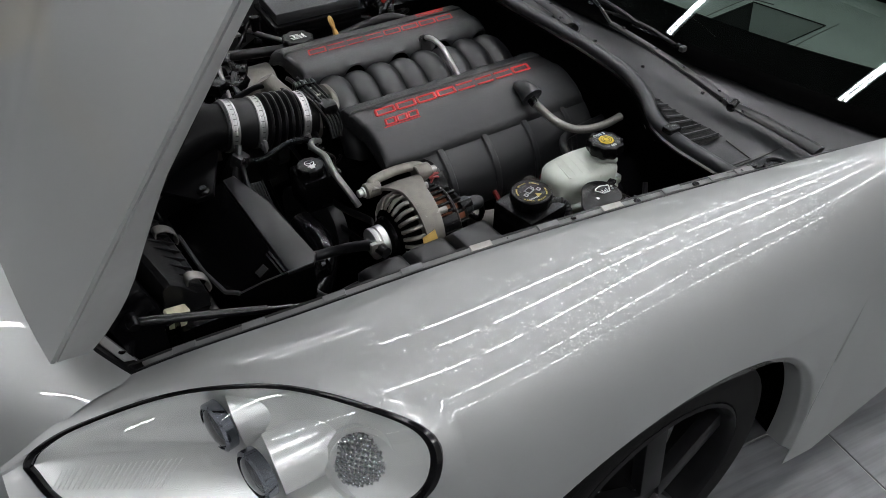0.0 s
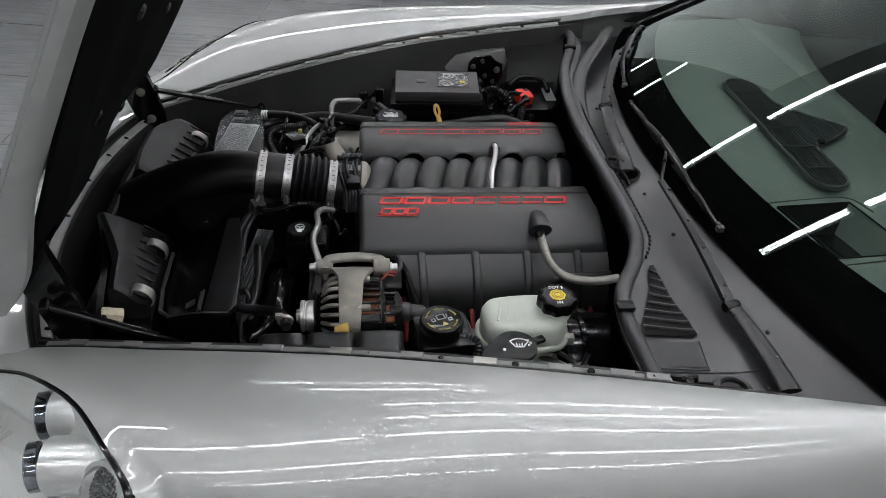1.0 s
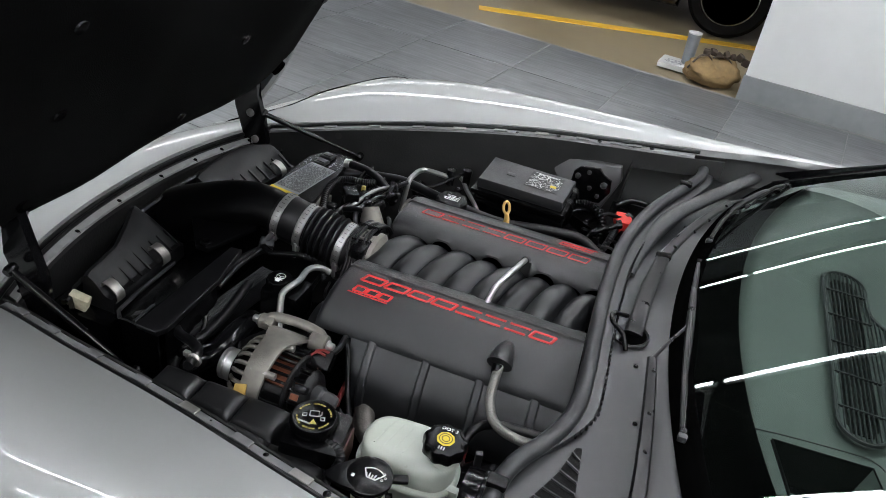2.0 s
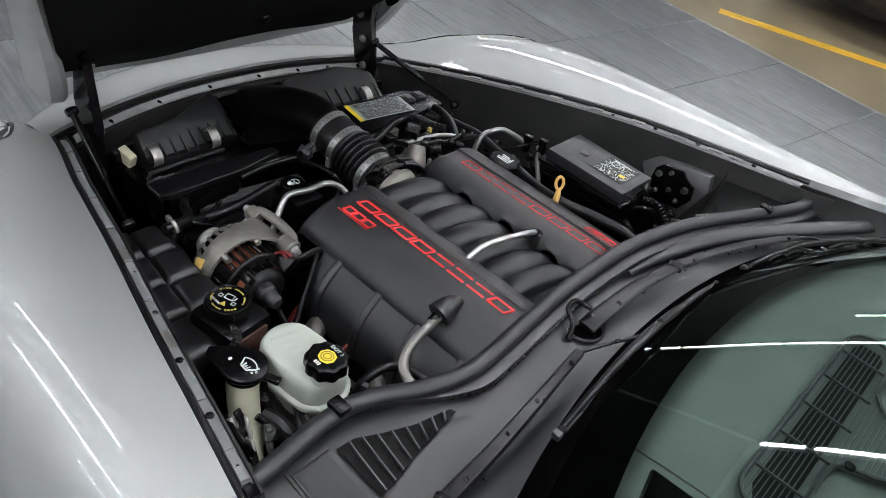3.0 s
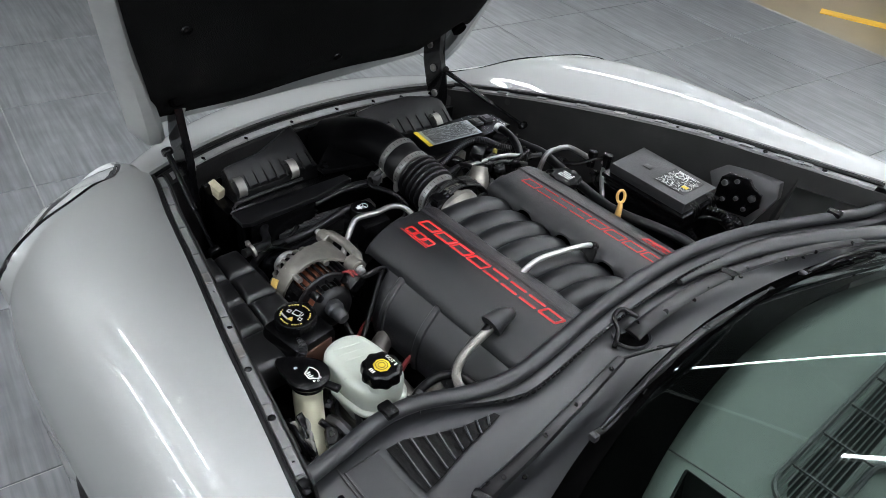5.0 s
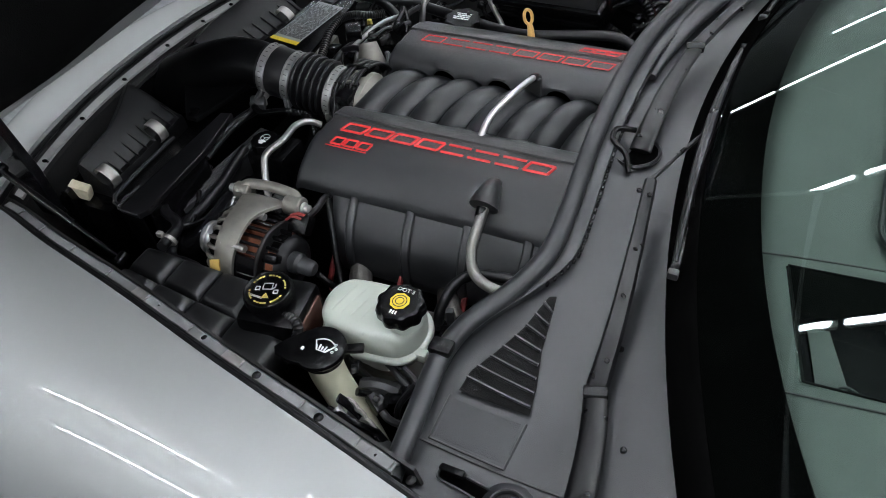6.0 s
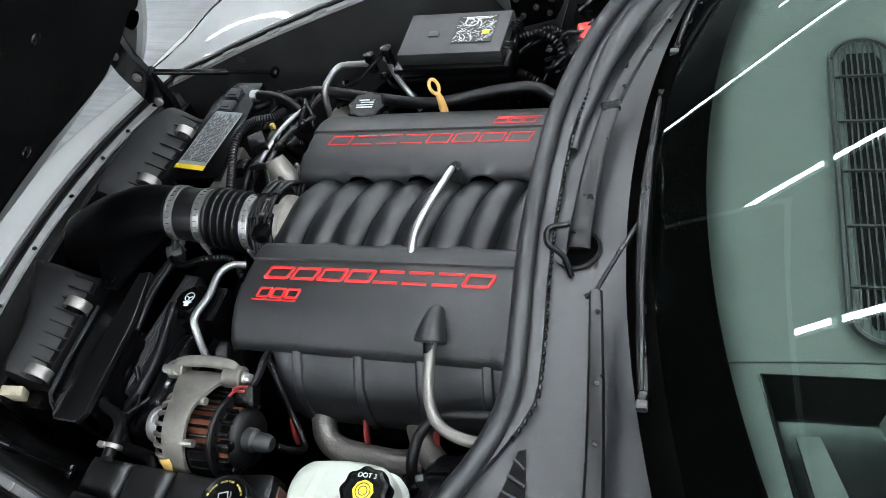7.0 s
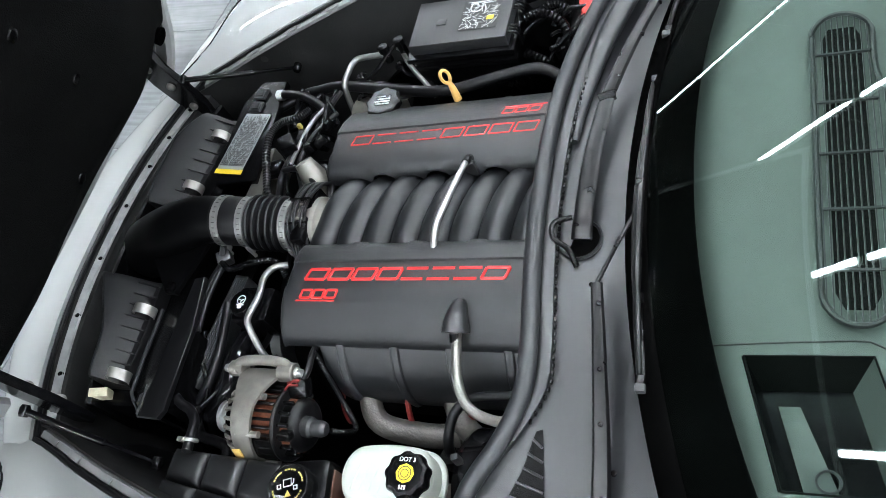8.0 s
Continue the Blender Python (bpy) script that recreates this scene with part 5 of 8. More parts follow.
def cover(side, x0, x1):
    """Fuel rail cover: arched top, pressed letter band, scalloped inner skirt."""
    bm = bmesh.new()
    xs = [x0 + 0.002] + [x0 + (x1 - x0) * k / 120 for k in range(1, 120)] + [x1 - 0.002]
    rows = []
    for x in xs:
        end = min(1, (x - x0) / 0.012, (x1 - x) / 0.012)
        fall = 0.010 * (1 - end) ** 2
        row = []
        for i, (a, z) in enumerate(PROFILE):
            if i < 2:
                n = (x + 0.1745) / 0.0585
                ph = (n + 0.5) % 1 - 0.5
                tall = 0.0275 if math.floor(n + 0.5) % 2 else 0.019
                scal = tall * math.sqrt(max(0.0, 1 - (ph / 0.47) ** 2)) if x > x0 + 0.045 else 0.0
                z = z + scal if i == 0 else max(z, min(0.737, 0.706 + scal + 0.006))
            row.append((x, side * a, z - fall))
        rows.append(row)
    ends = []
    for x, row in ((x0, rows[0]), (x1, rows[-1])):
        ends.append([(x, y, max(0.690, z - 0.03)) for _, y, z in row])
    sheet(bm, [ends[0]] + rows + [ends[1]], 0.004)
    c = part("fuel_rail_cover", bm, COVER, ENGINE, "charcoal moulded cover with red raised marks", 40)
    # outer skirt with upright ribs
    bm = bmesh.new()
    sk = [(0.268, 0.700), (0.282, 0.690), (0.304, 0.668), (0.320, 0.640), (0.328, 0.605), (0.326, 0.575)]
    rows = []
    for k in range(41):
        x = -0.166 + (x1 + 0.166) * k / 40
        rows.append([(x + 0.030 * i / 5 * max(0, 1 - k / 10), side * a, z) for i, (a, z) in enumerate(sk)])
    sheet(bm, rows, 0.005)
    skirt = part("cover_skirt", bm, COVER, c, "", 40)
    for x in (-0.120, -0.012, 0.092, 0.196):
        bm = bmesh.new()
        tube(bm, [(x + 0.008 * i / 5, side * (a + 0.001), z + 0.001) for i, (a, z) in enumerate(sk)], 0.0085, 8, 3, flat=0.5)
        part("skirt_rib", bm, COVER, c)
    # red marks: slanted hollow blocks in a row, small row under it
    def on_top(x, a):
        return Vector((x, side * a, cover_z(a) + 0.0008))

    def mark(x, a, w, h, hollow=True, gap=0.3, t=0.0050):
        t = t * 1.25 if side < 0 else t * 0.75
        d = -side
        sl = 0.32 * h
        q = lambda u, v: on_top(x + d * -1 * 0 + (-1 if side > 0 else 1) * (u * w + v * sl), a - v * h)
        bm = bmesh.new()

        def stroke(p0, p1):
            tube(bm, [q(*p0), q(*p1)], t * 0.5, 6, 0, flat=0.55)
        stroke((-0.5, 0.5), (0.5, 0.5))
        stroke((-0.5, -0.5), (0.5, -0.5))
        if hollow:
            stroke((-0.5, -0.5), (-0.5, 0.5))
            stroke((0.5, -0.5), (0.5, 0.5))
        return part("raised_mark", bm, RED, c, "red raised mark")

    cx = -0.003 if side < 0 else 0.003
    for k in range(8):
        mark(cx + (-1 if side > 0 else 1) * (-0.172 + 0.0493 * k), 0.155, 0.041, 0.021, k not in (4, 5, 6))
    for k in range(3):
        mark(cx + (-1 if side > 0 else 1) * (-0.183 + 0.026 * k), 0.196, 0.021, 0.014, True, t=0.0042)
    bm = bmesh.new()
    d = -1 if side > 0 else 1
    tube(bm, [on_top(cx - d * 0.204, 0.208), on_top(cx - d * 0.122, 0.208)], 0.0016, 6, 0, flat=0.6)
    part("raised_mark", bm, RED, c, "red underline")
    return c


cover_d = cover(-1, -0.243, 0.262)
cover_p = cover(1, -0.243, 0.250)


def cover_details():
    # dark bullet-shaped hose guard on the driver's cover, with a braided hose
    bm = bmesh.new()
    tube(bm, [(0.118, -0.203, 0.748), (0.118, -0.225, 0.752), (0.118, -0.245, 0.751), (0.118, -0.262, 0.744)], lambda t: 0.004 + 0.020 * math.sqrt(max(0, t)), 16, 6)
    part("hose_guard", bm, COVER, cover_d, "black bullet-shaped hose guard")
    hose = [(0.118, -0.255, 0.742), (0.120, -0.285, 0.732), (0.127, -0.332, 0.720), (0.150, -0.372, 0.714), (0.195, -0.393, 0.718), (0.258, -0.398, 0.730)]
    bm = bmesh.new()
    line = smooth_line(hose, 10)
    tube(bm, line, 0.0078, 12, 0)
    h = part("braided_hose", bm, BRAID, ENGINE, "braided steel hose")
    # woven strands
    for turn in (1, -1):
        for s in range(6):
            bm = bmesh.new()
            pts = []
            for i in range(0, len(line) * 3 - 3):
                k, f = divmod(i, 3)
                p = line[k].lerp(line[min(k + 1, len(line) - 1)], f / 3)
                d = (line[min(k + 1, len(line) - 1)] - line[max(0, k - 1)]).normalized()
                u = d.cross(Vector((0, 0, 1))).normalized()
                w = u.cross(d)
                a = turn * i * 0.55 + s * math.pi / 3
                pts.append(p + (u * math.cos(a) + w * math.sin(a)) * 0.0079)
            tube(bm, pts, 0.0007, 4, 0)
            part("strand", bm, DULLSTEEL, h)
    bm = bmesh.new()
    tube(bm, [(0.116, -0.262, 0.741), (0.117, -0.275, 0.734)], 0.0095, 12, 0)
    part("hose_ferrule", bm, BLACK, h)
    bm = bmesh.new()
    tube(bm, [(0.245, -0.398, 0.728), (0.262, -0.398, 0.731)], 0.010, 12, 0)
    part("hose_ferrule", bm, BLACK, h)
    # bright fuel crossover pipe between the covers
    bm = bmesh.new()
    tube(bm, [(0.072, 0.098, 0.738), (0.072, 0.082, 0.752), (0.070, 0.045, 0.764), (0.060, -0.010, 0.768), (0.047, -0.060, 0.762), (0.043, -0.092, 0.748), (0.043, -0.11, 0.735)], 0.0058, 12, 8)
    part("fuel_pipe", bm, STEEL, ENGINE, "bright fuel crossover pipe")
    # black block paints the shade of the notch round the pipe
    bm = bmesh.new()
    box(bm, (0.073, 0.0795, 0.733), (0.026, 0.010, 0.040), 0.008)
    part("pipe_notch", bm, INK, cover_p)
    bm = bmesh.new()
    tube(bm, [(0.072, 0.101, 0.731), (0.072, 0.090, 0.746), (0.0715, 0.074, 0.755)], lambda t: 0.0105 - 0.002 * t, 14, 4)
    part("pipe_connector", bm, GLOSSBLACK, ENGINE)


cover_details()


def intake():
    """Arched nylon runners between the covers, lying close side by side."""
    for k in range(8):
        x = -0.199 + 0.0585 * k
        bm = bmesh.new()
        low = 0.004 * (k % 2)
        pts = [(x - 0.024, -0.128, 0.636), (x - 0.021, -0.104, 0.682 - low), (x - 0.010, -0.050, 0.712 - low), (x + 0.006, 0.012, 0.719 - low), (x + 0.018, 0.062, 0.703 - low), (x + 0.024, 0.098, 0.668 - low), (x + 0.025, 0.118, 0.63)]
        tube(bm, pts, lambda t: 0.0300 + 0.0022 * math.sin(math.pi * t) - 0.004 * max(0, t - 0.72) / 0.28, 20, 8, flat=0.86)
        r = part("intake_runner", bm, INTAKE, ENGINE, "black nylon intake runner")
        bm = bmesh.new()
        tube(bm, [(px + 0.0290, py, pz + 0.0035 - 0.002 * abs(i - 3)) for i, (px, py, pz) in enumerate(pts)], 0.0030, 8, 6)
        part("runner_seam", bm, INTAKE, r)
        bm = bmesh.new()
        lathe(bm, [(0.0095, 0), (0.0095, 0.008), (0.006, 0.010), (0.001, 0.010)], (x + 0.046, 0.092, 0.690), (0, -0.2, 1), 10)
        part("bolt_boss", bm, BLACK, r)
    bm = bmesh.new()
    box(bm, (0.01, 0, 0.655), (0.50, 0.20, 0.06), 0.02)
    part("plenum", bm, BLACK, ENGINE, "black intake plenum")


intake()


def throttle():
    y, ax = -0.014, None
    a, b = Vector((-0.470, y, 0.735)), Vector((-0.262, y, 0.700))
    d = (b - a).normalized()
    L = (b - a).length
    t = thing("intake_duct", "", "")
    t.parent = car
    t["label"] = "ribbed black intake hose with steel clamps"
    bm = bmesh.new()
    prof = [(0.050, 0.0), (0.051, 0.03), (0.051, 0.078)]
    h = 0.082
    for k in range(5):
        prof += [(0.0485, h), (0.0565, h + 0.0042), (0.0580, h + 0.0072), (0.0565, h + 0.0102), (0.0485, h + 0.0142)]
        h += 0.0147
    prof += [(0.050, 0.157), (0.050, 0.195)]
    lathe(bm, prof, a, d, 36)
    part("bellows", bm, RUBBER, t, "ribbed black rubber bellows")
    for s in (0.006, 0.062, 0.158):
        bm = bmesh.new()
        lathe(bm, [(0.0510, 0.0), (0.0530, 0.001), (0.0532, 0.0045), (0.0526, 0.005), (0.0526, 0.0125), (0.0532, 0.013), (0.0530, 0.017), (0.0510, 0.018)], a + d * s, d, 40)
        cl = part("hose_clamp", bm, CLAMP, t, "bright steel hose clamp")
        side = d.cross(Vector((0, 0, 1))).normalized()
        over = side.cross(d)
        for j in range(16):
            ang = radians(-20 + 12 * j)
            spot = a + d * (s + 0.009) + (side * math.cos(ang) + over * math.sin(ang)) * 0.0528
            bm = bmesh.new()
            tube(bm, [spot - d * 0.003, spot + d * 0.003], 0.0007, 5, 0)
            part("band_slot", bm, INK, cl)
        bm = bmesh.new()
        box(bm, a + d * (s + 0.008) + Vector((0, -0.046, -0.030)), (0.014, 0.012, 0.018), 0.003)
        tube(bm, [a + d * (s + 0.008) + Vector((0.0, -0.05, -0.015)), a + d * (s + 0.008) + Vector((0.0, -0.05, -0.052))], 0.004, 8, 0)
        part("clamp_screw", bm, STEEL, cl)
    # throttle body
    bm = bmesh.new()
    lathe(bm, [(0.050, 0.196), (0.052, 0.20), (0.052, 0.225), (0.060, 0.228), (0.060, 0.238), (0.048, 0.25)], a, d, 28)
    for k in range(10):
        ang = 2 * math.pi * k / 10
        box(bm, a + d * 0.212 + Vector((0, 0.054 * math.cos(ang), 0.054 * math.sin(ang))), (0.022, 0.006, 0.006), 0.001, seg=1)
    part("throttle_body", bm, ALU, ENGINE, "cast aluminium throttle body")
    bm = bmesh.new()
    box(bm, (-0.255, y, 0.70), (0.035, 0.13, 0.10), 0.012)
    part("throttle_flange", bm, BLACK, ENGINE)
    # moulded elbow to the air box
    bm = bmesh.new()
    tube(bm, [(-0.462, y, 0.734), (-0.50, y, 0.738), (-0.545, y - 0.002, 0.732), (-0.60, y - 0.004, 0.712), (-0.66, y, 0.680), (-0.73, y, 0.640)], lambda s: 0.048 + 0.028 * s ** 1.2, 24, 8, flat=0.92)
    part("elbow", bm, SOFTBLACK, t, "moulded black intake elbow")
    # flared foot with a bolt
    bm = bmesh.new()
    slab(bm, [(-0.49, -0.052, 0.720), (-0.548, -0.168, 0.700), (-0.580, -0.165, 0.697), (-0.655, -0.075, 0.700)], (0, 0, -1), 0.012, 0.003)
    part("elbow_foot", bm, SOFTBLACK, t)
    bm = bmesh.new()
    lathe(bm, [(0.012, 0), (0.012, 0.004), (0.007, 0.006), (0.007, 0.010), (0.001, 0.010)], (-0.562, -0.155, 0.700), (0, 0, 1), 14)
    part("foot_bolt", bm, BLACK, t)


throttle()


def air_box():
    a = thing("air_box", "", "")
    a.parent = car
    a["label"] = "black air filter box with steel spring clips"
    spots = (([(-0.352, -0.708, -0.638), (-0.25, -0.722, -0.640), (-0.19, -0.748, -0.643), (-0.115, -0.785, -0.648)], (-0.338, -0.19)),
             ([(0.075, -0.757, -0.668), (0.15, -0.765, -0.655), (0.26, -0.762, -0.640), (0.30, -0.745, -0.635), (0.345, -0.713, -0.630)], (0.135, 0.285)))
    for plan, clips in spots:
        y0, y1 = plan[0][0], plan[-1][0]
        bm = bmesh.new()
        rows = []
        for k in range(29):
            y = y0 + (y1 - y0) * k / 28
            xf, xr = lerp(plan, y)
            ztop = 0.690 + 0.22 * max(0, -0.70 - xf)
            f = 0.005 if k in (0, 28) else 0.0
            rows.append([(xr, y, 0.575), (xr, y, 0.640), (xr - 0.003, y, 0.648), (xr - 0.014, y, 0.650), (xr - 0.018, y, 0.655 - f), (xr + (xf - xr) * 0.6, y, 0.668 + (ztop - 0.668) * 0.6 - f), (xf + 0.014, y, ztop - f), (xf + 0.004, y, ztop - 0.004 - f), (xf, y, ztop - 0.014), (xf - 0.008, y, 0.575)])
        v = sheet(bm, rows)
        bm.faces.new(v[0])
        bm.faces.new(v[-1][::-1])
        part("filter_lid", bm, LIDPL, a, "grey-black ribbed lid", 40)
        n = 9
        for k in range(n):
            y = y0 + (y1 - y0) * (k + 0.5) / n
            xr = lerp(plan, y)[1]
            bm = bmesh.new()
            slab(bm, [(xr, y, 0.649), (xr - 0.040, y, 0.649), (xr - 0.044, y, 0.678), (xr - 0.034, y, 0.672)], (0, 1, 0), 0.003)
            part("lid_rib", bm, LIDPL, a)
        for y in clips:
            xr = lerp(plan, y)[1]
            bm = bmesh.new()
            pts = [(xr - 0.030, 0.668), (xr - 0.026, 0.679), (xr - 0.010, 0.678), (xr + 0.006, 0.664), (xr + 0.009, 0.648), (xr + 0.004, 0.640)]
            rows = [[(x, y - 0.011, z), (x, y + 0.011, z)] for x, z in [(p.x, p.y) for p in smooth_line([(px, pz, 0) for px, pz in pts], 4)]]
            sheet(bm, rows, 0.002)
            part("spring_clip", bm, DULLSTEEL, a, "bright spring clip")
    # lower half and the wall behind the lids
    bm = bmesh.new()
    box(bm, (-0.70, -0.02, 0.53), (0.15, 0.74, 0.17), 0.02)
    part("filter_base", bm, BLACK, a)
    bm = bmesh.new()
    rows = []
    for k in range(31):
        y = -0.40 + 0.80 * k / 30
        q = abs(y) / 0.4
        h = 0.655 + 0.045 * max(0, min(1, (0.62 - q) / 0.25))
        rows.append([(-0.755 + 0.05 * q * q, y, 0.5), (-0.752 + 0.05 * q * q, y, h - 0.004), (-0.757 + 0.05 * q * q, y, h), (-0.772 + 0.05 * q * q, y, h - 0.006), (-0.775 + 0.05 * q * q, y, 0.5)])
    sheet(bm, rows, 0.002)
    part("air_dam", bm, BLACK, a)
    # tag of pale foam at the driver's end
    bm = bmesh.new()
    box(bm, (-0.703, -0.372, 0.636), (0.040, 0.020, 0.034), 0.004, pose(0, 0, 0, 10, 20, 15))
    part("foam_block", bm, TAN_FOAM, a, "pale crumpled foam block")


TAN_FOAM = mat("pale_foam", (0.46, 0.42, 0.30), 0.8, vary=0.3, scale=90, bump=0.8, bump_scale=200)
air_box()


def shroud():
    s = thing("radiator_shroud", "", "")
    s.parent = car
    s["label"] = "black radiator shroud across the front of the bay"
    # flat strip beside the engine, a panel falling away to the front, its rib and edge glints
    bm = bmesh.new()
    slab(bm, [(-0.521, -0.428, 0.693), (-0.475, -0.429, 0.692), (-0.464, -0.413, 0.694), (-0.472, -0.242, 0.694), (-0.493, -0.126, 0.694), (-0.517, -0.130, 0.694)], (0, 0, -1), 0.012, 0.002)
    part("shroud_strip", bm, SATIN, s, "satin black flat strip")
    bm = bmesh.new()
    slab(bm, [(-0.523, -0.428, 0.688), (-0.519, -0.128, 0.689), (-0.626, -0.100, 0.632), (-0.622, -0.293, 0.634), (-0.600, -0.385, 0.641)], (0, 0, -1), 0.006, 0.002)
    slab(bm, [(-0.521, -0.426, 0.682), (-0.477, -0.427, 0.682), (-0.477, -0.424, 0.55), (-0.590, -0.385, 0.55), (-0.598, -0.383, 0.635)], (0, 1, 0), 0.005)
    slab(bm, [(-0.468, -0.410, 0.683), (-0.476, -0.242, 0.683), (-0.476, -0.242, 0.52), (-0.468, -0.410, 0.52)], (-1, 0, 0), 0.005)
    part("shroud_panel", bm, BLACK, s)
    # thick tube is a rib; thin paler ones paint highlights along panel edges
    for line, r in (([(-0.6285, -0.175, 0.638), (-0.6255, -0.293, 0.639), (-0.614, -0.367, 0.643), (-0.595, -0.386, 0.646)], 0.0042),
                    ([(-0.528, -0.366, 0.692), (-0.5265, -0.424, 0.692)], 0.0020), ([(-0.533, -0.366, 0.689), (-0.5315, -0.423, 0.689)], 0.0016),
                    ([(-0.598, -0.386, 0.645), (-0.560, -0.405, 0.668), (-0.523, -0.429, 0.691), (-0.476, -0.430, 0.691)], 0.0016)):
        bm = bmesh.new()
        tube(bm, line, r, 6, 0)
        part("raised_rib", bm, PLATE, s)
    bm = bmesh.new()
    box(bm, (0, 0, 0), (0.020, 0.016, 0.0015), 0.0006, pose(-0.552, -0.385, 0.6745, 0, -28, 8))
    part("moulded_mark", bm, GREYPL, s)
    # radiator core seen from above
    bm = bmesh.new()
    slab(bm, [(-0.503, -0.338, 0.628), (-0.470, -0.342, 0.628), (-0.432, -0.095, 0.640), (-0.465, -0.090, 0.640)], (0, 0, -1), 0.05, 0.002)
    core = part("radiator_core", bm, GREYPL, s, "grey finned radiator edge")
    for k in range(6):
        bm = bmesh.new()
        x = -0.496 + 0.0055 * k
        tube(bm, [(x, -0.334, 0.630), (x + 0.038, -0.10, 0.642)], 0.0015, 5, 0)
        part("fin", bm, PLATE, core)
    # passenger side: lid plate with the emissions label, set on a pale strip
    bm = bmesh.new()
    slab(bm, [(-0.575, 0.445, 0.672), (-0.500, 0.432, 0.676), (-0.470, 0.125, 0.684), (-0.578, 0.120, 0.684), (-0.600, 0.215, 0.682), (-0.607, 0.375, 0.676)], (0, 0, -1), 0.02, 0.004)
    lid = part("label_plate", bm, BLACK, s, "black plate with a printed label")
    m = pose(-0.546, 0.243, 0.6845, 1.0, 0, 83)
    bm = bmesh.new()
    box(bm, (0, 0, 0), (0.165, 0.075, 0.0012), 0, m)
    part("printed_label", bm, LABELGREY, lid, "silver-white label with black print")
    bm = bmesh.new()
    bars(bm, m, 0.156, 0.071, 24, 5, 0.96, 0.0010)
    part("small_print", bm, INK, lid)
    bm = bmesh.new()
    box(bm, (0, 0, 0), (0.012, 0.078, 0.0016), 0, m @ pose(-0.088, 0, 0.0004))
    part("label_stripe", bm, YELLOWPL, lid, "yellow label stripe")
    bm = bmesh.new()
    for yy in (0.352, 0.392):
        box(bm, (0, 0, 0), (0.034, 0.030, 0.007), 0.002, pose(-0.556, yy, 0.681, 0, 0, -7))
        tube(bm, [(-0.566, yy - 0.007, 0.686), (-0.546, yy - 0.009, 0.686), (-0.546, yy + 0.005, 0.686)], 0.002, 6, 0)
    part("embossed_tab", bm, PLATE, lid)
    bm = bmesh.new()
    slab(bm, [(-0.482, 0.225, 0.672), (-0.460, 0.225, 0.672), (-0.448, 0.085, 0.672), (-0.492, 0.090, 0.672)], (0, 0, -1), 0.08, 0.002)
    part("tank_end", bm, ALU, s, "pale aluminium radiator tank end")


shroud()


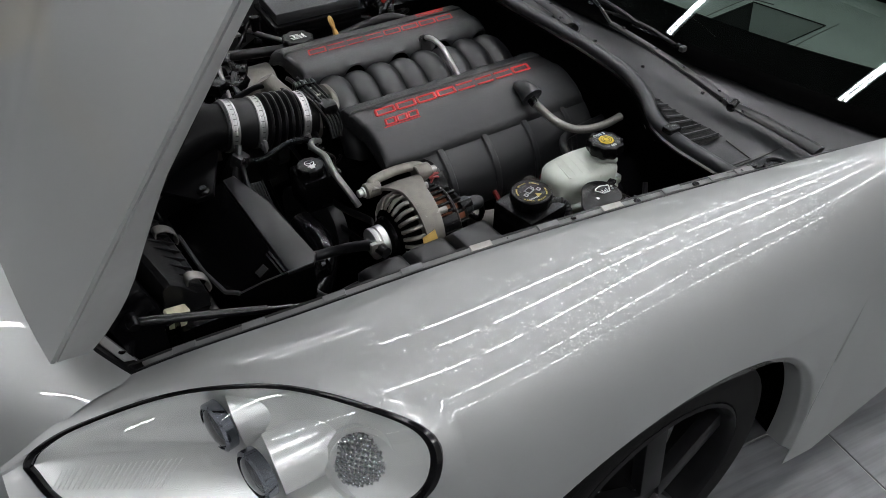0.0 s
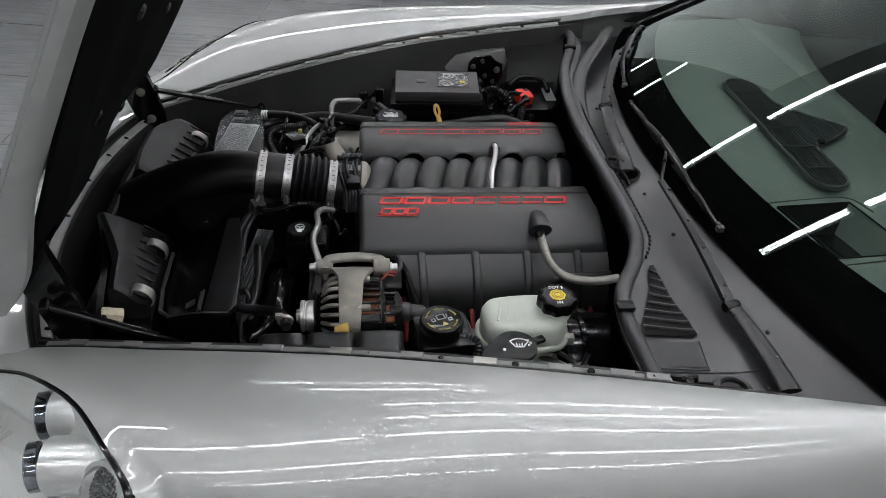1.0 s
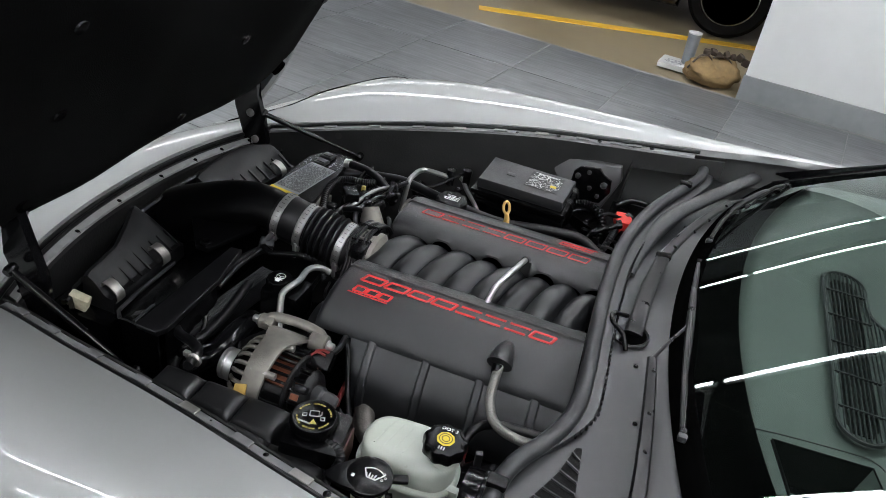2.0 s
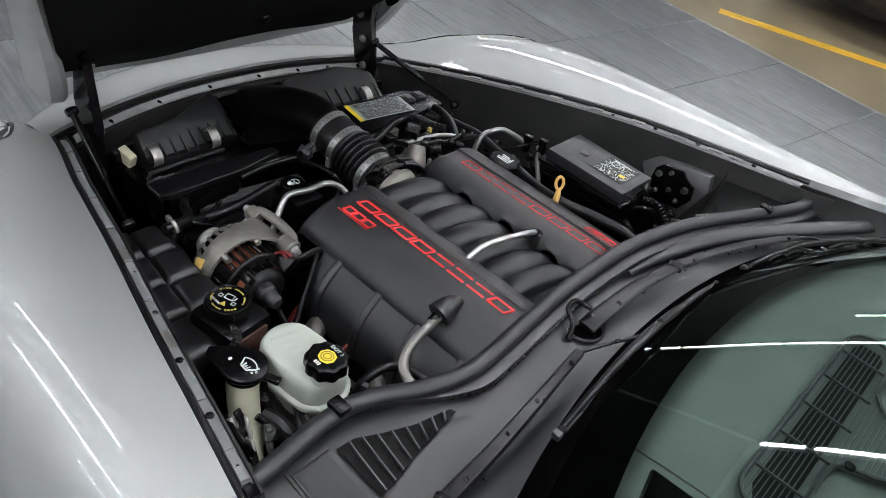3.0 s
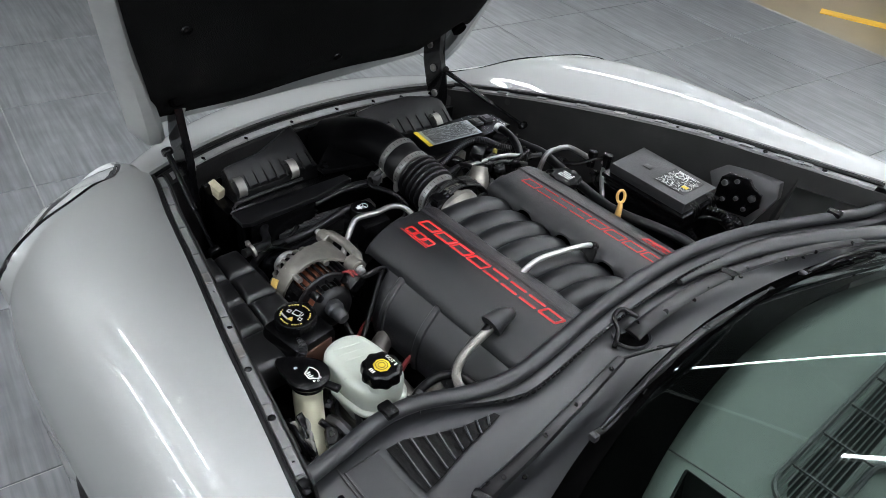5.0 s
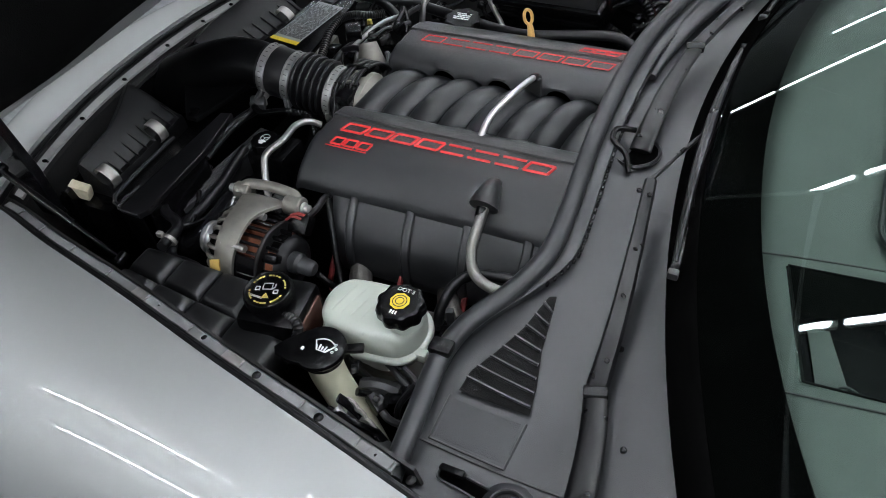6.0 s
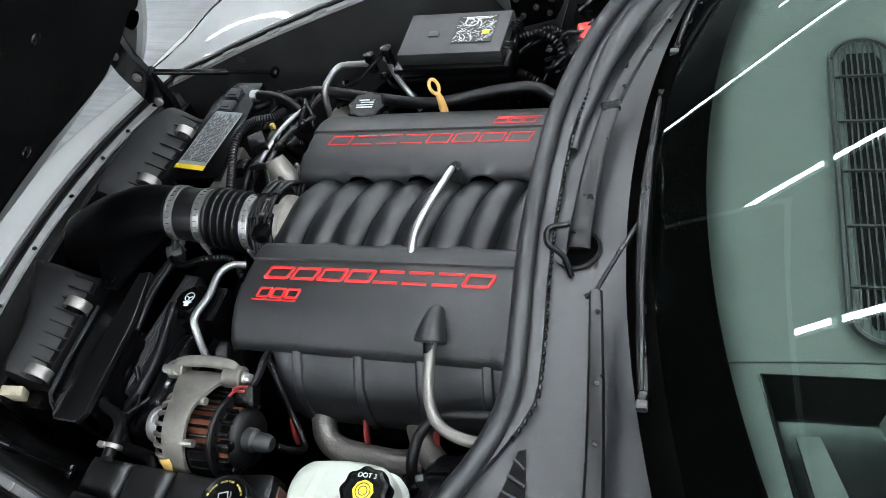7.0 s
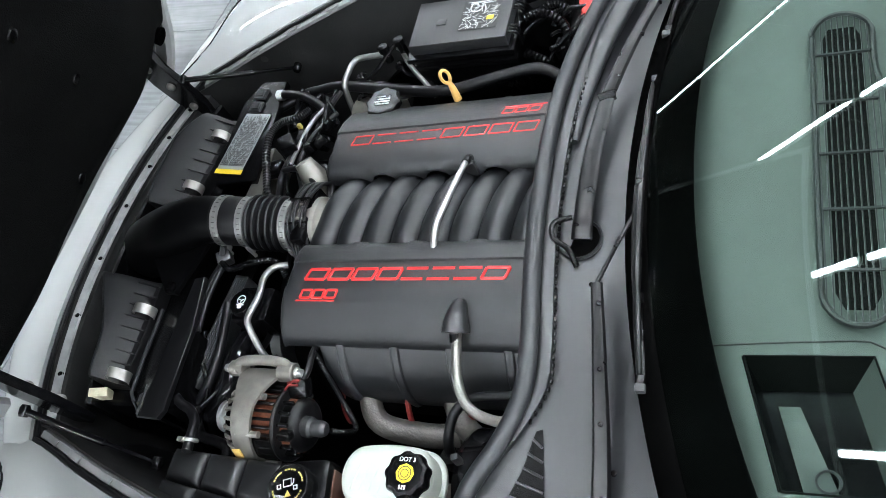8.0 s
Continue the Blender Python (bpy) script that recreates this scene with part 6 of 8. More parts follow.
def alternator():
    a = thing("alternator", "", "")
    a.parent = car
    a["label"] = "worn aluminium alternator with copper windings"
    y, z = -0.400, 0.652

    def ring(x, r, ang):
        return Vector((x, y + r * math.cos(ang), z + r * math.sin(ang)))

    # core coloured near-black as shade between the fins, pale shoulder ribs and the cast band
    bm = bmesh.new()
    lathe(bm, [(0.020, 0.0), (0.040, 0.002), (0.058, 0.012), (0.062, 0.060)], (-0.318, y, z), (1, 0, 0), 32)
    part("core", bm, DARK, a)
    bm = bmesh.new()
    lathe(bm, [(0.020, 0.0), (0.038, 0.001), (0.042, 0.006), (0.042, 0.014), (0.030, 0.018)], (-0.322, y, z), (1, 0, 0), 28)
    part("bearing_boss", bm, BLACK, a)
    for k in range(26):
        ang = 2 * math.pi * k / 26
        bm = bmesh.new()
        tube(bm, [ring(-0.309, 0.052, ang), ring(-0.302, 0.063, ang), ring(-0.292, 0.0700, ang), ring(-0.272, 0.0730, ang)], 0.0040, 6, 3)
        part("case_fin", bm, ALU, a)
    bm = bmesh.new()
    lathe(bm, [(0.060, 0.0), (0.071, 0.001), (0.074, 0.004), (0.074, 0.024), (0.071, 0.028), (0.060, 0.030)], (-0.276, y, z), (1, 0, 0), 44, caps=False)
    part("front_case", bm, ALU, a, "cast front case")
    for ang in (0.2, 1.35, 2.25, 3.5, 4.6, 5.6):
        bm = bmesh.new()
        tube(bm, [ring(-0.268, 0.075, ang), ring(-0.222, 0.074, ang)], 0.0062, 10, 0)
        part("case_bolt", bm, DULLSTEEL, a)
    bm = bmesh.new()
    lathe(bm, [(0.050, 0.0), (0.0615, 0.001), (0.0615, 0.042), (0.05, 0.045)], (-0.248, y, z), (1, 0, 0), 32)
    part("winding", bm, COPPER, a, "copper windings")
    for k in range(30):
        ang = 2 * math.pi * (k + 0.5) / 30
        bm = bmesh.new()
        wide = k % 10 in (4, 5, 6)
        box(bm, (0, 0, 0), (0.046, 0.0150 if wide else 0.0052, 0.012 if wide else 0.008), 0.0015, Matrix.Translation((-0.226, y, z)) @ Matrix.Rotation(ang, 4, "X") @ pose(0, 0, 0.066), 1)
        part("rear_fin", bm, BLACK, a)
    bm = bmesh.new()
    lathe(bm, [(0.060, 0.0), (0.0665, 0.001), (0.0670, 0.004), (0.0640, 0.007), (0.0500, 0.009), (0.0485, 0.026), (0.0440, 0.036), (0.034, 0.042), (0.001, 0.043)], (-0.205, y - 0.004, z), (1, 0, 0), 36)
    rear = part("rear_cap", bm, LIDPL, a, "black rear cap")
    for k in range(16):
        ang = 2 * math.pi * k / 16
        turn = Matrix.Translation((-0.188, y - 0.004, z)) @ Matrix.Rotation(ang, 4, "X")
        bm = bmesh.new()
        box(bm, (0, 0, 0), (0.024, 0.0050, 0.0085), 0.0012, turn @ pose(0, 0, 0.0525), 1)
        part("cap_rib", bm, BLACK, rear)
        bm = bmesh.new()
        box(bm, (0, 0, 0), (0.015, 0.0105, 0.0022), 0.0005, turn @ Matrix.Rotation(math.pi / 16, 4, "X") @ pose(0.002, 0, 0.0495), 1)
        part("vent_slot", bm, COPPER if k % 3 else DARK, rear)
    bm = bmesh.new()
    box(bm, (-0.182, y + 0.050, z + 0.040), (0.040, 0.034, 0.024), 0.004, pose(0, 0, 0, 40, 0, 0))
    part("regulator_cover", bm, BLACK, a)
    bm = bmesh.new()
    box(bm, (-0.176, y - 0.040, z + 0.046), (0.024, 0.018, 0.014), 0.003, pose(0, 0, 0, -40, 0, 0))
    part("terminal_cover", bm, BLACK, a)
    bm = bmesh.new()
    tube(bm, [(-0.165, -0.412, z + 0.016), (-0.150, -0.413, z + 0.016), (-0.130, -0.414, z + 0.015), (-0.120, -0.414, z + 0.014)], lambda t: 0.0185 if t < 0.35 else 0.0145 - 0.004 * max(0, t - 0.7) / 0.3, 16, 4)
    part("terminal_boot", bm, GREYPL, a, "grey rubber terminal boot")
    bm = bmesh.new()
    lathe(bm, [(0.022, 0), (0.029, 0.001), (0.030, 0.003), (0.030, 0.008), (0.0275, 0.010), (0.0275, 0.012), (0.030, 0.014), (0.030, 0.026), (0.026, 0.028), (0.012, 0.029)], (-0.352, y, z), (1, 0, 0), 36)
    part("pulley", bm, STEEL, a, "grooved steel pulley")
    bm = bmesh.new()
    lathe(bm, [(0.008, 0.0), (0.013, 0.001), (0.014, 0.006), (0.012, 0.010)], (-0.360, y, z), (1, 0, 0), 6)
    part("pulley_nut", bm, DULLSTEEL, a)
    # cast arm: broad over the band, with a slotted handle and two bosses by the engine
    bm = bmesh.new()
    rows = []
    for k in range(23):
        t = k / 22
        ang = radians(38 + 132 * t)
        r = 0.080 + 0.013 * (1 - t) ** 3
        x0 = -0.302 + 0.022 * min(1, t * 3) + 0.004 * t
        x1 = -0.206 - 0.024 * min(1, t * 2.5) - 0.012 * t
        rows.append([ring(x0 - 0.001, r - 0.006, ang), ring(x0, r - 0.001, ang), ring(x0 + 0.004, r, ang), ring((x0 + x1) / 2, r + 0.0012, ang), ring(x1 - 0.004, r, ang), ring(x1, r - 0.001, ang), ring(x1 + 0.001, r - 0.006, ang)])
    sheet(bm, rows, 0.007)
    arm = part("bracket", bm, ALU, a, "cast aluminium bracket", 50)
    bm = bmesh.new()
    tube(bm, [(-0.306, -0.342, 0.716), (-0.306, -0.330, 0.721), (-0.296, -0.321, 0.725), (-0.250, -0.317, 0.7265), (-0.208, -0.320, 0.724), (-0.197, -0.328, 0.720), (-0.196, -0.340, 0.712)], lambda t: 0.0095, 12, 6, flat=0.8)
    part("bracket_handle", bm, ALU, arm)
    for xa, xb, yy, zz, r in ((-0.322, -0.292, -0.330, 0.714, 0.0145), (-0.216, -0.184, -0.332, 0.712, 0.0175)):
        bm = bmesh.new()
        lathe(bm, [(0.006, 0.0), (r - 0.002, 0.0), (r, 0.002), (r, xb - xa - 0.002), (r - 0.002, xb - xa), (0.006, xb - xa)], (xa, yy, zz), (1, 0, 0), 22)
        part("boss", bm, ALU, arm)
    for x, yy, zz, d in ((-0.323, -0.330, 0.714, -1), (-0.183, -0.332, 0.712, 1)):
        bm = bmesh.new()
        lathe(bm, [(0.010, 0.0), (0.010, 0.003), (0.0072, 0.0035), (0.0072, 0.012), (0.005, 0.0135), (0.001, 0.0135)], (x, yy, zz), (d, 0, 0), 14)
        part("bracket_bolt", bm, STEEL, arm)
    bm = bmesh.new()
    slab(bm, [ring(-0.286, 0.0765, radians(154)), ring(-0.262, 0.0825, radians(148)), ring(-0.260, 0.0825, radians(161)), ring(-0.272, 0.0815, radians(169)), ring(-0.287, 0.0765, radians(167))], (0, -0.9, 0.4), 0.002)
    part("sticker", bm, STICKER, a, "faded yellow sticker")
    bm = bmesh.new()
    tube(bm, [(-0.196, -0.352, 0.708), (-0.184, -0.348, 0.713), (-0.172, -0.345, 0.708)], 0.003, 6, 4)
    tube(bm, [(-0.200, -0.362, 0.706), (-0.190, -0.356, 0.712), (-0.176, -0.352, 0.706)], 0.0024, 6, 4)
    part("red_tag", bm, DULLRED, a)
    bm = bmesh.new()
    tube(bm, [(-0.178, -0.350, 0.700), (-0.165, -0.325, 0.706), (-0.168, -0.295, 0.704), (-0.175, -0.27, 0.690)], 0.006, 8, 6)
    part("plug_lead", bm, RUBBER, a)
    bm = bmesh.new()
    corrugated(bm, [(-0.168, -0.285, 0.700), (-0.150, -0.310, 0.680), (-0.130, -0.345, 0.63), (-0.105, -0.385, 0.60), (-0.108, -0.405, 0.63), (-0.118, -0.412, 0.655)], 0.006)
    part("loom", bm, BLACK, a, "ribbed black loom")


STICKER = mat("yellow_sticker", (0.55, 0.37, 0.10), 0.6, vary=0.15, scale=80)
alternator()


def pulleys():
    p = thing("belt_drive", "", "")
    p.parent = car
    p["label"] = "drive belt and pulleys at the front of the engine"
    for x, y, z, r in ((-0.335, -0.20, 0.56, 0.055), (-0.335, -0.05, 0.47, 0.08), (-0.335, 0.15, 0.53, 0.06), (-0.335, 0.05, 0.61, 0.04)):
        bm = bmesh.new()
        lathe(bm, [(0.02, -0.016), (r * 0.9, -0.014), (r, -0.012), (r, 0.012), (r * 0.9, 0.014), (0.02, 0.016)], (x, y, z), (1, 0, 0), 26)
        part("belt_pulley", bm, GREYPL, p)
    bm = bmesh.new()
    tube(bm, [(-0.335, -0.42, 0.625), (-0.335, -0.26, 0.585), (-0.335, -0.11, 0.52), (-0.335, 0.0, 0.40), (-0.335, 0.15, 0.47), (-0.335, 0.21, 0.53), (-0.335, 0.13, 0.59), (-0.335, 0.0, 0.655), (-0.335, -0.2, 0.625), (-0.335, -0.38, 0.684)], 0.009, 8, 6, flat=0.3, up=(1, 0, 0))
    part("belt", bm, RUBBER, p)


pulleys()


def power_steering():
    s = thing("steering_reservoir", "", "")
    s.parent = car
    s["label"] = "small black steering fluid reservoir with a marked cap"
    bm = bmesh.new()
    box(bm, (-0.350, -0.185, 0.655), (0.085, 0.075, 0.075), 0.012)
    part("tank", bm, BLACK, s)
    bm = bmesh.new()
    lathe(bm, [(0.022, -0.022), (0.0265, -0.018), (0.0265, 0.0), (0.0245, 0.003), (0.001, 0.003)], (-0.363, -0.191, 0.706), (0, 0, 1), 36, 0.035, 12)
    part("cap", bm, BLACK, s, "scalloped black cap")
    bm = bmesh.new()
    m = pose(-0.363, -0.191, 0.7095) @ Matrix.Scale(0.52, 4)
    lathe(bm, [(0.0095, 0), (0.0095, 0.0006), (0.0082, 0.0006), (0.0082, 0)], m @ Vector((0.0, 0.008, 0)), (0, 0, 1), 24)
    tube(bm, [m @ Vector((-0.012, 0.010, 0)), m @ Vector((0, 0.005, 0)), m @ Vector((0.012, 0.010, 0))], 0.0009, 5, 0)
    tube(bm, [m @ Vector((0, 0.005, 0)), m @ Vector((0, -0.004, 0))], 0.0009, 5, 0)
    for k in range(4):
        box(bm, m @ Vector((-0.011 + 0.0075 * k, -0.013, 0.0002)), (0.005, 0.003, 0.0006), 0)
    box(bm, m @ Vector((0.0, -0.022, 0.0002)), (0.009, 0.006, 0.0006), 0)
    part("cap_symbol", bm, PAPER, s, "white printed symbol")
    # bright return pipe beside it
    bm = bmesh.new()
    tube(bm, [(-0.298, -0.098, 0.690), (-0.318, -0.110, 0.702), (-0.331, -0.135, 0.706), (-0.326, -0.180, 0.709), (-0.334, -0.222, 0.708), (-0.332, -0.240, 0.698), (-0.318, -0.268, 0.665), (-0.310, -0.280, 0.645)], 0.0066, 10, 6)
    part("return_pipe", bm, PIPE, car, "dull aluminium pipe")
    bm = bmesh.new()
    corrugated(bm, [(-0.470, -0.085, 0.695), (-0.430, -0.112, 0.700), (-0.370, -0.105, 0.712), (-0.325, -0.095, 0.700), (-0.300, -0.12, 0.68)], 0.007)
    part("sensor_loom", bm, BLACK, car, "ribbed black sensor loom")
    bm = bmesh.new()
    box(bm, (-0.462, -0.080, 0.690), (0.030, 0.026, 0.030), 0.005, pose(0, 0, 0, 15, 10, 30))
    tube(bm, [(-0.462, -0.08, 0.70), (-0.455, -0.065, 0.715)], 0.007, 8, 0)
    part("air_sensor", bm, GREYPL, car)


power_steering()


def coolant_hoses():
    def hose(name, pts, r, material=RUBBER, label=""):
        bm = bmesh.new()
        tube(bm, pts, r, 12, 8)
        return part(name, bm, material, car, label)
    hose("coolant_hose", [(-0.465, -0.075, 0.680), (-0.490, -0.13, 0.672), (-0.500, -0.226, 0.668), (-0.505, -0.30, 0.666), (-0.497, -0.352, 0.664), (-0.462, -0.385, 0.664), (-0.425, -0.400, 0.670), (-0.392, -0.425, 0.684), (-0.375, -0.455, 0.698), (-0.368, -0.486, 0.702)], 0.0095, RUBBER, "black coolant hose")
    hose("radiator_hose", [(-0.455, -0.16, 0.640), (-0.448, -0.26, 0.625), (-0.455, -0.335, 0.615), (-0.475, -0.372, 0.60), (-0.455, -0.42, 0.585), (-0.40, -0.435, 0.60), (-0.362, -0.448, 0.61), (-0.352, -0.478, 0.60), (-0.352, -0.50, 0.55)], 0.0105)
    hose("radiator_hose", [(-0.405, -0.22, 0.60), (-0.405, -0.27, 0.61), (-0.412, -0.33, 0.60), (-0.45, -0.375, 0.57), (-0.47, -0.39, 0.5)], 0.026, GLOSSBLACK, "glossy black radiator hose")
    hose("vent_hose", [(-0.46, -0.08, 0.688), (-0.478, -0.16, 0.678), (-0.475, -0.24, 0.672)], 0.0055)
    for y in (-0.464,):
        bm = bmesh.new()
        lathe(bm, [(0.012, -0.004), (0.0145, -0.003), (0.0145, 0.003), (0.012, 0.004)], (-0.372, y, 0.698), (0, 1, 0.2), 18)
        box(bm, (-0.382, y - 0.004, 0.711), (0.012, 0.009, 0.010), 0.002)
        part("hose_clip", bm, DULLSTEEL, car, "steel hose clip")
    # passenger side: black hose along the cover, bundle at the front
    hose("heater_hose", [(-0.52, 0.36, 0.655), (-0.44, 0.395, 0.660), (-0.395, 0.398, 0.665), (-0.33, 0.395, 0.672), (-0.20, 0.370, 0.668), (-0.06, 0.350, 0.665), (0.07, 0.370, 0.672), (0.15, 0.372, 0.675), (0.21, 0.34, 0.66)], 0.0125, RUBBER, "black heater hose")
    hose("overflow_hose", [(-0.495, 0.378, 0.684), (-0.46, 0.372, 0.688), (-0.41, 0.355, 0.690), (-0.36, 0.325, 0.682), (-0.32, 0.285, 0.665)], 0.0105, RUBBER, "black overflow hose")
    bm = bmesh.new()
    lathe(bm, [(0.0115, 0), (0.0135, 0.002), (0.0115, 0.005), (0.0135, 0.008), (0.0115, 0.011), (0.0135, 0.014), (0.0115, 0.018)], (-0.500, 0.379, 0.683), (1, -0.1, 0.1), 16)
    part("hose_nipple", bm, PIPE, car)
    bm = bmesh.new()
    corrugated(bm, [(-0.385, 0.315, 0.690), (-0.406, 0.290, 0.695), (-0.445, 0.278, 0.697), (-0.466, 0.25, 0.695), (-0.462, 0.20, 0.692), (-0.440, 0.14, 0.690), (-0.421, 0.091, 0.688), (-0.405, 0.06, 0.67)], 0.0095)
    part("ribbed_loom", bm, RUBBER, car, "thick ribbed black loom")
    hose("vacuum_hose", [(-0.375, 0.335, 0.66), (-0.38, 0.26, 0.672), (-0.39, 0.19, 0.685), (-0.402, 0.13, 0.68), (-0.41, 0.08, 0.65)], 0.008)
    hose("metal_line", [(-0.34, 0.345, 0.68), (-0.365, 0.26, 0.695), (-0.385, 0.16, 0.688)], 0.005, PIPE)
    hose("vacuum_hose", [(-0.31, 0.30, 0.685), (-0.345, 0.24, 0.692), (-0.36, 0.16, 0.69), (-0.33, 0.09, 0.69)], 0.006)
    hose("vacuum_hose", [(-0.38, 0.13, 0.705), (-0.33, 0.115, 0.725), (-0.29, 0.09, 0.715), (-0.265, 0.05, 0.70)], 0.0065)
    rnd = random.Random(11)
    for k in range(6):
        d = 0.0075 * k
        hose("wire", [(-0.236 - 0.8 * d, 0.098, 0.68), (-0.236 - 0.9 * d, 0.075, 0.722), (-0.240 - d, 0.045, 0.748 + 0.002 * (k % 2)), (-0.248 - d, 0.0, 0.756 - 0.003 * (k % 3)), (-0.244 - d, -0.048, 0.746 + 0.002 * (k % 2)), (-0.236 - 0.9 * d, -0.085, 0.720), (-0.240 - 0.8 * d, -0.105, 0.69)], 0.0031, RUBBER)
    for p, q in (((-0.2475, 0.012, 0.756), 90), ((-0.245, -0.040, 0.748), 92)):
        bm = bmesh.new()
        box(bm, (0, 0, 0), (0.0035, 0.048, 0.009), 0.001, Matrix.Translation((p[0] - 0.019, p[1], p[2])) @ pose(0, 0, 0, 0, 0, q))
        part("cable_tie", bm, BLACK, car)
    # small block of connectors
    for x, y, z, w in ((-0.40, 0.205, 0.70, 0.035), (-0.375, 0.235, 0.685, 0.03), (-0.43, 0.16, 0.675, 0.03), (-0.36, 0.17, 0.67, 0.028), (-0.42, 0.235, 0.66, 0.03)):
        bm = bmesh.new()
        box(bm, (x, y, z), (w, w * 1.4, w * 0.8), 0.005, pose(0, 0, 0, rnd.uniform(-25, 25), rnd.uniform(-20, 20), rnd.uniform(-40, 40)))
        tube(bm, [(x, y, z), (x + 0.02, y + 0.03, z - 0.03), (x + 0.03, y + 0.05, z - 0.08)], 0.006, 8, 4)
        part("connector", bm, BLACK, car, "black wiring connector")
    bm = bmesh.new()
    box(bm, (-0.392, 0.262, 0.695), (0.010, 0.010, 0.014), 0.003)
    part("small_clip", bm, PRINTYELLOW, car)
    # pump housing in pale alloy
    bm = bmesh.new()
    tube(bm, [(-0.312, 0.125, 0.735), (-0.300, 0.11, 0.705), (-0.285, 0.09, 0.67), (-0.28, 0.08, 0.6)], lambda t: 0.019 + 0.026 * t, 18, 6)
    box(bm, (-0.290, 0.075, 0.672), (0.06, 0.075, 0.03), 0.008, pose(0, 0, 0, 0, 10, 20))
    part("thermostat_housing", bm, ALU, ENGINE, "pale cast thermostat housing")


coolant_hoses()


TANK = mat("satin_tank_plastic", (0.006, 0.006, 0.0065), 0.40, vary=0.25, scale=40, bump=0.2, bump_scale=700, spec=0.45, rough_vary=0.08)


def quilted_tank():
    """Black moulded expansion tank with raised cushions, and its cap."""
    t = thing("expansion_tank", "", "")
    t.parent = car
    t["label"] = "black quilted coolant expansion tank with a ribbed cap"
    # two rows of pillows, the outer one following the fender rail
    def seam(x, j):
        inner = -0.474 - 0.04 * (x + 0.42)
        middle = -0.540 - 0.11 * (x + 0.35)
        outer = -(eased(EDGE, x)[0] - 0.040)
        return (inner, middle, min(outer, middle - 0.03))[j]

    cols = (-0.420, -0.335, -0.250, -0.163, -0.060)
    for i in range(4):
        for j in range(2):
            if i == 3 and j == 0:
                continue
            bm = bmesh.new()
            rows = []
            n = 12
            for p in range(-1, n + 2):
                u = min(max(p, 0), n) / n
                x = cols[i] + 0.0012 + (cols[i + 1] - cols[i] - 0.0024) * u
                row = []
                for q in range(-1, n + 2):
                    v = min(max(q, 0), n) / n
                    y = seam(x, j) - 0.0012 + (seam(x, j + 1) - seam(x, j) + 0.0024) * v
                    puff = (1 - abs(2 * u - 1) ** 5) * (1 - abs(2 * v - 1) ** 5)
                    zz = 0.676 + 0.05 * (x + 0.35) + 0.006 * j + 0.012 * puff ** 0.5
                    if p in (-1, n + 1) or q in (-1, n + 1):
                        zz -= 0.05
                    row.append((x, y, zz))
                rows.append(row)
            sheet(bm, rows)
            part("cushion", bm, TANK, t, "", 70)
    bm = bmesh.new()
    box(bm, (-0.235, -0.535, 0.56), (0.34, 0.10, 0.18), 0.02)
    part("tank_body", bm, BLACK, t)
    bm = bmesh.new()
    box(bm, (-0.098, -0.530, 0.692), (0.098, 0.095, 0.075), 0.014, pose(0, 0, 0, 0, 0, 8))
    part("filler_block", bm, BLACK, t)
    bm = bmesh.new()
    box(bm, (-0.0485, -0.524, 0.690), (0.004, 0.066, 0.050), 0.0015, pose(0, 0, 0, 0, 0, 8))
    part("tank_side", bm, BROWNPL, t, "brown stained tank side")
    o = (-0.103, -0.534, 0.722)
    bm = bmesh.new()
    lathe(bm, [(0.036, -0.02), (0.039, -0.015), (0.039, 0.006), (0.032, 0.008), (0.032, 0.014), (0.037, 0.016), (0.037, 0.030), (0.035, 0.033), (0.0335, 0.0335), (0.032, 0.0325), (0.001, 0.0325)], o, (0, 0, 1), 72, 0.012, 36)
    part("cap", bm, BLACK, t, "ribbed black pressure cap")
    top = Matrix.Translation(o) @ pose(0, 0, 0.0328, 0, 0, 20) @ Matrix.Scale(0.86, 4)
    bm = bmesh.new()
    for s0 in (0.1, math.pi + 0.1):
        n = 14
        pts = [top @ Vector((0.0305 * math.cos(s0 + 2.7 * k / n), 0.0305 * math.sin(s0 + 2.7 * k / n), 0)) for k in range(n + 1)]
        for k in range(n):
            if k in (4, 9):
                continue
            box(bm, (0, 0, 0), (0.0030, 0.0030 + 0.0012 * (k % 3), 0.0006), 0, top @ Matrix.Rotation(s0 + 2.7 * k / n, 4, "Z") @ pose(0.0305, 0, 0, 0, 0, 0))
    slab(bm, [top @ Vector(p) for p in ((-0.007, -0.020, 0), (0.007, -0.020, 0), (0, -0.008, 0))], (0, 0, 1), 0.0006)
    part("cap_print_yellow", bm, PRINTYELLOW, t, "yellow warning print")
    bm = bmesh.new()
    for w, h, x, y in ((0.016, 0.013, 0.0, 0.006), (0.007, 0.007, -0.017, 0.002), (0.007, 0.007, 0.016, -0.006)):
        q = [top @ Vector((x + w * u, y + h * v, 0)) for u, v in ((-0.5, -0.5), (0.5, -0.5), (0.5, 0.5), (-0.5, 0.5), (-0.5, -0.5))]
        tube(bm, q, 0.0011, 5, 0)
    tube(bm, [top @ Vector((0.009, 0.000, 0)), top @ Vector((0.013, 0.004, 0)), top @ Vector((0.013, 0.011, 0))], 0.001, 5, 0)
    for k in range(7):
        box(bm, top @ Vector((-0.026 + 0.0034 * k, -0.012 - 0.0012 * k, 0)), (0.0022, 0.0034, 0.0006), 0)
    part("cap_print_white", bm, PRINTGREY, t, "white printed symbols")
    bm = bmesh.new()
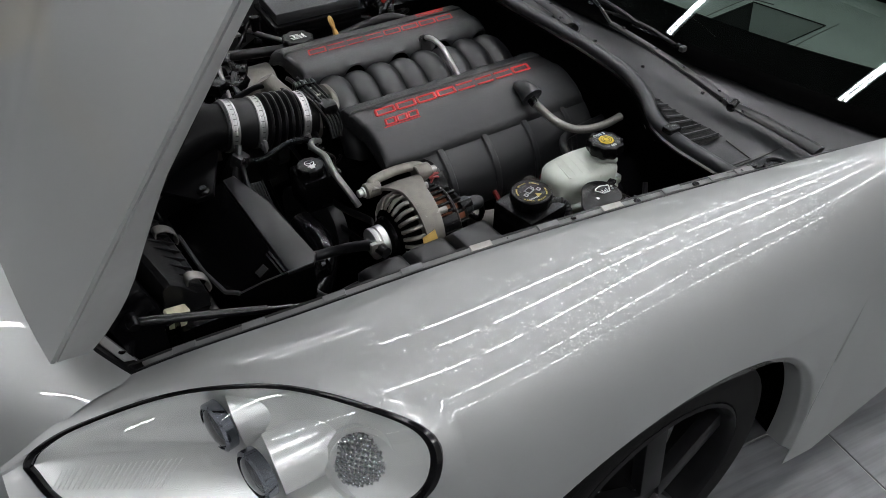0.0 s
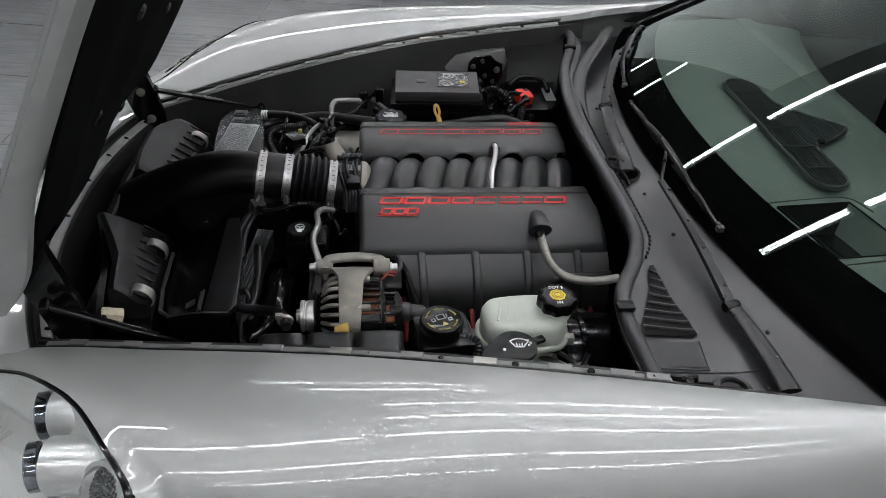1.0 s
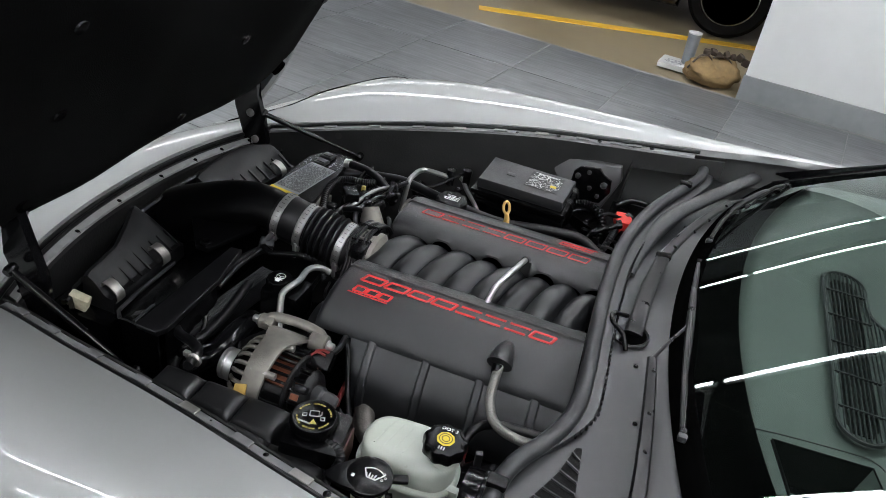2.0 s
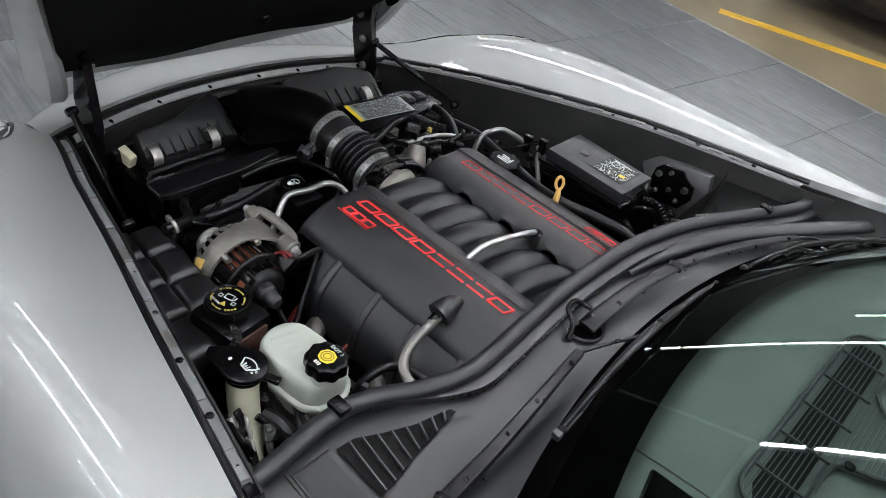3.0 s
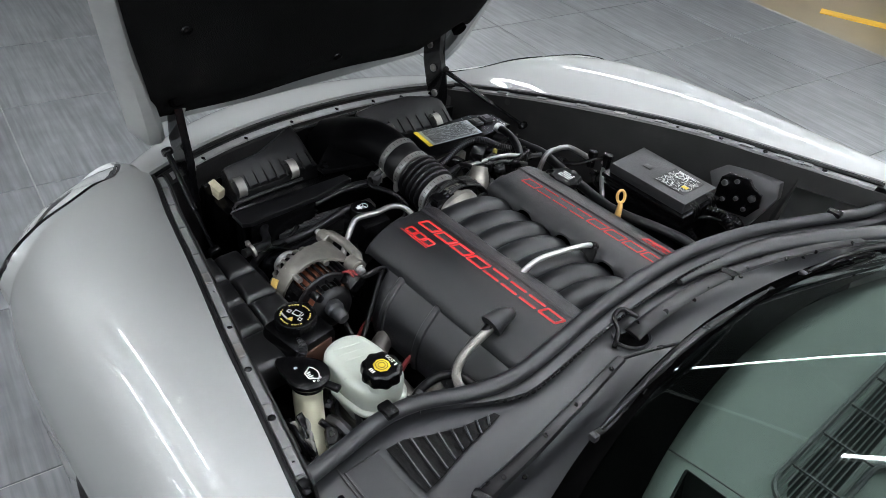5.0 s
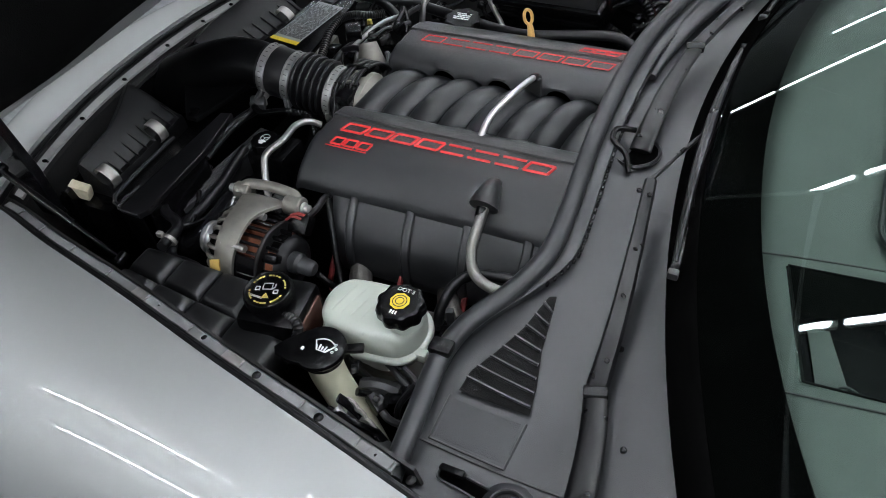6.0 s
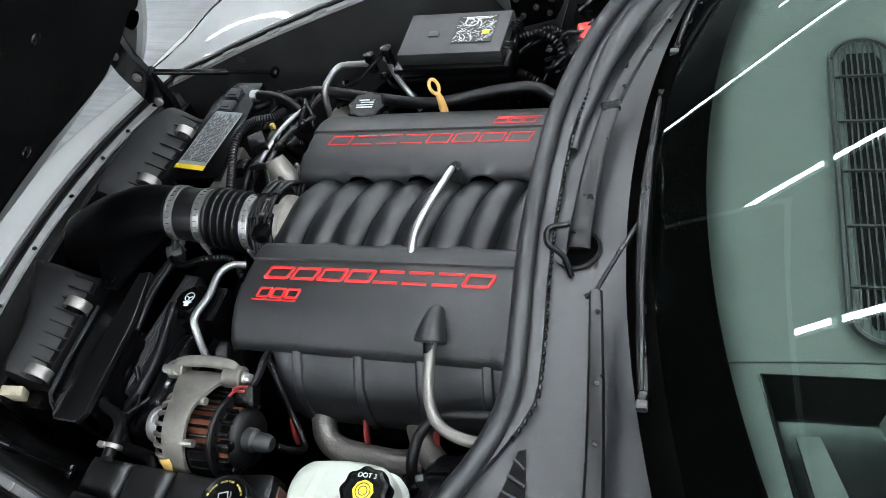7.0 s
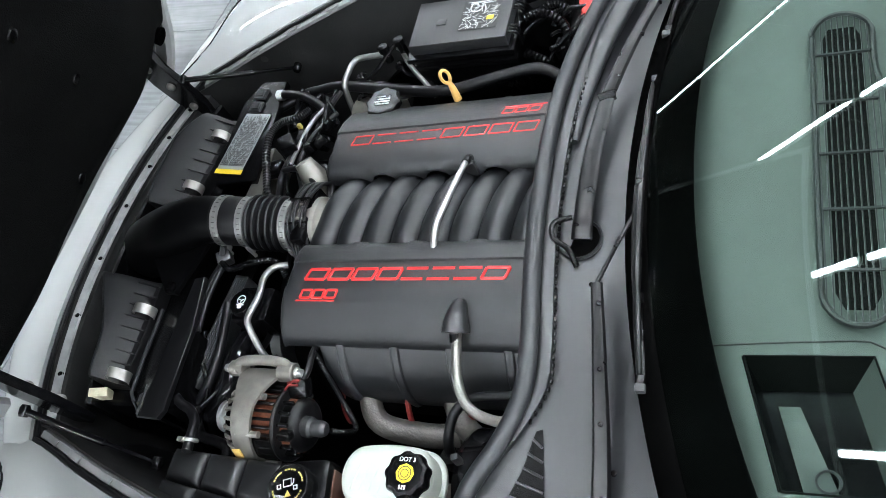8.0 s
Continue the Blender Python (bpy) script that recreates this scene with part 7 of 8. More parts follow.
    corrugated(bm, [(-0.074, -0.548, 0.722), (-0.053, -0.552, 0.725), (-0.042, -0.561, 0.718), (-0.045, -0.576, 0.7), (-0.056, -0.595, 0.68)], 0.0085, 12, 0.0065)
    part("overflow_tube", bm, RUBBER, t, "ribbed black overflow tube")


quilted_tank()


def brake_reservoir():
    r = thing("brake_reservoir", "", "")
    r.parent = car
    r["label"] = "milky brake fluid reservoir with a lobed black cap"

    def oval(cx, cy, z, hx, hy, n=56):
        """Rounded stadium."""
        out = []
        for k in range(n):
            a = 2 * math.pi * k / n
            c, s = math.cos(a), math.sin(a)
            rr = min(hx, hy) * 0.92
            out.append((cx + (hx - rr) * max(-1, min(1, 2.2 * c)) + rr * c, cy + (hy - rr) * max(-1, min(1, 2.2 * s)) + rr * s, z))
        return out
    tilt = Matrix.Translation((0.047, -0.4955, 0.6960)) @ pose(0, 0, 0, 0, 0, 2.7) @ Matrix.Translation((-0.047, 0.4955, -0.70))
    bm = bmesh.new()
    prof = [(0.030, 0.022, 0.605), (0.034, 0.026, 0.628), (0.052, 0.034, 0.640), (0.064, 0.040, 0.655), (0.070, 0.0435, 0.672), (0.0735, 0.046, 0.684), (0.0820, 0.0545, 0.685), (0.0840, 0.0565, 0.6870), (0.0840, 0.0565, 0.693), (0.0820, 0.0545, 0.6950), (0.0770, 0.0495, 0.6965), (0.0770, 0.0495, 0.722), (0.0765, 0.049, 0.730), (0.0735, 0.046, 0.7365), (0.0685, 0.041, 0.7408), (0.058, 0.031, 0.7432), (0.035, 0.012, 0.7440)]
    rings = [[bm.verts.new(tilt @ Vector(p)) for p in oval(0.047, -0.4955, z, hx, hy)] for hx, hy, z in prof]
    for a, b in zip(rings, rings[1:]):
        for k in range(len(a)):
            bm.faces.new((a[k], a[(k + 1) % len(a)], b[(k + 1) % len(a)], b[k]))
    bm.faces.new(rings[-1])
    part("tank", bm, WHITEPL, r, "milky white plastic tank", 50)
    o = Vector((0.100, -0.500, 0.748))
    bm = bmesh.new()
    lathe(bm, [(0.026, 0.0), (0.0310, 0.002), (0.0335, 0.006), (0.0335, 0.020), (0.0315, 0.025), (0.027, 0.027), (0.026, 0.0255), (0.001, 0.0255)], o, (0, 0, 1), 72, 0.05, 9)
    part("cap", bm, BLACK, r, "lobed black cap")
    bm = bmesh.new()
    lathe(bm, [(0.0275, -0.014), (0.0255, -0.009), (0.0250, 0.004)], o, (0, 0, 1), 28)
    part("filler_neck", bm, WHITEPL, r)
    for k in range(4):
        bm = bmesh.new()
        x = 0.002 + 0.016 * k
        tube(bm, [(x - 0.006, -0.524, 0.7385), (x, -0.498, 0.7392), (x + 0.006, -0.470, 0.7385)], 0.0022, 6, 4, flat=0.6)
        part("moulded_rib", bm, WHITEPL, r)
    bm = bmesh.new()
    box(bm, (0.126, -0.515, 0.684), (0.024, 0.014, 0.018), 0.003, pose(0, 0, 0, 0, 0, 0))
    part("mounting_tab", bm, WHITEPL, r)
    bm = bmesh.new()
    lathe(bm, [(0.0145, 0.0), (0.0145, 0.001), (0.001, 0.001)], o + Vector((0, 0, 0.0256)), (0, 0, 1), 8)
    part("cap_badge", bm, YELLOWPL, r, "yellow octagonal cap badge")
    bm = bmesh.new()
    for rr in (0.0105, 0.0065):
        lathe(bm, [(rr, 0.0), (rr, 0.0004), (rr - 0.0012, 0.0004), (rr - 0.0012, 0)], o + Vector((0, 0, 0.0268)), (0, 0, 1), 28)
    part("badge_rings", bm, INK, r)
    face = Matrix.Translation(o + Vector((0, 0, 0.0262))) @ pose(0, 0, 0, 0, 0, 0)
    writing("cap_writing", "DOT 3", 0.0090, face @ pose(0.0, 0.0200, 0), PAPER, r)
    bm = bmesh.new()
    for dx in (-0.004, 0.0, 0.004):
        box(bm, face @ Vector((dx, -0.0200, 0)), (0.0022, 0.006, 0.0006), 0)
    part("cap_symbol", bm, PAPER, r)
    # master cylinder, booster and pipe work below
    bm = bmesh.new()
    tube(bm, [(-0.02, -0.50, 0.60), (0.16, -0.49, 0.60)], 0.028, 16, 0)
    box(bm, (0.04, -0.508, 0.585), (0.10, 0.06, 0.05), 0.008)
    part("master_cylinder", bm, ALU, r, "cast master cylinder")
    bm = bmesh.new()
    lathe(bm, [(0.03, 0.0), (0.078, 0.008), (0.090, 0.022), (0.091, 0.050), (0.096, 0.053), (0.096, 0.060), (0.091, 0.063), (0.090, 0.12)], (0.112, -0.455, 0.575), (1, 0, 0), 36)
    part("brake_booster", bm, GLOSSBLACK, r, "gloss black brake booster drum")
    bm = bmesh.new()
    box(bm, (0.148, -0.455, 0.71), (0.012, 0.010, 0.028), 0.002, pose(0, 0, 0, 0, 0, 20))
    part("cable_tag", bm, GREYPL, r)


brake_reservoir()


def washer():
    w = thing("washer_filler", "", "")
    w.parent = car
    w["label"] = "cream washer filler neck with a flat black cap"
    bm = bmesh.new()
    tube(bm, [(0.017, -0.588, 0.722), (0.022, -0.592, 0.690), (0.045, -0.602, 0.655), (0.085, -0.622, 0.610), (0.11, -0.63, 0.54)], lambda t: 0.026 - 0.003 * t, 20, 8)
    part("neck", bm, CREAM, w, "cream plastic neck")
    bm = bmesh.new()
    o = Vector((0.016, -0.587, 0.722))
    lathe(bm, [(0.026, -0.006), (0.030, -0.004), (0.031, 0.006), (0.035, 0.008), (0.037, 0.012), (0.036, 0.017), (0.031, 0.019), (0.001, 0.019)], o, (0, 0, 1), 32)
    slab(bm, [o + Vector(p) for p in ((-0.061, -0.022, 0.010), (-0.054, -0.031, 0.010), (-0.030, -0.0355, 0.010), (-0.005, -0.034, 0.010), (-0.012, 0.034, 0.010), (-0.032, 0.017, 0.010), (-0.052, -0.004, 0.010))], (0, 0, 1), 0.0085, 0.003)
    box(bm, o + Vector((0.040, 0.020, 0.008)), (0.030, 0.014, 0.008), 0.003, pose(0, 0, 0, 0, 0, 25))
    part("cap", bm, BLACK, w, "flat black flip cap")
    top = Matrix.Translation(o + Vector((0.006, 0.0, 0.0194))) @ pose(0, 0, 0, 0, 0, -2)
    bm = bmesh.new()
    fan = [top @ Vector((0.024 * math.cos(a), -0.014 + 0.028 * math.sin(a), 0)) for a in [math.radians(50 + 8 * k) for k in range(11)]]
    base = [top @ Vector((-0.007, -0.006, 0)), top @ Vector((0.007, -0.006, 0))]
    tube(bm, fan + base + fan[:1], 0.0011, 5, 0)
    for k in range(5):
        tube(bm, [top @ Vector((-0.008 + 0.004 * k, -0.004, 0)), top @ Vector((-0.010 + 0.005 * k, 0.001 + 0.002 * (k % 2), 0))], 0.0012, 5, 0)
    for dx, dy in ((0.015, 0.010), (0.019, 0.004), (0.016, -0.002)):
        lathe(bm, [(0.0022, 0), (0.0022, 0.0004), (0.0012, 0.0004), (0.0012, 0)], top @ Vector((dx, dy, 0)), (0, 0, 1), 10)
    box(bm, top @ Vector((-0.026, -0.012, 0)), (0.0045, 0.0055, 0.0006), 0)
    part("cap_symbol", bm, PAPER, w, "white windscreen washer symbol")
    # hood latch next to the neck
    l = thing("hood_latch", "", "")
    l.parent = car
    l["label"] = "dark steel hood latch beside the filler"
    bm = bmesh.new()
    slab(bm, [(0.065, -0.665, 0.73), (0.13, -0.665, 0.725), (0.15, -0.655, 0.66), (0.07, -0.655, 0.65)], (0, -1, 0), 0.006, 0.002)
    part("latch_plate", bm, BLACK, l)
    bm = bmesh.new()
    tube(bm, [(0.085, -0.66, 0.735), (0.105, -0.668, 0.722), (0.115, -0.662, 0.700), (0.10, -0.655, 0.68)], 0.006, 10, 6)
    part("latch_hook", bm, DULLSTEEL, l)
    bm = bmesh.new()
    tube(bm, [(0.075, -0.662, 0.73), (0.12, -0.67, 0.735), (0.14, -0.66, 0.71)], 0.005, 8, 5)
    part("latch_lever", bm, BLACK, l)
    for k in range(3):
        bm = bmesh.new()
        c0 = Vector((0.095 + 0.014 * k, -0.648 - 0.005 * k, 0.722 - 0.008 * k))
        ring = [c0 + Vector((0.013 * math.cos(2 * math.pi * i / 16), 0.006 * math.sin(2 * math.pi * i / 16), 0.012 * math.sin(2 * math.pi * i / 16))) for i in range(17)]
        tube(bm, ring, 0.0035, 8, 0, cap=False)
        part("latch_spring", bm, DULLSTEEL, l)
    bm = bmesh.new()
    tube(bm, [(0.085, -0.650, 0.745), (0.10, -0.648, 0.728), (0.125, -0.652, 0.705), (0.15, -0.660, 0.69)], 0.007, 10, 6, flat=0.5)
    part("latch_pawl", bm, GLOSSBLACK, l)
    # shelf of the inner fender round the filler and the tank
    bm = bmesh.new()
    slab(bm, [(-0.06, -0.645, 0.672), (0.05, -0.672, 0.690), (0.20, -0.705, 0.715), (0.20, -0.66, 0.70), (0.13, -0.655, 0.69), (0.03, -0.645, 0.675), (-0.04, -0.632, 0.66)], (0, 0, -1), 0.01, 0.002)
    part("fender_shelf", bm, BAYWALL, car)
    # clutter behind the reservoir: wires, valves
    for pts, r, m2 in (([(0.07, -0.60, 0.68), (0.09, -0.585, 0.66), (0.10, -0.57, 0.62), (0.09, -0.55, 0.57)], 0.006, BLACK), ([(0.11, -0.59, 0.67), (0.13, -0.57, 0.65), (0.12, -0.55, 0.60)], 0.008, BLACK), ([(0.15, -0.57, 0.70), (0.13, -0.60, 0.66), (0.16, -0.62, 0.60)], 0.005, RUBBER), ([(0.06, -0.575, 0.655), (0.085, -0.57, 0.66), (0.11, -0.565, 0.65)], 0.012, GREYPL)):
        bm = bmesh.new()
        tube(bm, pts, r, 8, 6)
        part("cable", bm, m2, car)

CREAM = mat("cream_plastic", (0.55, 0.54, 0.40), 0.45, vary=0.08, scale=20)
washer()


def vacuum_line():
    # booster hose with white stripe beside the braided one
    bm = bmesh.new()
    tube(bm, [(0.108, -0.432, 0.640), (0.109, -0.415, 0.668), (0.116, -0.378, 0.684), (0.138, -0.353, 0.688), (0.180, -0.345, 0.690), (0.25, -0.343, 0.694)], 0.0085, 12, 8)
    v = part("booster_hose", bm, RUBBER, car, "black booster vacuum hose")
    bm = bmesh.new()
    lathe(bm, [(0.013, 0), (0.015, 0.004), (0.013, 0.016), (0.016, 0.02), (0.016, 0.03)], (0.107, -0.438, 0.618), (0, 0.2, 1), 14)
    part("elbow_fitting", bm, BLACK, v)


vacuum_line()


def oil_things():
    c = thing("oil_filler_cap", "", "")
    c.parent = car
    c["label"] = "lobed black oil filler cap with white print"
    o = Vector((-0.164, 0.273, 0.722))
    bm = bmesh.new()
    lathe(bm, [(0.026, -0.02), (0.030, -0.004), (0.037, -0.002), (0.038, 0.010), (0.034, 0.014), (0.001, 0.014)], o, (0, 0, 1), 60, 0.06, 8)
    part("cap_body", bm, BLACK, c)
    bm = bmesh.new()
    bars(bm, Matrix.Translation(o) @ pose(0, 0, 0.0145, 0, 0, 180), 0.040, 0.030, 4, 3, 0.9)
    part("cap_print", bm, PAPER, c)
    d = thing("dipstick", "", "")
    d.parent = car
    d["label"] = "tan plastic dipstick ring behind the cover"
    bm = bmesh.new()
    tube(bm, [(-0.030, 0.325, 0.66), (-0.034, 0.333, 0.690), (-0.038, 0.336, 0.703)], lambda t: 0.009 - 0.004 * t, 12, 4)
    ring = []
    m = Matrix.Translation((-0.041, 0.338, 0.718)) @ frame_of((0.75, -0.55, 0.35))
    for k in range(25):
        a = 2 * math.pi * k / 24
        ring.append(m @ Vector((0.0095 * math.cos(a), 0.0150 * math.sin(a), 0)))
    tube(bm, ring, 0.0036, 8, 0, cap=False)
    part("ring", bm, TAN, d, "tan ring")


oil_things()


def fuse_box():
    f = thing("fuse_box", "", "")
    f.parent = car
    f["label"] = "black fuse box with a printed label on its lid"
    bm = bmesh.new()
    slab(bm, [(-0.148, 0.432, 0.728), (0.082, 0.420, 0.732), (0.088, 0.545, 0.740), (-0.142, 0.558, 0.738)], (0, 0, -1), 0.030, 0.007)
    lid = part("lid", bm, GREYPL, f, "black moulded lid")
    bm = bmesh.new()
    slab(bm, [(-0.160, 0.420, 0.699), (0.094, 0.408, 0.703), (0.100, 0.556, 0.712), (-0.152, 0.570, 0.708)], (0, 0, -1), 0.012, 0.003)
    part("upper_flange", bm, BLACK, f)
    bm = bmesh.new()
    slab(bm, [(-0.150, 0.428, 0.688), (0.086, 0.418, 0.690), (0.092, 0.548, 0.700), (-0.144, 0.560, 0.698)], (0, 0, -1), 0.15, 0.006)
    part("box_body", bm, BLACK, f, "black box body")
    bm = bmesh.new()
    slab(bm, [(-0.157, 0.422, 0.672), (0.092, 0.411, 0.674), (0.097, 0.552, 0.684), (-0.150, 0.566, 0.682)], (0, 0, -1), 0.012, 0.003)
    part("lower_flange", bm, BLACK, f)
    m = pose(0.015, 0.492, 0.7365, 3.0, -0.6, -3)
    bm = bmesh.new()
    box(bm, (0, 0, 0), (0.088, 0.082, 0.001), 0, m)
    part("lid_label", bm, INK, f)
    bm = bmesh.new()
    rnd = random.Random(4)
    for k in range(64):
        a = Vector((rnd.uniform(-0.040, 0.036), rnd.uniform(-0.036, 0.036), 0.0009))
        b = a + Vector((rnd.uniform(-0.02, 0.02), rnd.uniform(-0.022, 0.022), 0))
        b.x, b.y = max(-0.042, min(0.042, b.x)), max(-0.039, min(0.039, b.y))
        tube(bm, [m @ a, m @ a.lerp(b, 0.5) + Vector((0.003, 0.002, 0)), m @ b], 0.00048, 5, 3, flat=0.4)
    lathe(bm, [(0.015, 0), (0.015, 0.0008), (0.013, 0.0008), (0.013, 0)], m @ Vector((-0.012, 0.022, 0.0004)), (0, 0, 1), 22)
    bars(bm, m @ pose(0.0, 0.034, 0.0004), 0.06, 0.010, 2, 9, 0.9)
    part("lid_print", bm, PAPER, f, "white printed diagram")
    bm = bmesh.new()
    box(bm, m @ Vector((0.026, -0.012, 0.0008)), (0.016, 0.012, 0.0008), 0)
    part("lid_print_yellow", bm, YELLOWPL, f)
    bm = bmesh.new()
    box(bm, (-0.075, 0.488, 0.7345), (0.022, 0.018, 0.002), 0.001)
    part("lid_emboss", bm, GREYPL, f)
    # ribbed clips at the rear end
    for y in (0.435, 0.505):
        for k in range(3):
            bm = bmesh.new()
            tube(bm, [(0.086, y + 0.009 * k, 0.730), (0.102, y + 0.009 * k, 0.722), (0.106, y + 0.009 * k, 0.690)], 0.003, 6, 4)
            part("clip_rib", bm, BLACK, f)
    for pts in ([(0.10, 0.50, 0.70), (0.14, 0.51, 0.70), (0.18, 0.50, 0.67), (0.19, 0.46, 0.62)], [(0.10, 0.44, 0.66), (0.14, 0.43, 0.64), (0.16, 0.45, 0.58)], [(0.10, 0.54, 0.66), (0.15, 0.58, 0.66), (0.20, 0.57, 0.60)]):
        bm = bmesh.new()
        corrugated(bm, pts, 0.0115, 12, 0.008)
        part("loom", bm, BLACK, f, "thick ribbed loom")
    # bracket and pressed wall behind it
    bm = bmesh.new()
    slab(bm, [(0.070, 0.590, 0.745), (0.085, 0.592, 0.762), (0.135, 0.602, 0.765), (0.148, 0.606, 0.745), (0.172, 0.612, 0.735), (0.176, 0.612, 0.700), (0.155, 0.606, 0.665), (0.085, 0.592, 0.660), (0.066, 0.588, 0.690)], (0, 1, 0), 0.008, 0.002)
    bracket = part("relay_bracket", bm, BLACK, f, "black plate with small bolts")
    for x, z, r in ((0.083, 0.735, 0.008), (0.110, 0.750, 0.006), (0.155, 0.720, 0.009), (0.120, 0.705, 0.006), (0.090, 0.690, 0.006), (0.145, 0.685, 0.006)):
        bm = bmesh.new()
        lathe(bm, [(r, -0.004), (r, 0.004), (r * 0.6, 0.006), (0.001, 0.006)], (x, 0.588 + (x - 0.07) * 0.2, z), (0, -1, 0.1), 12)
        part("relay_bolt", bm, GREYPL, bracket)
    bm = bmesh.new()
    slab(bm, [(-0.02, 0.668, 0.733), (0.06, 0.670, 0.742), (0.185, 0.668, 0.758), (0.195, 0.66, 0.72), (0.155, 0.63, 0.62), (0.08, 0.62, 0.62)], (0, 1, 0), 0.02, 0.006)
    part("pressed_panel", bm, GREYWALL, car, "grey pressed inner panel")
    # battery in the rear corner
    b = thing("battery", "", "")
    b.parent = car
    b["label"] = "black battery with a red terminal cover"
    bm = bmesh.new()
    box(bm, (0.27, 0.60, 0.57), (0.17, 0.20, 0.15), 0.008)
    part("case", bm, BLACK, b)
    bm = bmesh.new()
    box(bm, (0.318, 0.60, 0.6455), (0.030, 0.085, 0.002), 0)
    part("case_label", bm, LABELGREY, b)
    bm = bmesh.new()
    box(bm, (0.232, 0.550, 0.660), (0.045, 0.050, 0.032), 0.009, pose(0, 0, 0, 8, 6, 15))
    tube(bm, [(0.228, 0.53, 0.66), (0.222, 0.505, 0.655)], 0.011, 10, 0)
    part("terminal_cover", bm, REDPL, b, "bright red terminal cover")
    bm = bmesh.new()
    corrugated(bm, [(0.222, 0.508, 0.655), (0.215, 0.48, 0.64), (0.20, 0.46, 0.60), (0.17, 0.44, 0.56)], 0.010)
    part("battery_cable", bm, GREYPL, b)
    bm = bmesh.new()
    tube(bm, [(0.20, 0.63, 0.66), (0.24, 0.655, 0.675), (0.30, 0.65, 0.672), (0.31, 0.58, 0.665)], 0.008, 8, 5)
    part("hold_down", bm, BLACK, b)
    # air-conditioning lines beside the fuse box
    bm = bmesh.new()
    tube(bm, [(-0.322, 0.360, 0.60), (-0.318, 0.382, 0.680), (-0.318, 0.425, 0.686), (-0.312, 0.452, 0.687), (-0.295, 0.464, 0.687), (-0.225, 0.468, 0.684)], 0.0070, 12, 8)
    ac = part("ac_line", bm, PIPE, car, "bright air-conditioning line")
    bm = bmesh.new()
    tube(bm, [(-0.210, 0.490, 0.680), (-0.200, 0.485, 0.676), (-0.177, 0.449, 0.672), (-0.150, 0.415, 0.668), (-0.126, 0.392, 0.655), (-0.11, 0.38, 0.62)], 0.0058, 12, 6)
    part("ac_branch", bm, PIPE, ac)
    for x, y, z in ((-0.232, 0.470, 0.692), (-0.190, 0.478, 0.700)):
        bm = bmesh.new()
        lathe(bm, [(0.010, -0.03), (0.010, 0.0), (0.013, 0.001), (0.013, 0.016), (0.010, 0.018), (0.001, 0.018)], (x, y, z), (0, 0, 1), 14)
        part("valve_cap", bm, BLACK, ac)
    bm = bmesh.new()
    tube(bm, [(-0.31, 0.40, 0.66), (-0.26, 0.43, 0.668), (-0.22, 0.47, 0.69), (-0.19, 0.50, 0.70)], 0.005, 8, 6)
    part("ac_wire", bm, BLACK, ac)
    bm = bmesh.new()
    lathe(bm, [(0.03, -0.06), (0.06, -0.05), (0.06, 0.05), (0.02, 0.06)], (-0.26, 0.36, 0.58), (1, 0, 0), 24)
    part("ac_compressor", bm, ALU, ac)
    bm = bmesh.new()
    lathe(bm, [(0.030, -0.02), (0.030, 0.004), (0.026, 0.008), (0.014, 0.008), (0.012, 0.003), (0.001, 0.003)], (-0.50, 0.538, 0.625), (0.2, -1, 0.35), 24)
    part("bushing", bm, BLACK, car)


GREYWALL = mat("primer_grey_panel", (0.035, 0.035, 0.036), 0.42, 0.1, vary=0.3, scale=14, bump=0.2, bump_scale=200)
REDPL = mat("red_plastic", (0.65, 0.03, 0.02), 0.45, vary=0.06)
fuse_box()


def cowl_hook():
    bm = bmesh.new()
    tube(bm, [(0.305, -0.095, 0.815), (0.280, -0.110, 0.822), (0.282, -0.135, 0.820), (0.305, -0.150, 0.812), (0.318, -0.172, 0.795)], 0.0045, 8, 6)
    part("washer_tube", bm, BLACK, car, "thin black washer tube")


cowl_hook()


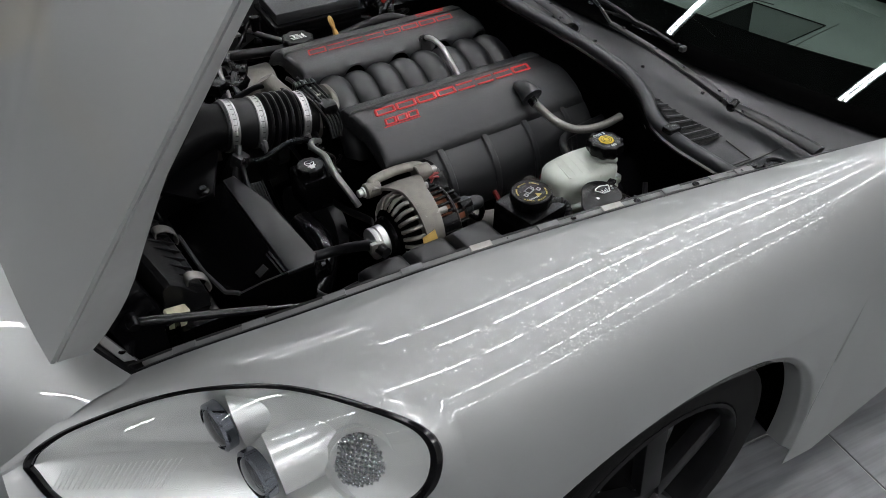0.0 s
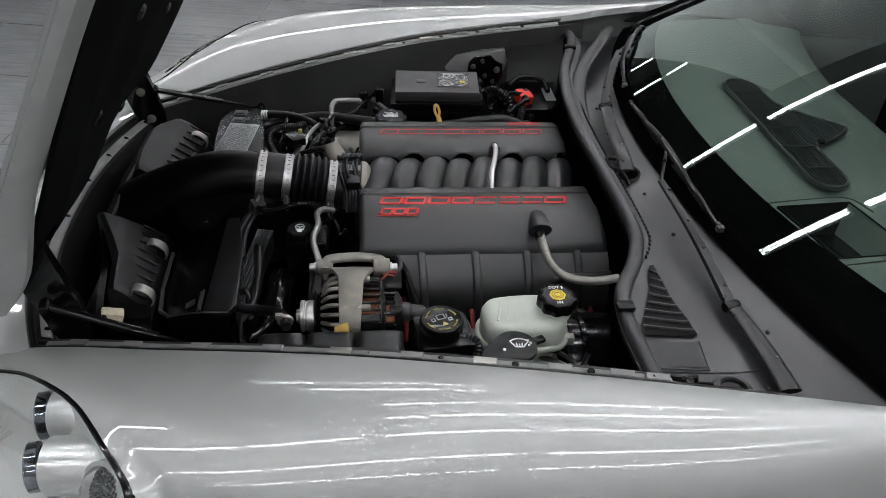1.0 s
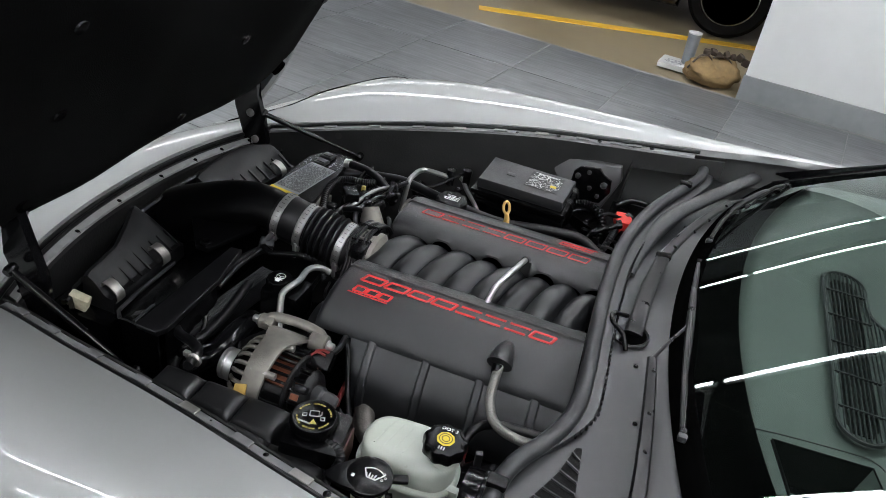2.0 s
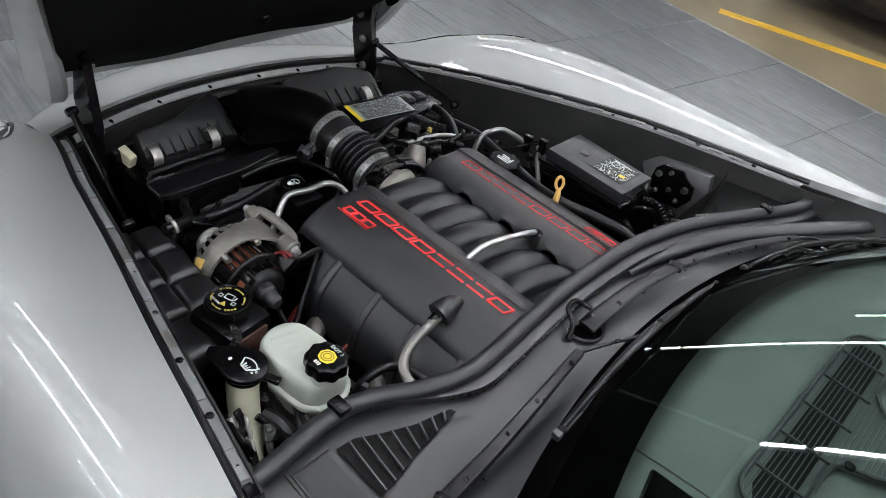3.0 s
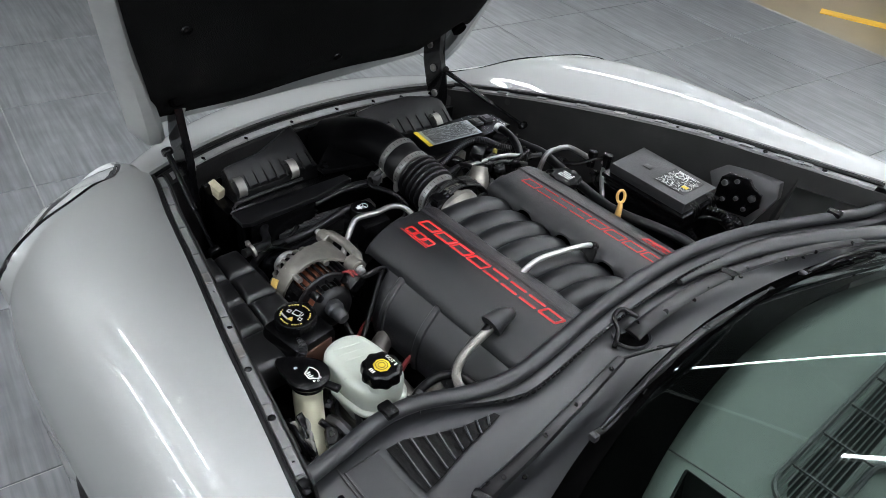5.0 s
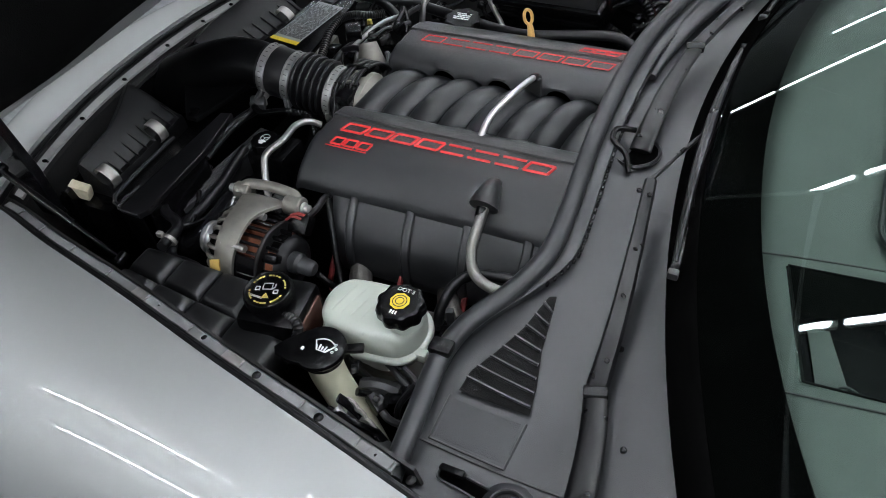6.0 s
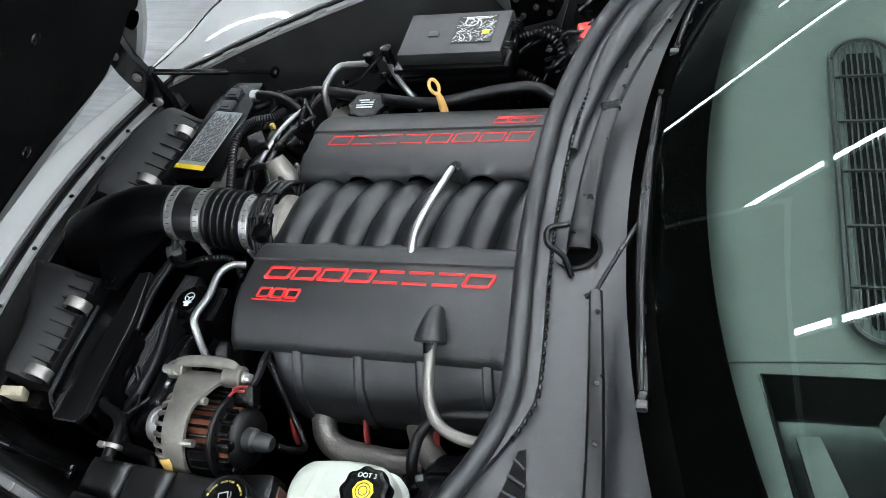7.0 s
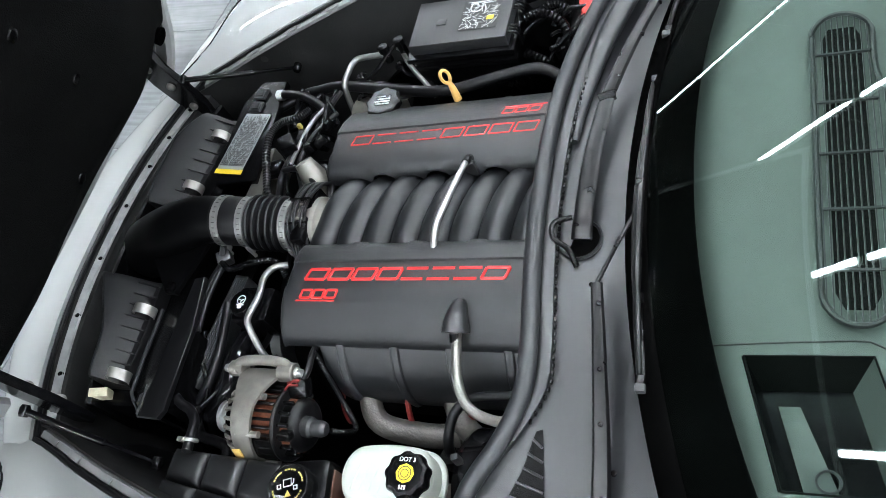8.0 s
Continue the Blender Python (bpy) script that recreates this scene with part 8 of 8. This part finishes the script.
# ---- far things on the floor ----
def far_things():
    z = GROUND
    b = thing("paper_box", "flat white carton with grey print on the floor", "carton")
    bm = bmesh.new()
    box(bm, (0.17, 4.55, z + 0.02), (0.22, 0.20, 0.04), 0.003, pose(0, 0, 0, 0, 0, -8))
    part("carton", bm, PAPER, b)
    bm = bmesh.new()
    bars(bm, pose(0.16, 4.53, z + 0.0405, 0, 0, -8), 0.16, 0.10, 4, 8)
    part("small_print", bm, GREYCUP, b)
    c = thing("tumbler", "tall grey metal tumbler on the white carton", "tumbler")
    bm = bmesh.new()
    lathe(bm, [(0.034, 0.0), (0.040, 0.004), (0.046, 0.20), (0.048, 0.21), (0.048, 0.225), (0.042, 0.228), (0.001, 0.228)], (0.245, 4.56, z + 0.04), (0, 0, 1), 28)
    part("body", bm, GREYCUP, c)
    bm = bmesh.new()
    lathe(bm, [(0.047, 0.0), (0.049, 0.002), (0.049, 0.010), (0.02, 0.014), (0.001, 0.0145)], (0.245, 4.56, z + 0.262), (0, 0, 1), 28)
    part("lid", bm, PAPER, c)
    g = thing("canvas_bag", "crumpled khaki canvas bag against the partition", "bag")
    bm = bmesh.new()
    bmesh.ops.create_icosphere(bm, subdivisions=4, radius=1)
    for v in bm.verts:
        n = noise.fractal(v.co * 1.7, 0.9, 2.1, 4) * 0.16 + 0.05 * math.sin(9 * v.co.x + 5 * v.co.z)
        v.co = v.co * (1 + n)
        v.co = Vector((v.co.x * 0.20, v.co.y * 0.14, v.co.z * 0.10))
        v.co.z = max(v.co.z, -0.085)
    bmesh.ops.transform(bm, matrix=pose(0.44, 4.36, z + 0.086, 0, 0, 15), verts=bm.verts)
    part("body", bm, KHAKI, g)
    for x, y, w in ((0.47, 4.33, 0.14), (0.36, 4.28, 0.10), (0.50, 4.40, 0.12)):
        bm = bmesh.new()
        tube(bm, [(x - w, y - 0.02, z + 0.10), (x - w * 0.3, y, z + 0.20), (x + w * 0.4, y + 0.02, z + 0.185), (x + w * 0.8, y - 0.02, z + 0.08)], 0.014, 8, 6, flat=0.35)
        part("strap", bm, STRAP, g, "dark webbing strap")
    bm = bmesh.new()
    for k in range(7):
        box(bm, (0.36 + 0.045 * k, 4.40 + 0.02 * math.sin(k * 2), z + 0.20 + 0.02 * math.sin(k * 3)), (0.05, 0.05, 0.035), 0.010, pose(0, 0, 0, 20 * k, 13 * k, 31 * k))
    part("dark_tools", bm, STRAP, g)
    # yellow bay line
    bm = bmesh.new()
    box(bm, (0, 0, 0), (3.0, 0.12, 0.004), 0, pose(-0.05, 5.36, z - 0.008, 0, 0, 19))
    tagged(part("bay_line", bm, YELLOW), "worn yellow painted line on the concrete", "floor marking", kind="structure")
    # dark car parked behind
    k2 = thing("parked_car", "dark parked car with silver-spoked wheels behind the bay", "car")
    wx, wy, r = 0.42, 5.75, 0.34
    wob = new("wheel")
    wob.parent = k2
    bm = bmesh.new()
    lathe(bm, [(0.23, -0.10), (0.31, -0.10), (r, -0.07), (r, 0.07), (0.31, 0.10), (0.23, 0.095)], (wx, wy, z + r), (0, -1, 0), 44)
    part("tyre", bm, TYRE, wob)
    bm = bmesh.new()
    lathe(bm, [(0.235, 0.095), (0.228, 0.10), (0.215, 0.02), (0.05, 0.0)], (wx, wy, z + r), (0, -1, 0), 40)
    m = Matrix.Translation((wx, wy, z + r)) @ frame_of((0, -1, 0))
    for k in range(10):
        box(bm, (0, 0, 0), (0.19, 0.022, 0.02), 0.004, m @ Matrix.Rotation(2 * math.pi * k / 10 + (0.09 if k % 2 else -0.09), 4, "Z") @ pose(0.13, 0, 0.075))
    lathe(bm, [(0.045, 0.02), (0.045, 0.08), (0.02, 0.088), (0.001, 0.088)], (wx, wy, z + r), (0, -1, 0), 20)
    part("rim", bm, STEEL, wob, "silver spoked rim")
    wob["label"] = "silver multi-spoke wheel"
    bm = bmesh.new()
    prof = [(-1.3, 0.16), (0.03, 0.16), (0.03, 0.34), (0.09, 0.55), (0.24, 0.70), (0.42, 0.76), (0.60, 0.70), (0.75, 0.55), (0.81, 0.34), (0.81, 0.18), (2.6, 0.16), (2.9, 0.4), (2.85, 0.75), (2.2, 0.95), (1.6, 1.35), (0.5, 1.42), (-0.2, 1.0), (-1.1, 0.92), (-1.45, 0.7), (-1.45, 0.3)]
    slab(bm, [(x, wy - 0.06, z + h) for x, h in prof], (0, 1, 0), 1.6, 0.03)
    part("body", bm, GLOSSBLACK, k2, "gloss black body side")


STRAP = mat("dark_webbing", (0.05, 0.035, 0.025), 0.8, vary=0.3, scale=50)
far_things()


# ---- loose wiring and small fixings ----
def wiring():
    """Dark cables, looms and plugs in the crowded corners of the bay."""
    rnd = random.Random(23)
    # x range, y range, z range, how many, main run
    nests = (((-0.46, -0.30), (0.09, 0.37), (0.645, 0.700), 12, (0.25, 0.75)),
             ((0.10, 0.24), (0.43, 0.60), (0.60, 0.690), 9, (0.6, 0.5)),
             ((0.03, 0.20), (-0.61, -0.50), (0.60, 0.685), 9, (0.8, 0.4)),
             ((-0.50, -0.38), (-0.40, -0.16), (0.58, 0.640), 7, (0.3, 0.8)),
             ((-0.30, -0.24), (-0.14, 0.12), (0.660, 0.725), 6, (0.2, 0.9)),
             ((-0.30, -0.12), (0.38, 0.47), (0.62, 0.668), 7, (0.8, 0.3)))
    for xr, yr, zr, count, run in nests:
        for k in range(count):
            p = [rnd.uniform(*xr), rnd.uniform(*yr), rnd.uniform(*zr)]
            q = list(p)
            pts = [tuple(p)]
            sx, sy = rnd.choice((-1, 1)) * run[0], rnd.choice((-1, 1)) * run[1]
            for i in range(4):
                q[0] = min(max(q[0] + sx * rnd.uniform(0.015, 0.045), xr[0]), xr[1])
                q[1] = min(max(q[1] + sy * rnd.uniform(0.015, 0.045), yr[0]), yr[1])
                q[2] = min(max(q[2] + rnd.uniform(-0.02, 0.015), zr[0] - 0.03), zr[1])
                pts.append((q[0] + rnd.uniform(-0.004, 0.004), q[1] + rnd.uniform(-0.004, 0.004), q[2]))
            bm = bmesh.new()
            r = rnd.uniform(0.0028, 0.0062)
            if rnd.random() < 0.35:
                corrugated(bm, pts, r + 0.002, 8, 0.006)
                part("loom", bm, BLACK, car)
            else:
                tube(bm, pts, r, 8, 6)
                part("cable", bm, rnd.choice((BLACK, RUBBER, RUBBER, GREYPL)), car)
            if rnd.random() < 0.5:
                bm = bmesh.new()
                w = rnd.uniform(0.012, 0.022)
                box(bm, pts[0], (w, w * 1.5, w * 0.9), 0.002, pose(0, 0, 0, rnd.uniform(-30, 30), rnd.uniform(-30, 30), rnd.uniform(0, 180)))
                plug = part("plug", bm, BLACK, car)
                bm = bmesh.new()
                box(bm, Vector(pts[0]) + Vector((0, 0, w * 0.5)), (w * 0.5, w * 0.4, 0.004), 0.001, pose(0, 0, 0, 0, 0, rnd.uniform(0, 180)), 1)
                part("plug_latch", bm, GREYPL, plug)


wiring()


def cowl_pins():
    """Small push pins along the cowl."""
    for y in (-0.60, -0.47, -0.33, -0.2, 0.05, 0.2, 0.4):
        x = base_x(y) - 0.055
        bm = bmesh.new()
        lathe(bm, [(0.0042, -0.002), (0.0038, 0.0015), (0.002, 0.0024), (0.0005, 0.0025)], (x, y, cowl_z(x, y) + 0.001), (0, 0, 1), 12)
        part("push_pin", bm, BLACK, car)


cowl_pins()


# ---- units that lift out of the bay stand as things of their own ----
UNITS = {"engine": "engine", "intake_duct": "intake hose", "air_box": "air filter", "radiator_shroud": "radiator shroud", "alternator": "alternator", "belt_drive": "drive belt", "steering_reservoir": "reservoir",
         "expansion_tank": "coolant tank", "brake_reservoir": "brake reservoir", "washer_filler": "washer filler", "hood_latch": "latch", "oil_filler_cap": "oil cap", "dipstick": "dipstick", "fuse_box": "fuse box", "battery": "battery"}
for unit, kind_word in UNITS.items():
    ob = bpy.data.objects[unit]
    ob.parent = None
    tagged(ob, ob["label"], kind_word)


def depth(ob):
    return 0 if ob.parent is None else 1 + depth(ob.parent)


for ob in list(bpy.data.objects):
    while depth(ob) > 2:
        ob.parent = ob.parent.parent
tiled_floor()
